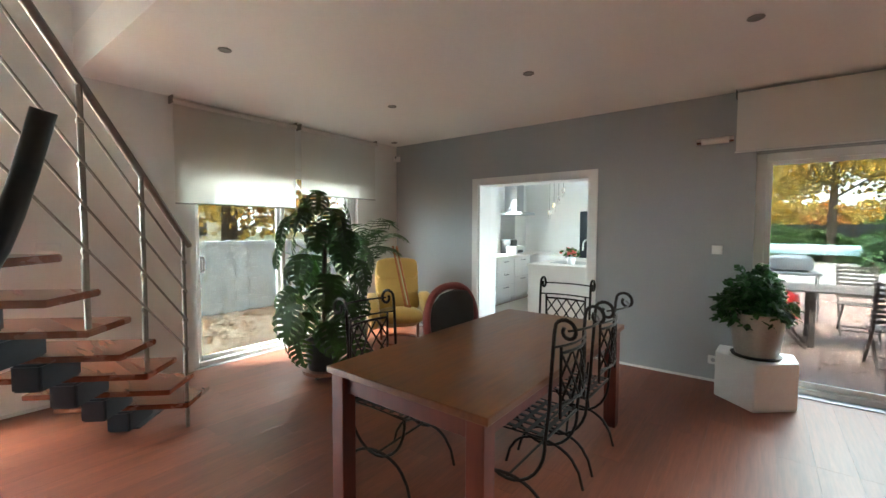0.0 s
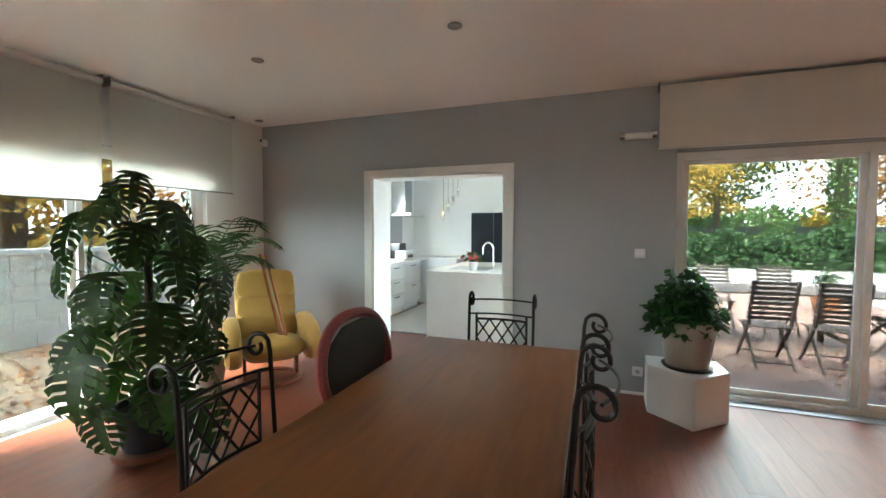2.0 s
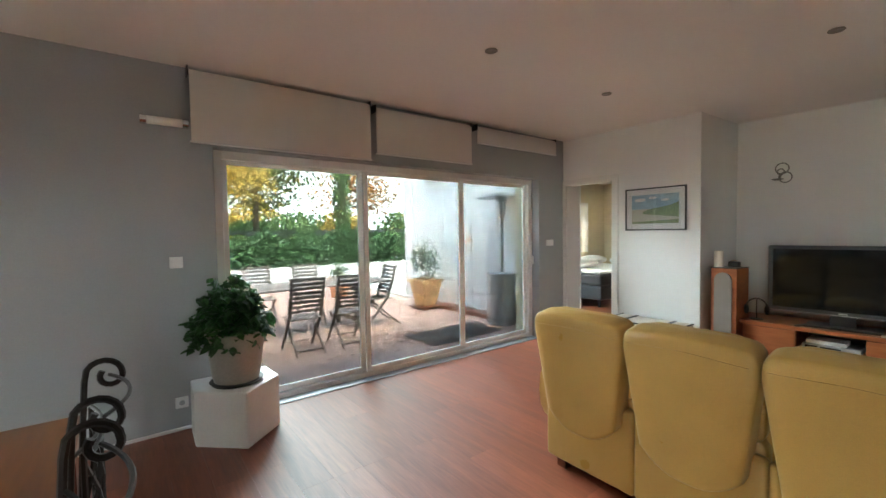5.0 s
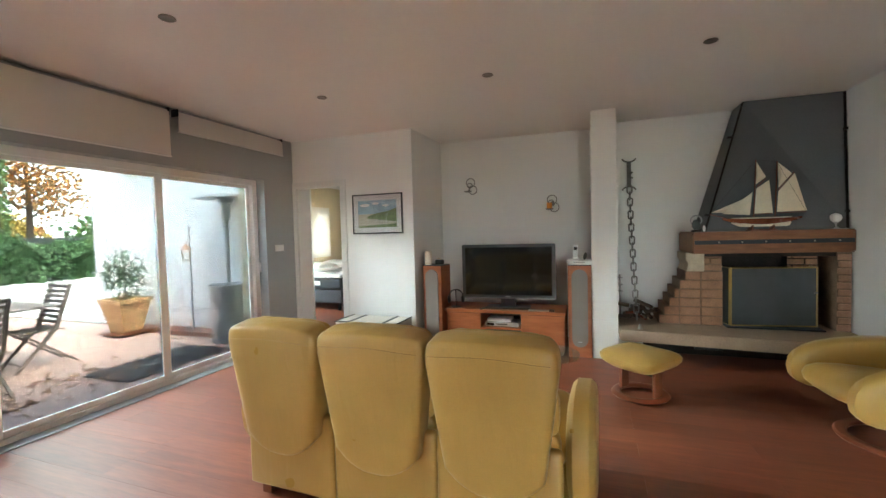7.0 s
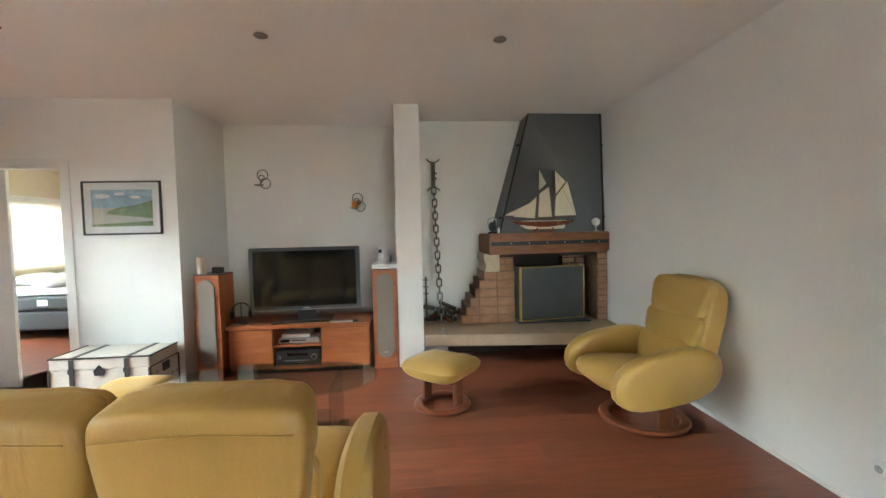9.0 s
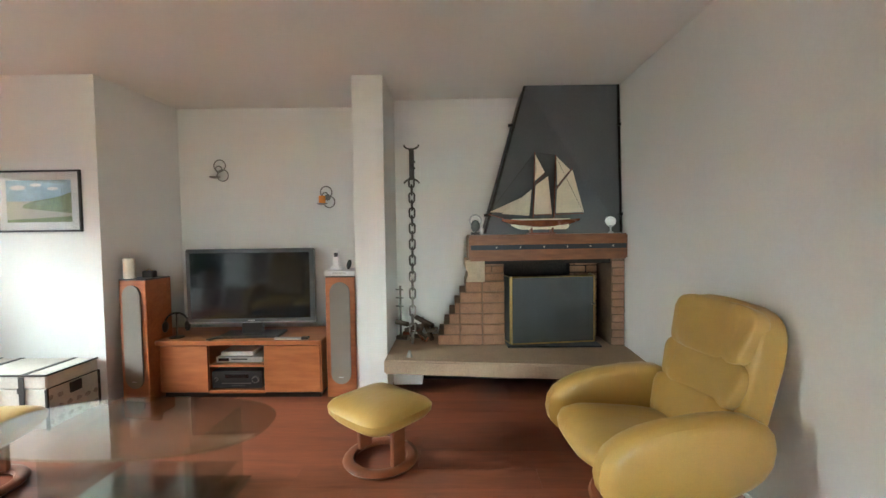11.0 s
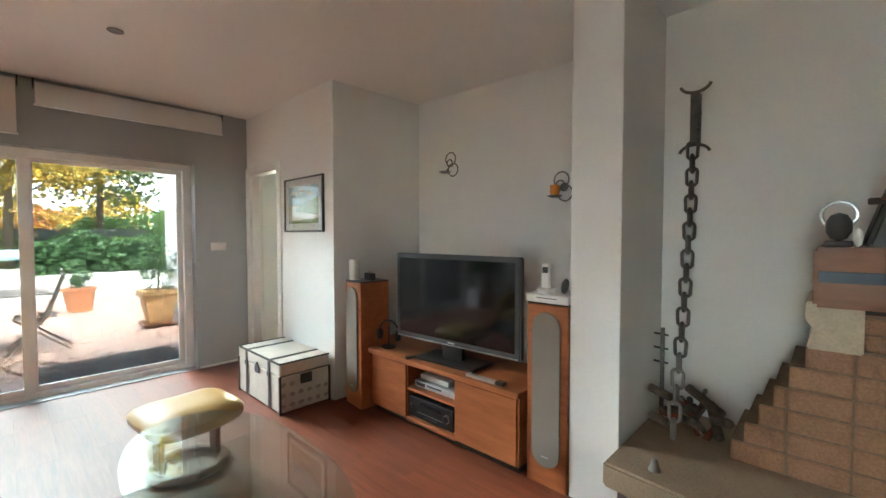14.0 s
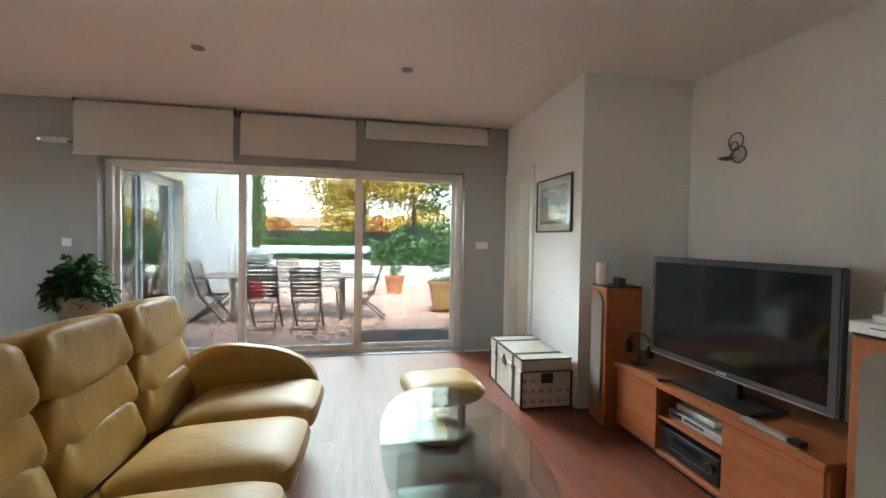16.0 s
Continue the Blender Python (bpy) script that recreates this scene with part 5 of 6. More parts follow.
# ---- plants ----
def leaf_blade(L, W, m, bm, cuts=0, droop=0.3, nseg=8):
    """A leaf that bends down along its length; cuts: slots in its sides."""
    rows = []
    for i in range(nseg + 1):
        t = i / nseg
        w = W * math.sin(math.pi * min(1, 0.06 + t * 0.94) ** 0.7) ** 0.8 * 0.5
        z = -droop * L * t * t
        rows.append((t * L, w, z))
    for sgn in (-1, 1):
        for i in range(nseg):
            (y0, w0, z0), (y1, w1, z1) = rows[i], rows[i + 1]
            if cuts and i > 0 and i < nseg - 1:
                a, b = y0, y0 + (y1 - y0) * 0.72
                inner = 0.24
                v = [(0, y0, z0), (sgn * w0 * inner, y0, z0), (sgn * w0 * inner, y1, z1), (0, y1, z1)]
                bm.faces.new([bm.verts.new(m @ Vector(p)) for p in v])
                yo = 0.10 * L
                wm = w0 * 0.68
                v = [(sgn * w0 * inner, a, z0), (sgn * wm, a + yo * 0.45, z0 - 0.004), (sgn * wm, b + yo * 0.5, z1 - 0.004), (sgn * w0 * inner, b, z1)]
                bm.faces.new([bm.verts.new(m @ Vector(p)) for p in v])
                v = [(sgn * wm, a + yo * 0.45, z0 - 0.004), (sgn * w0 * 1.02, a + yo * 1.4, z0 - 0.035), (sgn * w1 * 0.99, b + yo * 1.25, z1 - 0.035), (sgn * wm, b + yo * 0.5, z1 - 0.004)]
                bm.faces.new([bm.verts.new(m @ Vector(p)) for p in v])
            else:
                v = [(0, y0, z0), (sgn * w0, y0, z0 - 0.01), (sgn * w1, y1, z1 - 0.01), (0, y1, z1)]
                bm.faces.new([bm.verts.new(m @ Vector(p)) for p in v])


def monstera(x, y):
    c = thing("monstera_plant", "tall monstera plant with split dark-green leaves, on a wooden plant roller", "plant", (x, y, 0))
    part("roller", prism([(0.21 * math.cos(2 * math.pi * i / 28), 0.21 * math.sin(2 * math.pi * i / 28)) for i in range(28)], 0.055, 0.09, bev=0.004), M_LAMI, c, "round wooden roller")
    for a in range(4):
        part("castor", lathe([(0.001, -0.022), (0.02, -0.02), (0.022, 0), (0.02, 0.02), (0.001, 0.022)], 12, at=(0.13 * math.cos(a * 1.57 + 0.4), 0.13 * math.sin(a * 1.57 + 0.4), 0.03)), M_BLACK, c, smooth=True)
    part("pot", lathe([(0.001, 0.091), (0.15, 0.091), (0.19, 0.33), (0.20, 0.33), (0.20, 0.36), (0.18, 0.36), (0.17, 0.32), (0.001, 0.32)], 28), M_STEPMETAL, c, "dark pot", smooth=True)
    part("soil", lathe([(0.001, 0.315), (0.168, 0.322), (0.001, 0.335)], 20), M_SOIL, c)
    rr = random.Random(5)
    part("moss_pole", tube([(0, 0, 0.3), (0.01, 0.01, 1.5)], 0.022, 8), M_BARK, c, smooth=True)
    stems = bmesh.new()
    for i in range(40):
        t = i / 39
        z0 = 0.16 + 1.36 * t
        a = i * 2.4 + rr.uniform(-0.3, 0.3)
        reach = (0.30 + 0.8 * t * (1 - t) - 0.10 * t) * rr.uniform(0.65, 1.25)
        base = Vector((0.02 * math.cos(a), 0.02 * math.sin(a), z0 - 0.12))
        tip = Vector((reach * math.cos(a), reach * math.sin(a), z0 + 0.16 + 0.06 * rr.random()))
        mid = base.lerp(tip, 0.5) + Vector((0, 0, 0.06))
        tube([base, mid, tip], 0.0045, 5, bm=stems)
        L = rr.uniform(0.26, 0.38) * (1 - 0.18 * t)
        b = bmesh.new()
        m = Matrix.Translation(tip) @ pose(0, 0, 0, 0, 0, math.degrees(a) - 90) @ pose(0, 0, 0, rr.uniform(-78, -35), rr.uniform(-20, 20), rr.uniform(-25, 25)) @ Matrix.Translation((0, -0.08, 0))
        leaf_blade(L, L * 1.02, m, b, cuts=1, droop=0.45, nseg=7)
        part("leaf", b, M_LEAF, c)
    part("stem_cluster", stems, M_HERB, c, smooth=True, kind="stuff")
    return c


monstera(-3.32, 2.49)


def palm(x, y):
    c = thing("kentia_palm", "potted palm with long arching fronds, between window and armchair", "plant", (x, y, 0))
    part("pot", lathe([(0.001, 0), (0.13, 0), (0.17, 0.28), (0.18, 0.28), (0.18, 0.31), (0.16, 0.31), (0.15, 0.27), (0.001, 0.27)], 24), M_POT, c, smooth=True)
    part("soil", lathe([(0.001, 0.265), (0.148, 0.272), (0.001, 0.28)], 16), M_SOIL, c)
    rr = random.Random(9)
    for i in range(13):
        a = -0.35 + (i * 2.4) % 6.283 if i else -0.25
        hgt = rr.uniform(0.95, 1.25) if i else 1.3
        out_ = rr.uniform(0.35, 0.7) if i else 0.85
        if math.cos(a) < -0.4:
            out_ *= 0.5
        pts = []
        for k in range(13):
            t = k / 12
            pts.append(Vector((out_ * math.cos(a) * t ** 1.5, out_ * math.sin(a) * t ** 1.5, 0.26 + hgt * math.sin(t * 1.9) / math.sin(1.57))))
        f = part("frond", tube(pts, 0.006, 5, r2=0.002), M_PALM, c)
        b = bmesh.new()
        side = Vector((-math.sin(a), math.cos(a), 0))
        for k in range(4, 13):
            for h in (0, 0.5):
                if k == 12 and h:
                    continue
                p = pts[k].lerp(pts[min(12, k + 1)], h)
                d = (pts[min(12, k + 1)] - pts[k - 1]).normalized()
                L = 0.26 * math.sin(math.pi * (0.25 + 0.7 * (k - 4) / 9))
                for sg in (-1, 1):
                    q = (side * sg * 0.8 + d * 0.75 + Vector((0, 0, -0.25))).normalized()
                    e = p + q * L + Vector((0, 0, -0.05 * L / 0.2))
                    w = d * 0.011
                    mid = p.lerp(e, 0.5) + Vector((0, 0, 0.012))
                    v = [b.verts.new(o) for o in (p - w * 0.4, mid - w, e, mid + w, p + w * 0.4)]
                    b.faces.new(v)
        part("leaf_fringe", b, M_PALM, f, kind="stuff")
    return c


palm(-3.95, 3.42)
recliner(-3.62, 3.86, -130, "yellow leather reclining armchair in the corner beside the palm")
fr = thing("wooden_frame", "narrow wooden frame leaning on the corner armchair", "frame", (-3.58, 3.88, 0.475))
for s in (-0.035, 0.035):
    part("rail", tube([(0.16 + s, -0.08, 0.0), (-0.14 + s, 0.0, 0.74)], 0.015, 4), M_CHERRY, fr)
part("panel", tube([(0.16, -0.07, 0.02), (-0.14, 0.01, 0.72)], 0.012, 4), M_PSAND, fr)
part("end_piece", tube([(0.11, -0.08, 0.005), (0.21, -0.08, 0.005)], 0.014, 4), M_CHERRY, fr)


def planter():
    pl = solid("plinth_block", prism([(-0.26, 4.32), (0.02, 4.06), (0.30, 4.31), (0.28, 4.60), (-0.25, 4.60)], 0, 0.385, bev=0.006), M_PLINTH, "white painted five-sided plinth on the floor, by the window", "plinth")
    c = thing("potted_plant", "bushy green plant in a glossy gray pot on the plinth", "plant", (0.02, 4.36, 0.385))
    part("saucer", lathe([(0.001, 0), (0.165, 0), (0.18, 0.02), (0.17, 0.022), (0.001, 0.012)], 30), M_IRON, c, smooth=True)
    part("pot", lathe([(0.001, 0.0125), (0.145, 0.0125), (0.16, 0.06), (0.195, 0.36), (0.2, 0.37), (0.19, 0.375), (0.183, 0.35), (0.001, 0.34)], 34), M_POT, c, "glossy light gray pot", smooth=True)
    part("soil", lathe([(0.001, 0.335), (0.18, 0.342), (0.001, 0.355)], 20), M_SOIL, c)
    rr = random.Random(3)
    st = bmesh.new()
    fl_ = bmesh.new()
    for i in range(230):
        a, rad = rr.uniform(0, 6.283), 0.26 * math.sqrt(rr.random())
        zt = 0.42 + 0.36 * rr.random() * (1 - (rad / 0.36) ** 2) - (0.10 if rad > 0.2 else 0) - 0.05 * (rr.random() < 0.15)
        tip = Vector((rad * math.cos(a) - 0.03, rad * math.sin(a) * 0.85, zt))
        if i % 3 == 0:
            tube([(tip.x * 0.3, tip.y * 0.3, 0.34), (tip.x * 0.7, tip.y * 0.7, zt * 0.8), tuple(tip)], 0.003, 4, bm=st)
        for k in range(4):
            m = Matrix.Translation(tip + Vector((rr.uniform(-0.03, 0.03), rr.uniform(-0.03, 0.03), rr.uniform(-0.03, 0.02)))) @ pose(0, 0, 0, 0, 0, rr.uniform(0, 360)) @ pose(0, 0, 0, rr.uniform(-50, 15), rr.uniform(-30, 30), 0)
            leaf_blade(rr.uniform(0.045, 0.085), 0.05, m, fl_, droop=0.3, nseg=3)
    part("stem_cluster", st, M_HERB, c, kind="stuff")
    part("foliage", fl_, M_LEMON2, c, kind="stuff")


M_LEMON2 = leafmat("dark_soft_leaf", (0.022, 0.075, 0.012), rough=0.45, through_=0.25)
planter()


# ---- blinds, fittings ----
for (a, b, z0, z1) in ((-0.19, 1.28, 2.13, 2.67), (1.335, 2.54, 2.20, 2.65), (2.63, 4.05, 2.45, 2.655)):
    c = thing("roller_blind", "cream fabric roller blind drawn up over the sliding window", "blind", ((a + b) / 2, 4.60, 0), group="blinds over the wide window")
    w = (b - a) / 2
    part("tube", tube([(-w, 0.035, z1 - 0.025), (w, 0.035, z1 - 0.025)], 0.022, 12), M_STEEL, c, smooth=True)
    part("fabric", box(-w + 0.01, w - 0.01, 0.0, 0.004, z0 + 0.02, z1 - 0.01), M_BLINDN, c)
    part("fabric", box(-w + 0.01, w - 0.01, -0.02, -0.0165, z0 + 0.014, z1 - 0.03), M_BLINDN, c)
    part("bottom_bar", box(-w, w, -0.024, 0.008, z0, z0 + 0.012, 0.003), M_FRAME, c)
    for s in (-w, w):
        part("bracket", box(s - 0.004, s + 0.004, -0.012, 0.0795, z1 - 0.055, z1 + 0.015, 0.002), M_STEPMETAL, c)
lp = thing("wall_spotlight", "small chrome-capped tubular wall light beside the blind", "wall light", (-0.33, 4.68, 2.26))
part("tube_shade", tube([(-0.12, -0.075, 0), (0.10, -0.075, 0)], 0.028, 14), M_FRAME, lp, "white tube shade", smooth=True)
for s in (-0.135, 0.115):
    part("end_cap", tube([(s - 0.018, -0.075, 0), (s + 0.018, -0.075, 0)], 0.033, 14), M_CHROME, lp, "chrome end cap", smooth=True)
    part("bracket", tube([(s, 0, 0), (s, -0.075, 0)], 0.01, 8), M_CHROME, lp)

for (y0, y1, z0) in ((1.60, 2.90, 1.68), (2.96, 4.18, 1.85)):
    c = thing("roller_blind", "translucent cream roller blind half lowered over the side window", "blind", (-4.38, (y0 + y1) / 2, 0), group="blinds over the side window")
    w = (y1 - y0) / 2
    part("roll", tube([(0, -w, 2.635), (0, w, 2.635)], 0.026, 12), M_BLINDN, c, smooth=True)
    part("fabric", box(-0.012, -0.010, -w + 0.01, w - 0.01, z0, 2.63), M_BLIND, c, "translucent cream fabric")
    part("bottom_bar", tube([(-0.011, -w + 0.01, z0), (-0.011, w - 0.01, z0)], 0.007, 8), M_STEEL, c, smooth=True)
    for s in (-w, w):
        part("bracket", box(-0.08, 0.02, s - 0.006, s + 0.006, 2.615, 2.685, 0.002), M_STEEL, c)
cam_ = thing("security_sensor", "small dark alarm sensor fixed high in the corner", "sensor", (-4.40, 4.62, 2.50))
part("body", box(-0.03, 0.03, -0.03, 0.06, -0.045, 0.03, 0.008), M_PLINTH, cam_)
part("lens", pillow(0.035, 0.02, 0.035, 2, 2, 8, m=Matrix.Translation((0.012, -0.034, 0.01))), M_BLACK, cam_, smooth=True)

for (x, y) in ((-2.98, 1.44), (-3.0, 3.11), (-1.49, 3.12), (-0.04, 3.12), (1.45, 3.15), (2.95, 3.19), (3.03, 1.66), (3.04, 0.10), (-1.49, 1.44), (-4.25, 4.42)):
    c = thing("recessed_downlight", "round brushed-steel recessed downlight in the ceiling, switched off", "downlight", (x, y, 2.69), group="ceiling downlights")
    part("bezel", lathe([(0.028, -0.001), (0.043, -0.001), (0.045, -0.006), (0.038, -0.010), (0.030, -0.008)], 26), M_STEEL, c, smooth=True)
    part("lamp_glass", lathe([(0.001, -0.004), (0.0275, -0.003), (0.0275, -0.001), (0.001, -0.001)], 20), M_FROST, c, smooth=True)


def plate(x, y, z, rz, w, name, label, kind_):
    c = thing(name, label, kind_, (x, y, z), rz)
    part("plate", box(-w, w, -0.011, -0.0005, -0.041, 0.041, 0.004, seg=2), M_PLINTH, c)
    if name == "power_socket":
        part("socket_ring", tube([(0, -0.016, 0), (0, -0.0112, 0)], 0.024, 20), M_PAPER, c, smooth=True)
        part("socket_well", tube([(0, -0.0166, 0), (0, -0.0161, 0)], 0.019, 20), M_ALU, c)
        part("earth_pin", tube([(0, -0.02, 0.008), (0, -0.0167, 0.008)], 0.003, 8), M_STEEL, c)
    else:
        part("rocker", box(-w + 0.012, w - 0.012, -0.016, -0.0112, -0.028, 0.028, 0.003), M_PAPER, c)
    return c


plate(-0.30, 4.68, 1.255, 0, 0.042, "light_switch", "white rocker light switch on the gray wall", "switch")
plate(-0.30, 4.68, 0.21, 0, 0.042, "power_socket", "white power socket low on the gray wall", "socket")
plate(4.02, 4.68, 1.28, 0, 0.075, "light_switch", "double white light switch on the gray wall", "switch")
plate(1.90, SY, 1.27, 180, 0.042, "light_switch", "white dimmer switch on the white wall", "switch")
plate(1.96, SY, 0.25, 180, 0.042, "power_socket", "white power socket low on the white wall", "socket")
plate(-4.46, 0.72, 1.28, 90, 0.075, "light_switch", "double white light switch on the stair wall", "switch")
hd = thing("window_handle", "white lever handle on the side window's sash", "handle", (-4.452, 1.86, 1.07))
part("lever", tube([(0, 0, -0.06), (0.035, 0, -0.05), (0.035, 0, 0.05), (0, 0, 0.06)], 0.009, 8), M_FRAME, hd, smooth=True)
part("backplate", box(-0.03, 0.002, -0.015, 0.015, -0.08, 0.08, 0.003), M_FRAME, hd)
hd2 = thing("window_handle", "white lever handle on the wide window's sash", "handle", (3.775, 4.80, 1.05))
part("lever", tube([(0, 0, -0.06), (0, -0.035, -0.05), (0, -0.035, 0.05), (0, 0, 0.06)], 0.009, 8), M_FRAME, hd2, smooth=True)
part("backplate", box(-0.015, 0.015, -0.002, 0.03, -0.08, 0.08, 0.003), M_FRAME, hd2)


# ---- kitchen ----
def unit(x0, x1, y0, y1, drawers, face, label, h=0.87):
    """A base unit whose front faces +x ('x') or -y ('y')."""
    c = thing("kitchen_unit", label, "kitchen unit", (0, 0, 0), group="white kitchen base units")
    part("carcass", box(x0, x1 - 0.02, y0, y1, 0.1, h), M_KITCHEN, c)
    part("kickboard", box(x0, x1 - 0.06, y0 + 0.01, y1 - 0.01, 0, 0.099), M_WHITE, c)
    z = 0.11
    step = (h - 0.12) / drawers
    for i in range(drawers):
        f = part("drawer_front", box(x1 - 0.019, x1, y0 + 0.003, y1 - 0.003, z, z + step - 0.006, 0.002), M_KITCHEN, c)
        part("handle", tube([(x1, (y0 + y1) / 2 - 0.08, z + step - 0.05), (x1 + 0.025, (y0 + y1) / 2 - 0.08, z + step - 0.05), (x1 + 0.025, (y0 + y1) / 2 + 0.08, z + step - 0.05), (x1, (y0 + y1) / 2 + 0.08, z + step - 0.05)], 0.006, 6), M_STEPMETAL, f)
        z += step
    return c


unit(-4.45, -3.85, 5.5, 6.1, 1, "x", "white lacquered kitchen unit with one door")
unit(-4.45, -3.85, 6.1, 6.7, 3, "x", "white lacquered kitchen unit with three drawers")
unit(-4.45, -3.85, 6.7, 7.4, 3, "x", "white lacquered kitchen unit with wide drawers")
unit(-4.45, -3.85, 7.4, 8.1, 2, "x", "white lacquered kitchen unit under the hob")
solid("corner_unit", box(-4.45, -3.2, 8.4, 9.1, 0, 0.87, 0.002), M_KITCHEN, "white lacquered corner kitchen unit", "kitchen unit")
solid("worktop", prism([(-4.449, 5.5), (-3.83, 5.5), (-3.83, 8.38), (-3.2, 8.38), (-3.2, 9.099), (-4.449, 9.099)], 0.872, 0.91, bev=0.003), M_WORKTOP, "pale worktop on the white kitchen units", "worktop")
isl = thing("kitchen_island", "white kitchen island with waterfall end and pale worktop", "kitchen island", (0, 0, 0))
part("body", box(-2.72, -1.72, 5.93, 7.6, 0, 0.87, 0.002), M_KITCHEN, isl)
part("end_panel", box(-2.80, -1.70, 5.85, 5.925, 0, 0.87, 0.003), M_WORKTOP, isl)
part("island_top", box(-2.82, -1.68, 5.83, 7.65, 0.872, 0.91, 0.003), M_WORKTOP, isl)
part("sink", box(-2.6, -2.05, 6.2, 6.7, 0.9105, 0.918, 0.003), M_ALU, isl, "steel inset sink")
tap = thing("kitchen_tap", "tall curved chrome kitchen tap on the island", "tap", (-2.02, 6.45, 0.911))
part("spout", tube([(0, 0, 0), (0, 0, 0.28)] + [(-0.075 + 0.075 * math.cos(radians(a)), 0, 0.28 + 0.09 * math.sin(radians(a))) for a in range(15, 181, 15)] + [(-0.15, 0, 0.2)], 0.012, 10), M_CHROME, tap, smooth=True)
part("lever", tube([(0, 0, 0.06), (0.05, 0, 0.09)], 0.007, 8), M_CHROME, tap, smooth=True)
fp = thing("flower_pot", "small white pot with pink flowers on the kitchen island", "plant", (-2.22, 6.1, 0.911))
part("pot", lathe([(0.001, 0), (0.05, 0), (0.062, 0.11), (0.055, 0.11), (0.001, 0.1)], 20), M_PLINTH, fp, smooth=True)
rr = random.Random(8)
fb, gb = bmesh.new(), bmesh.new()
for i in range(60):
    m = Matrix.Translation((rr.gauss(0, 0.05), rr.gauss(0, 0.05), rr.uniform(0.13, 0.24))) @ pose(0, 0, 0, rr.uniform(-60, 60), rr.uniform(-60, 60), rr.uniform(0, 360))
    leaf_blade(0.06, 0.045, m, fb if i % 2 else gb, droop=0.2, nseg=3)
part("petals", fb, M_PINK, fp, kind="stuff")
part("leaf_cluster", gb, M_HERB, fp, kind="stuff")
hoodk = thing("extractor_hood", "brushed-steel chimney extractor hood on the kitchen wall", "extractor hood", (-4.45, 8.2, 0))
part("chimney", box(0.0, 0.30, -0.16, 0.16, 1.80, 2.9, 0.003), M_ALU, hoodk)
part("canopy", box(0.0, 0.50, -0.32, 0.32, 1.74, 1.795, 0.004), M_ALU, hoodk)
part("splashback", box(0.0, 0.008, -0.32, 0.32, 0.911, 1.739), M_ALU, hoodk)
tst = thing("toaster", "white and chrome toaster on the worktop", "toaster", (-4.02, 7.75, 0.911))
part("body", box(-0.12, 0.12, -0.19, 0.19, 0.01, 0.17, 0.03, seg=3), M_PLINTH, tst)
part("slot", box(-0.05, 0.05, -0.14, 0.14, 0.1705, 0.174), M_BLACK, tst)
part("front_band", box(0.1205, 0.124, -0.13, 0.10, 0.04, 0.10, 0.001), M_BLACK, tst)
solid("coffee_machine", box(-0.13, 0.13, -0.14, 0.14, 0, 0.30, 0.02, seg=2), M_BLACK, "black coffee machine on the worktop", "coffee machine", (-4.28, 7.95, 0.911))
fg = thing("refrigerator", "tall dark gray refrigerator with water dispenser", "refrigerator", (-2.5, 8.75, 0))
part("body", box(-0.42, 0.48, -0.30, 0.34, 0.02, 1.80, 0.006), M_STEPMETAL, fg)
part("door", box(-0.42, 0.02, -0.33, -0.302, 0.04, 1.79, 0.006), M_STEPMETAL, fg)
part("door", box(0.03, 0.48, -0.33, -0.302, 0.04, 1.79, 0.006), M_STEPMETAL, fg)
part("dispenser", box(-0.30, -0.08, -0.336, -0.3305, 1.0, 1.35, 0.004), M_BLACK, fg)
pend = thing("pendant_cluster", "row of chrome and glass pendant lamps on thin cords", "pendant lamp", (-2.9, 7.2, 2.9))
part("ceiling_plate", box(-0.3, 0.3, -0.3, 0.3, -0.03, -0.001, 0.004), M_CHROME, pend)
for i in range(4):
    x, y, l = -0.15 + 0.085 * i, 0.0, 1.12 - 0.13 * i
    l_ = part("lamp", lathe([(0.012, -l), (0.03, -l - 0.01), (0.03, -l - 0.07), (0.012, -l - 0.09)], 14, at=(x, y, 0)), M_CHROME, pend, smooth=True)
    part("cord", tube([(x, y, -0.03), (x, y, -l)], 0.003, 5), M_BLACK, l_)
    part("bulb", pillow(0.06, 0.06, 0.09, 2, 2, 8, m=Matrix.Translation((x, y, -l - 0.12))), M_GLASS, l_, smooth=True)
struct("kitchen_tiles", box(-3.85, -2.83, 6.0, 8.38, 0.0005, 0.008), M_TILEW)

# ---- bedroom ----
bed = thing("bed", "unmade divan bed with dark base, white mattress and pillows", "bed", (7.15, 6.1, 0))
part("divan", box(-0.85, 0.95, -0.8, 0.8, 0.14, 0.40, 0.03, seg=2), M_BEDBASE, bed)
part("mattress", box(-0.85, 0.95, -0.8, 0.8, 0.405, 0.62, 0.05, seg=3), M_BEDBASE, bed, "dark-sided mattress")
part("topper", box(-0.84, 0.94, -0.79, 0.79, 0.622, 0.68, 0.025, seg=2), M_BED, bed, "white bedding")
part("label", box(-0.856, -0.851, -0.35, -0.22, 0.48, 0.56), M_PAPER, bed)
for sx in (-0.75, 0.85):
    for sy in (-0.7, 0.7):
        part("leg", tube([(sx, sy, 0), (sx, sy, 0.14)], 0.03, 10), M_BLACK, bed)
for i, (x, y) in enumerate(((7.8, 5.7), (7.75, 6.4), (7.1, 6.5), (6.8, 6.0))):
    solid("bed_pillow", pillow(0.35, 0.6, 0.2, 3, 2, 12, m=pose(0, 0, 0.1)), M_BED, "crumpled white pillow on the bed" if i else "white pillow against the bedhead", "pillow", (x, y, 0.68), i * 23, smooth=True)
bl = thing("roller_blind", "closed cream roller blind at the bedroom window", "blind", (7.65, 6.97, 0), 90)
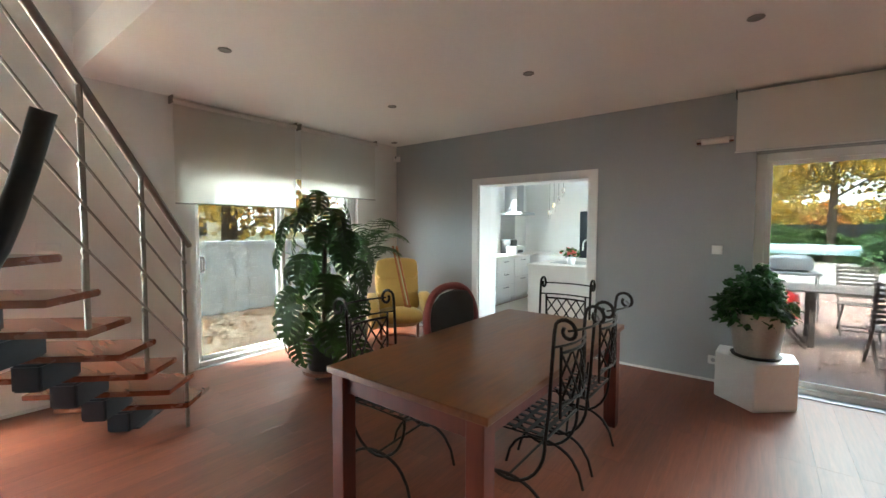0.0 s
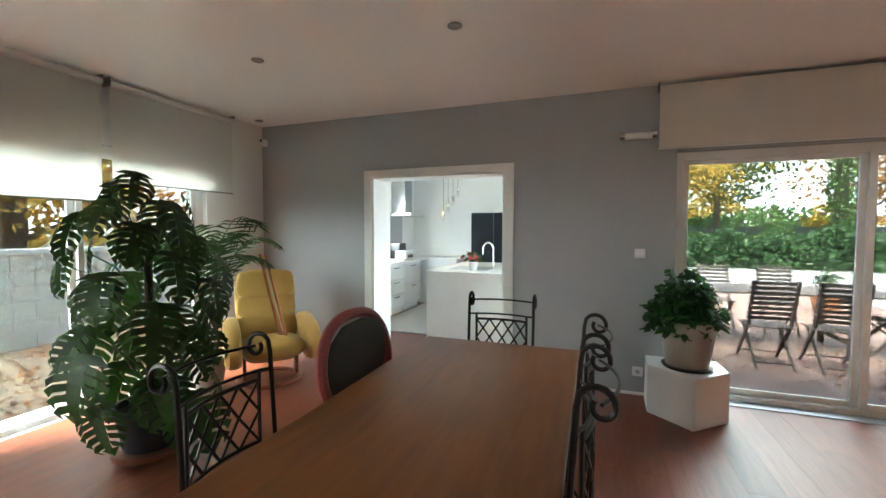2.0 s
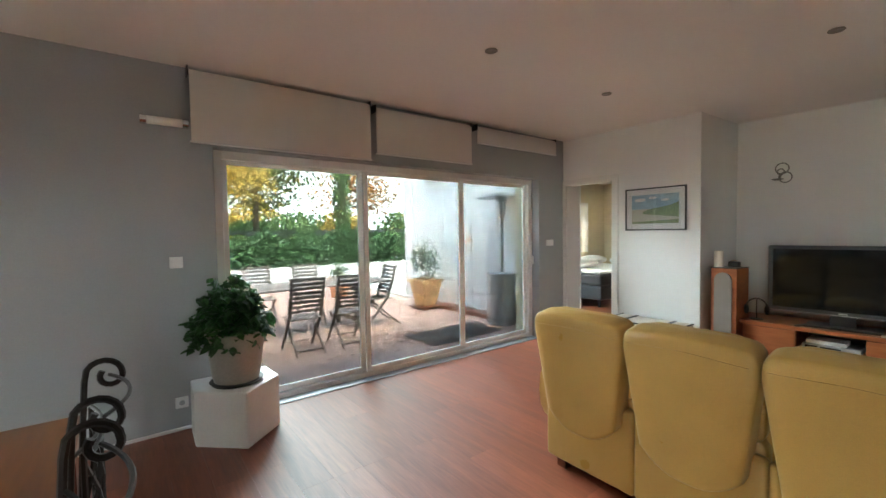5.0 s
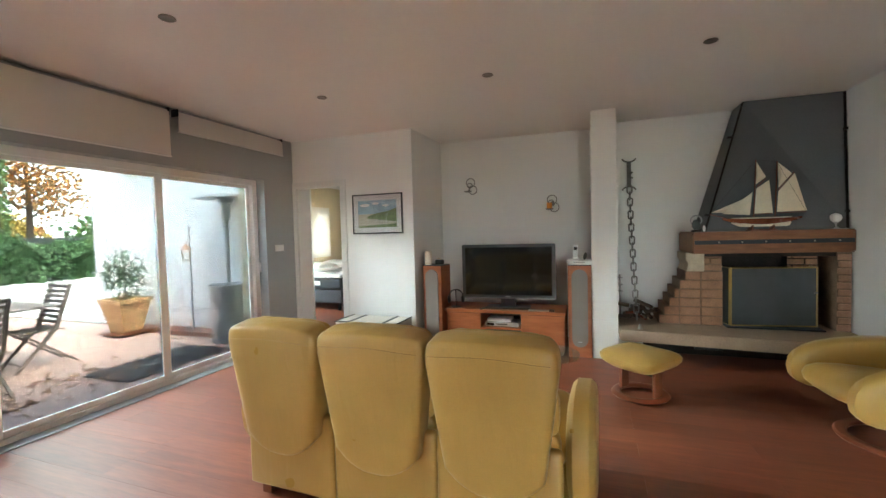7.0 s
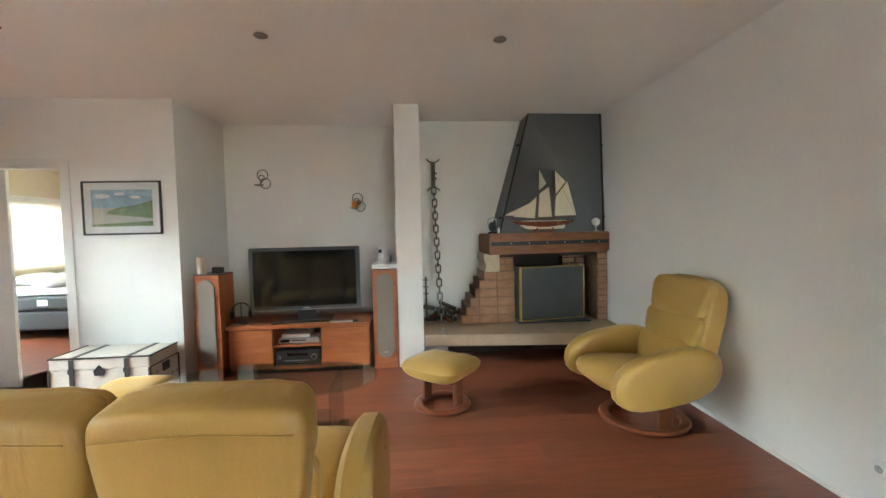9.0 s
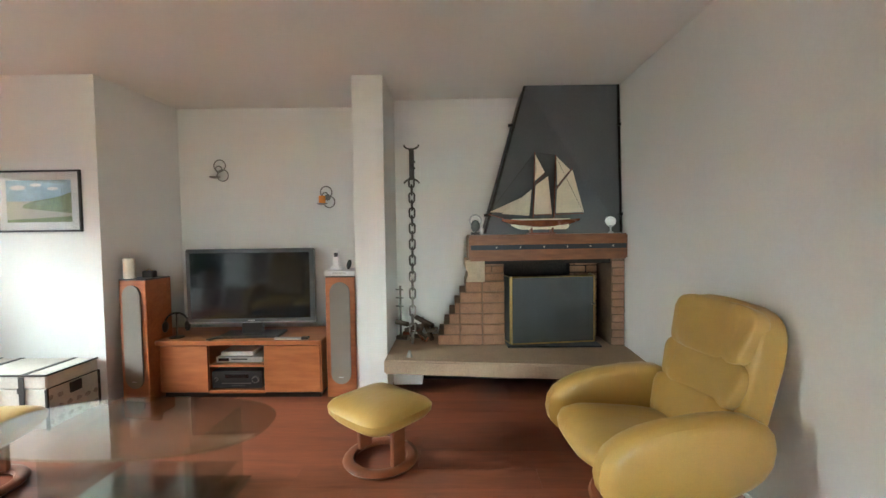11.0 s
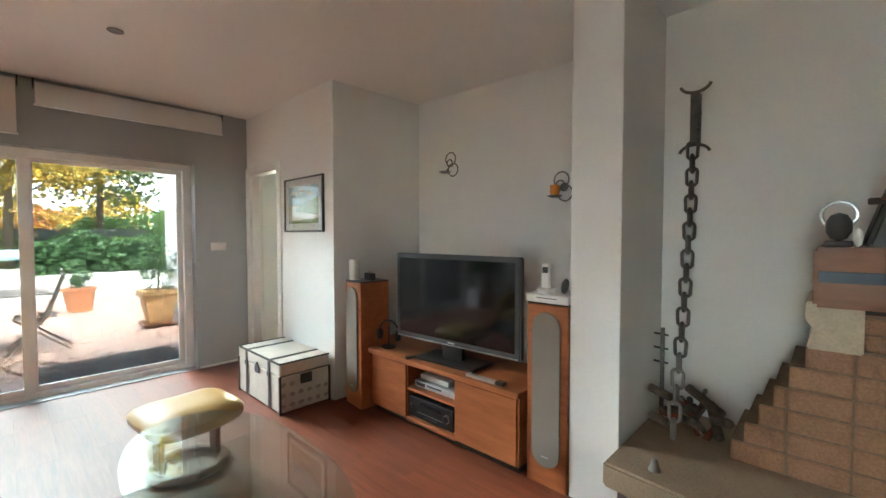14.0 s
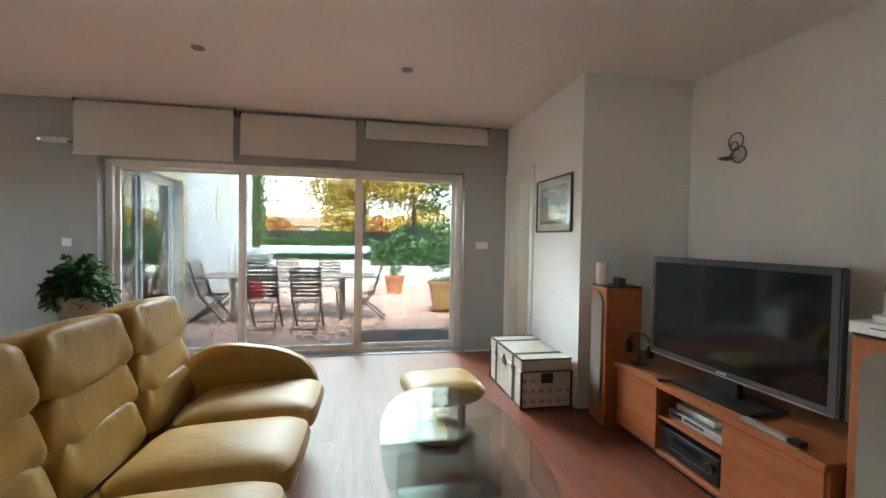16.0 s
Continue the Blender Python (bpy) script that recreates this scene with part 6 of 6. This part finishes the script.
part("fabric", box(-0.004, 0, -0.78, 0.78, 0.93, 2.1), M_BLINDN, bl)
part("bottom_bar", box(-0.01, 0.006, -0.78, 0.78, 0.915, 0.93), M_FRAME, bl)



# ---- terrace ----
def slat_chair():
    """Faces +y."""
    c = thing("folding_chair", "weathered gray wooden folding slat chair on the terrace", "garden chair", group="folding chairs round the terrace table")
    for s in (-0.2, 0.2):
        part("back_leg", prism([(0.27, 0), (0.31, 0), (-0.07, 0.47), (-0.235, 0.975), (-0.27, 0.965), (-0.11, 0.45)], s - 0.012, s + 0.012, axis="x"), M_TEAK, c)
        part("front_leg", prism([(-0.32, 0), (-0.28, 0), (0.23, 0.43), (0.19, 0.43)], s * 0.87 - 0.012, s * 0.87 + 0.012, axis="x"), M_TEAK, c)
    for i in range(6):
        y = -0.15 + 0.068 * i
        part("seat_slat", box(-0.225, 0.225, y - 0.026, y + 0.026, 0.432, 0.446, 0.002), M_TEAK, c)
    for i in range(8):
        t = 0.16 + 0.115 * i
        y, z = -0.09 - 0.165 * t, 0.45 + 0.51 * t
        part("back_slat", box(-0.225, 0.225, y + 0.018, y + 0.032, z - 0.019, z + 0.019, 0.002), M_TEAK, c)
    for y, z in ((0.23, 0.08), (-0.24, 0.06)):
        part("rung", tube([(-0.19, y, z), (0.19, y, z)], 0.009, 6), M_TEAK, c)
    return c


DZ = -0.06
ot = thing("garden_table", "long weathered wooden garden table on the terrace", "garden table", (1.42, 7.42, DZ))
for i in range(8):
    y = -0.42 + 0.12 * i
    part("slat", box(-1.42, 1.42, y - 0.055, y + 0.055, 0.715, 0.74, 0.003), M_TEAK, ot)
for s in (-1, 1):
    part("cross_bearer", box(s * 0.85 - 0.03, s * 0.85 + 0.03, -0.46, 0.46, 0.65, 0.714), M_TEAK, ot)
    for q in (-1, 1):
        part("leg", box(s * 0.85 - 0.03, s * 0.85 + 0.03, q * 0.36 - 0.03, q * 0.36 + 0.03, 0, 0.649, 0.003), M_TEAK, ot)
    part("stretcher", box(s * 0.85 - 0.02, s * 0.85 + 0.02, -0.33, 0.33, 0.12, 0.18), M_TEAK, ot)
sc = slat_chair()
sc.location, sc.rotation_euler = (1.20, 6.40, DZ), (0, 0, 0)
for x, y, r in ((1.81, 6.38, -3), (1.15, 8.35, 180), (1.95, 8.32, 176), (0.22, 7.12, -93), (2.72, 7.2, 86)):
    copy_thing(sc, pose(x, y, DZ, 0, 0, r))


def shrub(b, n, rx, rz, cz, L, rr, w=0.5):
    for i in range(n):
        a, e, q = rr.uniform(0, 6.283), rr.uniform(-1, 1), rr.random() ** 0.5
        h = math.sqrt(1 - e * e)
        p = Vector((rx * q * h * math.cos(a), rx * q * h * math.sin(a), cz + rz * q * e))
        m = Matrix.Translation(p) @ pose(0, 0, 0, rr.uniform(-70, 40), rr.uniform(-40, 40), rr.uniform(0, 360))
        leaf_blade(L * rr.uniform(0.7, 1.3), L * w, m, b, droop=0.2, nseg=2)


def square_pot(x, y):
    c = thing("potted_lemon_tree", "young lemon tree in a square terracotta planter on the terrace", "plant", (x, y, DZ))
    b = bmesh.new()
    rings = [(0.15, 0.06), (0.235, 0.52), (0.26, 0.52), (0.26, 0.58), (0.22, 0.58), (0.21, 0.54)]
    vs = [[b.verts.new((sx * r, sy * r, z)) for sx, sy in ((-1, -1), (1, -1), (1, 1), (-1, 1))] for r, z in rings]
    for q, s in zip(vs, vs[1:]):
        for j in range(4):
            b.faces.new((q[j], q[(j + 1) % 4], s[(j + 1) % 4], s[j]))
    b.faces.new(vs[0][::-1]), b.faces.new(vs[-1])
    part("planter", b, M_TERRA2, c, "square ochre terracotta planter")
    part("trolley", box(-0.25, 0.25, -0.25, 0.25, 0.03, 0.058, 0.004), M_LAMI, c)
    for sx in (-0.2, 0.2):
        for sy in (-0.2, 0.2):
            part("castor", pillow(0.045, 0.045, 0.03, 2, 2, 6, m=Matrix.Translation((sx, sy, 0.015))), M_BLACK, c)
    part("trunk", tube([(0, 0, 0.54), (0.01, 0.01, 0.9), (0, 0.02, 1.2)], 0.014, 7, r2=0.006), M_BARK, c, smooth=True)
    fb = bmesh.new()
    shrub(fb, 260, 0.30, 0.42, 0.98, 0.09, random.Random(6))
    part("foliage", fb, M_LEMON, c, kind="stuff")


M_TERRA2 = mat("ochre_terracotta", (0.55, 0.33, 0.15), 0.8, var=0.12, bump=0.2)
square_pot(4.15, 7.85)
c = thing("potted_plant", "round terracotta pot with a small green shrub on the terrace", "plant", (3.42, 10.4, DZ))
part("pot", lathe([(0.001, 0), (0.18, 0), (0.25, 0.4), (0.28, 0.4), (0.28, 0.46), (0.25, 0.46), (0.001, 0.42)], 28), M_TERRA, c, smooth=True)
fb = bmesh.new()
shrub(fb, 120, 0.2, 0.2, 0.62, 0.1, random.Random(2))
part("foliage", fb, M_LEMON, c, kind="stuff")
part("stem", tube([(0, 0, 0.42), (0, 0, 0.7)], 0.008, 6), M_BARK, c)

ht = thing("patio_heater", "gray metal patio heater with round cabinet and tall pole", "patio heater", (4.30, 5.86, DZ))
part("cabinet", lathe([(0.001, 0), (0.25, 0), (0.25, 0.78), (0.27, 0.79), (0.27, 0.82), (0.001, 0.84)], 30), M_ALU, ht, smooth=True)
part("cabinet_handle", box(-0.262, -0.24, -0.03, 0.03, 0.58, 0.68, 0.008), M_BLACK, ht)
part("pole", tube([(0, 0, 0.83), (0, 0, 1.75)], 0.03, 14), M_ALU, ht, smooth=True)
part("valve", tube([(0, 0, 1.63), (-0.09, -0.03, 1.66)], 0.015, 8), M_ALU, ht)
part("burner", lathe([(0.03, 1.72), (0.07, 1.8), (0.06, 1.98), (0.10, 2.0), (0.10, 2.06), (0.001, 2.07)], 20), M_ALU, ht, smooth=True)
part("reflector", lathe([(0.001, 2.13), (0.41, 2.05), (0.41, 2.065), (0.001, 2.15)], 36), M_ALU, ht, smooth=True)

ln = thing("garden_lantern", "copper-roofed garden lantern hung on a tall thin pole", "lantern", (4.40, 6.72, DZ))
part("pole", tube([(0, 0, 0), (0, 0, 1.62)], 0.011, 8), M_ALU, ln, smooth=True)
part("finial", pillow(0.05, 0.05, 0.07, 2, 2, 8, m=Matrix.Translation((0, 0, 1.64))), M_ALU, ln, smooth=True)
part("arm", tube([(0, 0, 1.45), (-0.04, -0.02, 1.47), (-0.10, -0.04, 1.42)], 0.007, 6), M_ALU, ln, smooth=True)
part("foot", tube([(-0.2, -0.1, 0.02), (0, 0, 0.03), (0.08, 0.12, 0.02)], 0.01, 6), M_ALU, ln, smooth=True)
part("lantern_roof", lathe([(0.001, 1.42), (0.02, 1.40), (0.09, 1.32), (0.001, 1.325)], 6, at=(-0.10, -0.04, 0)), M_TERRA, ln, "copper-red roof")
for a in range(4):
    part("lantern_bar", tube([(-0.10 + 0.06 * math.cos(a * 1.57), -0.04 + 0.06 * math.sin(a * 1.57), 1.17), (-0.10 + 0.075 * math.cos(a * 1.57), -0.04 + 0.075 * math.sin(a * 1.57), 1.32)], 0.006, 5), M_BRASS, ln)
part("lantern_base", lathe([(0.001, 1.155), (0.065, 1.155), (0.06, 1.172), (0.001, 1.172)], 8, at=(-0.10, -0.04, 0)), M_BRASS, ln)

dm = solid("doormat", box(-0.66, 0.66, -0.36, 0.36, 0, 0.014, 0.004), M_MAT, "dark patterned doormat with fallen leaves, on the deck", "doormat", (3.26, 5.84, DZ - 0.004), 2)
rr = random.Random(12)
weave = bmesh.new()
for i in range(26):
    x, y = rr.uniform(-0.6, 0.6), rr.uniform(-0.31, 0.31)
    w, d = rr.uniform(0.02, 0.06), rr.uniform(0.008, 0.02)
    prism([(x - w, y), (x, y - d), (x + w, y), (x, y + d)], 0.0145, 0.016, bm=weave)
part("woven_pattern", weave, M_STAMP, dm, "pale woven pattern", kind="stuff")
gr = thing("gas_barbecue", "steel gas barbecue on a trolley with a red bottle", "barbecue", (0.42, 9.2, DZ))
part("trolley_frame", box(-0.4, 0.4, -0.25, 0.25, 0.75, 0.80, 0.006), M_ALU, gr)
part("lid", pillow(0.62, 0.45, 0.3, 5, 3, 12, m=Matrix.Translation((0, 0, 0.94))), M_ALU, gr, smooth=True)
for sx in (-0.36, 0.36):
    for sy in (-0.2, 0.2):
        part("leg", tube([(sx, sy, 0), (sx, sy, 0.76)], 0.014, 6), M_ALU, gr)
part("gas_bottle", lathe([(0.001, 0.02), (0.14, 0.02), (0.15, 0.1), (0.15, 0.36), (0.10, 0.44), (0.001, 0.46)], 18), M_RED, gr, "red gas bottle", smooth=True)
for y in (8.45, 9.35):
    o = [(y + 0.13 * math.cos(radians(a)), 1.92 + 0.38 * math.sin(radians(a)) ** 1.0) for a in range(0, 181, 20)]
    tagged(solid("wall_niche_ornament", prism([(y - 0.13, 1.6), (y + 0.13, 1.6)] + o, -0.099, -0.085, axis="x"), M_CREAM, "pointed cream wall niche ornament on the white wall", "ornament"))
lf = bmesh.new()
rr = random.Random(77)
for i in range(420):
    if i < 170:
        x, y = rr.gauss(2.7, 0.55), rr.gauss(5.85, 0.45)
    else:
        x, y = rr.uniform(0.0, 4.5), rr.uniform(5.0, 12)
    if not (-0.05 < x < 4.55 and 4.98 < y < 13 and not (x > 3.8 and y < 5.2)):
        continue
    m = Matrix.Translation((x, y, DZ + 0.016 + 0.01 * rr.random())) @ pose(0, 0, 0, rr.uniform(-20, 20), rr.uniform(-20, 20), rr.uniform(0, 360))
    leaf_blade(rr.uniform(0.04, 0.09), 0.05, m, lf, droop=0.2, nseg=2)
for i in range(2600):
    x, y = WX - 0.35 - 3.0 * rr.random() ** 0.8, rr.uniform(-3, 9)
    m = Matrix.Translation((x, y, -0.10 + 0.02 * rr.random())) @ pose(0, 0, 0, rr.uniform(-30, 30), rr.uniform(-30, 30), rr.uniform(0, 360))
    leaf_blade(rr.uniform(0.05, 0.11), 0.06, m, lf, droop=0.25, nseg=2)
tagged(link("fallen_leaves", lf, M_DEADLEAF), "scattered brown fallen leaves on deck and yard", "leaves", "", "stuff")

pc = thing("pool_cover_roller", "rolled blue and white pool cover on metal stands", "pool cover", (-3.0, 22.0, -0.1))
part("roll", tube([(0.6, 0, 0.75), (6.4, 0, 0.75)], 0.20, 16), M_COVER, pc, "pale blue rolled cover", smooth=True)
part("axle", tube([(-0.2, 0, 0.75), (7.6, 0, 0.75)], 0.05, 10), M_ALU, pc, smooth=True)
for x in (-0.1, 7.5):
    part("stand", box(x - 0.04, x + 0.04, -0.35, 0.35, 0, 0.06), M_ALU, pc)
    part("stand_post", box(x - 0.04, x + 0.04, -0.04, 0.04, 0.06, 0.75), M_ALU, pc)


# ---- trees and hedge ----
def tree(x, y, h, r, leaf, n, seed, bare=0.0, trunk=0.22, low=0.35, label="tall autumn tree with yellow leaves, on the lawn"):
    c = thing("tree", label, "tree", (x, y, -0.22))
    rr = random.Random(seed)
    t = tube([(0, 0, 0), (0.05, 0, h * 0.3), (0.1, 0.1, h * 0.6), (0.0, 0.1, h * 0.92)], trunk, 10, r2=trunk * 0.2)
    limbs = []
    for i in range(9):
        a, z = i * 2.4 + rr.random(), h * (low + 0.55 * i / 9)
        L = r * rr.uniform(0.6, 0.95) * (1 - 0.3 * i / 9)
        e = Vector((L * math.cos(a), L * math.sin(a), z + L * rr.uniform(0.25, 0.7)))
        tube([(0.05, 0.02, z), tuple(Vector((0.05, 0.02, z)).lerp(e, 0.5) + Vector((0, 0, 0.15))), tuple(e)], trunk * 0.3, 6, r2=trunk * 0.06, bm=t)
        limbs += [e, Vector((0, 0, z)).lerp(e, 0.6)]
    part("trunk", t, M_BARK, c, smooth=True)
    b = bmesh.new()
    clumps = limbs + [Vector((rr.gauss(0, r * 0.4), rr.gauss(0, r * 0.4), h * rr.uniform(low + 0.1, 1.0))) for _ in range(12)]
    s = r * 0.26
    for i in range(n):
        q = rr.choice(clumps)
        p = q + Vector((rr.gauss(0, s), rr.gauss(0, s), rr.gauss(0, s * 0.6)))
        L = rr.uniform(0.14, 0.30)
        m = Matrix.Translation(p) @ pose(0, 0, 0, rr.uniform(0, 360), rr.uniform(0, 360), rr.uniform(0, 360))
        v = [b.verts.new(m @ Vector(o)) for o in ((-L * 0.4, 0, 0), (0, L * 0.6, 0.02), (L * 0.4, 0, 0), (0, -L * 0.6, 0.02))]
        b.faces.new(v)
    part("crown", b, leaf, c, kind="stuff")
    return c


tree(2.6, 27, 9, 3.2, M_YELLOW, 9000, 1, label="large yellow-leaved autumn tree behind the hedge")
tree(6.2, 30, 10, 3.4, M_GREENT, 6000, 2, label="green-leaved garden tree behind the hedge")
tree(-3.2, 24, 12, 2.6, M_ORANGE, 2300, 3, trunk=0.32, low=0.5, label="ivy-clad tree with sparse orange leaves")
tree(-7.5, 30, 10, 3.4, M_ORANGE, 3600, 4, label="orange-leaved autumn tree by the garden edge")
tree(-12.0, 24, 9, 3.2, M_YELLOW, 3000, 5, label="yellow-leaved autumn tree by the garden edge")
tree(9.5, 24, 12, 2.8, M_YELLOW, 2400, 6, trunk=0.34, low=0.5, label="tall-trunked tree with thin yellow leaves")
tree(15.0, 33, 9, 3.6, M_ORANGE, 3200, 7, label="orange-leaved tree beyond the hedge")
tree(-12.2, 3.6, 12, 3.0, M_YELLOW, 2600, 8, trunk=0.55, low=0.25, label="thick-trunked pine-like tree behind the block wall")
tree(-14.0, 6.6, 9, 3.0, M_YELLOW, 3000, 9, trunk=0.3, low=0.15, label="yellow-leaved tree behind the block wall")
tree(-14.5, 0.8, 9, 2.8, M_GREENT, 3000, 10, trunk=0.25, low=0.15, label="green-leaved tree behind the block wall")
tree(-16.0, 9.5, 8, 3.0, M_ORANGE, 2800, 11, trunk=0.25, low=0.15, label="orange-leaved tree behind the block wall")
ivy = bmesh.new()
rr = random.Random(31)
for (x, y) in ((-3.2, 24), (9.5, 24)):
    for i in range(1500):
        a, z = rr.uniform(0, 6.283), rr.uniform(0, 5.5)
        q = 0.42 + rr.gauss(0, 0.07)
        p = Vector((x + 0.05 + q * math.cos(a), y + q * math.sin(a), z - 0.2))
        L = rr.uniform(0.1, 0.2)
        m = Matrix.Translation(p) @ pose(0, 0, 0, rr.uniform(0, 360), rr.uniform(0, 360), rr.uniform(0, 360))
        ivy.faces.new([ivy.verts.new(m @ Vector(o)) for o in ((-L * 0.4, 0, 0), (0, L * 0.6, 0), (L * 0.4, 0, 0), (0, -L * 0.6, 0))])
tagged(link("ivy", ivy, M_HEDGE), "dense green ivy clinging to the tree trunks", "ivy", "", "stuff")


def hedge(x0, x1, y0, h, n, seed, leaf, label):
    rr = random.Random(seed)
    b = bmesh.new()
    for i in range(n):
        x = rr.uniform(x0, x1)
        top = h * (0.82 + 0.18 * math.sin(x * 1.3) * math.sin(x * 0.47 + 1) + 0.10 * math.sin(x * 3.1))
        z = -0.2 + (top + 0.2) * rr.random() ** 0.7
        y = y0 + rr.gauss(0, 0.35)
        L = rr.uniform(0.12, 0.26)
        m = Matrix.Translation((x, y, z)) @ pose(0, 0, 0, rr.uniform(0, 360), rr.uniform(0, 360), rr.uniform(0, 360))
        b.faces.new([b.verts.new(m @ Vector(o)) for o in ((-L * 0.4, 0, 0), (0, L * 0.6, 0), (L * 0.4, 0, 0), (0, -L * 0.6, 0))])
    tagged(link("hedge", b, leaf), label, "hedge", "", "stuff")


hedge(-20, 24, 27.5, 1.6, 24000, 5, M_HEDGE, "long irregular green garden hedge behind the pool")
hedge(3.0, 14, 21.5, 1.7, 9000, 6, M_LEMON, "gray-green rounded garden shrubs before the hedge")
fence = bmesh.new()
for i in range(60):
    box(-22 + i * 0.8, -21.24 + i * 0.8, 28.5, 28.55, -0.2, 1.7, bm=fence)
tagged(link("fence", fence, M_MESH), "dark green mesh fence panels behind the hedge", "fence", "", "stuff")


def woods(x0, x1, y0, y1, h0, h1, mounds, per, leaf, seed, label):
    """A far belt of trees: many crowns of leaf clumps over thin trunks."""
    rr = random.Random(seed)
    b, t = bmesh.new(), bmesh.new()
    for k in range(mounds):
        x, y = x0 + (x1 - x0) * (k + rr.random()) / mounds, rr.uniform(y0, y1)
        h, r = rr.uniform(h0, h1), rr.uniform(1.8, 3.2)
        tube([(x, y, -0.3), (x + rr.uniform(-0.3, 0.3), y, h * 0.5), (x + rr.uniform(-0.6, 0.6), y, h)], 0.13, 5, bm=t, r2=0.03)
        for i in range(per):
            a, e, q = rr.uniform(0, 6.283), rr.uniform(-1, 1), rr.random() ** 0.35
            g = math.sqrt(1 - e * e) * (1 + 0.35 * math.sin(3 * a + k) * math.sin(5 * e + k))
            p = Vector((x + r * q * g * math.cos(a), y + r * q * g * math.sin(a), h * 0.56 + h * 0.46 * q * e))
            L = rr.uniform(0.25, 0.5)
            m = Matrix.Translation(p) @ pose(0, 0, 0, rr.uniform(0, 360), rr.uniform(0, 360), 0)
            b.faces.new([b.verts.new(m @ Vector(o)) for o in ((-L * 0.4, 0, 0), (0, L * 0.6, 0.03), (L * 0.4, 0, 0), (0, -L * 0.6, 0.03))])
    tagged(link("far_woods", b, leaf), label, "trees", "", "stuff")
    tagged(link("far_trunks", t, M_BARK, smooth=True), "thin gray-brown trunks among the far autumn trees", "trees", "", "stuff")


woods(-24, 34, 38, 48, 3.4, 6.4, 9, 800, M_YELLOW, 21, "far yellow autumn trees beyond the garden hedge")
woods(-30, 40, 40, 52, 2.6, 4.2, 10, 800, M_ORANGE, 22, "far rust-orange autumn trees beyond the garden hedge")
woods(-34, 44, 34, 46, 2.2, 3.6, 13, 700, M_HEDGE, 23, "far green bushes beyond the garden hedge")


def house(x, y, w, d, h, rz, label):
    c = thing("house", label, "house", (x, y, -0.2), rz)
    part("wall", box(-w / 2, w / 2, -d / 2, d / 2, 0, h), M_CREAM, c)
    part("roof", prism([(-d / 2 - 0.5, h), (0, h + 2.0), (d / 2 + 0.5, h)], -w / 2 - 0.5, w / 2 + 0.5, axis="x"), M_ROOF, c)
    for i in range(4):
        wx = -w / 2 + w * (i + 0.5) / 4
        wd = part("window", box(wx - 0.6, wx + 0.6, -d / 2 - 0.06, -d / 2 - 0.01, 1.0, 2.3), M_FRAME, c)
        part("pane", box(wx - 0.5, wx + 0.5, -d / 2 - 0.075, -d / 2 - 0.065, 1.1, 2.2), M_SCREEN, wd)
    return c


house(2, 85, 14, 8, 3.4, 8, "cream house with red tiled roof, beyond the garden")
house(-14, 95, 16, 8, 3.6, -6, "second cream house with red roof, far off")
house(-34, 8, 12, 8, 3.6, 80, "cream house behind the garden wall trees")

# ---- pieces ----
def plank_mesh(name, w, l, t, material, bev=0.0):
    b = box(-w / 2 + 0.0004, w / 2 - 0.0004, -l / 2 + 0.0004, l / 2 - 0.0004, -t, 0, bev)
    me = bpy.data.meshes.new(name)
    bmesh.ops.recalc_face_normals(b, faces=b.faces)
    b.to_mesh(me)
    b.free()
    me.materials.append(material)
    return me


def lay(name, parent, cols, w, x0, y0, y1, l, z, t, material, skip=None, seed=0):
    rr = random.Random(seed)
    cache = {}
    for i in range(cols):
        x = x0 + w * (i + 0.5)
        y = y0 - rr.choice((0.0, 0.25, 0.5, 0.75)) * l
        while y < y1 - 0.02:
            a, b = max(y, y0), min(y + l, y1)
            y += l
            if b - a < 0.05 or (skip and skip(x, (a + b) / 2)):
                continue
            k = round(b - a, 3)
            if k not in cache:
                cache[k] = plank_mesh(name, w, k, t, material)
            o = new(name, cache[k])
            o.location = (x, (a + b) / 2, z)
            o.parent = parent


lay("plank", fl, 51, 0.192, WX, SY, GY, 1.38, 0.0, 0.0035, M_FLOOR, seed=4)
struct("threshold", box(-2.95, -1.51, GY + 0.001, GY + 0.279, -0.004, 0.001), M_FLOOR)
deck = bpy.data.objects["terrace"]
lay("deck_board", deck, 33, 0.142, -0.09, GY + 0.285, 13.19, 2.6, DZ - 0.005, 0.0145, M_DECK, skip=lambda x, y: False, seed=9)
cache = {}
for r in range(6):
    off = 0.25 if r % 2 else 0
    for i in range(24):
        y0, y1 = -1.5 + i * 0.5 - off, -1.0 + i * 0.5 - off
        z0 = -0.12 + r * 0.206
        if "b" not in cache:
            bb = box(-0.008, 0.012, -0.245, 0.245, -0.098, 0.098, 0.004)
            me = bpy.data.meshes.new("block")
            bmesh.ops.recalc_face_normals(bb, faces=bb.faces)
            bb.to_mesh(me)
            bb.free()
            me.materials.append(M_BLOCK)
            cache["b"] = me
        o = new("block", cache["b"])
        o.location, o.parent = (-7.718, (y0 + y1) / 2, z0 + 0.103), garden_wall
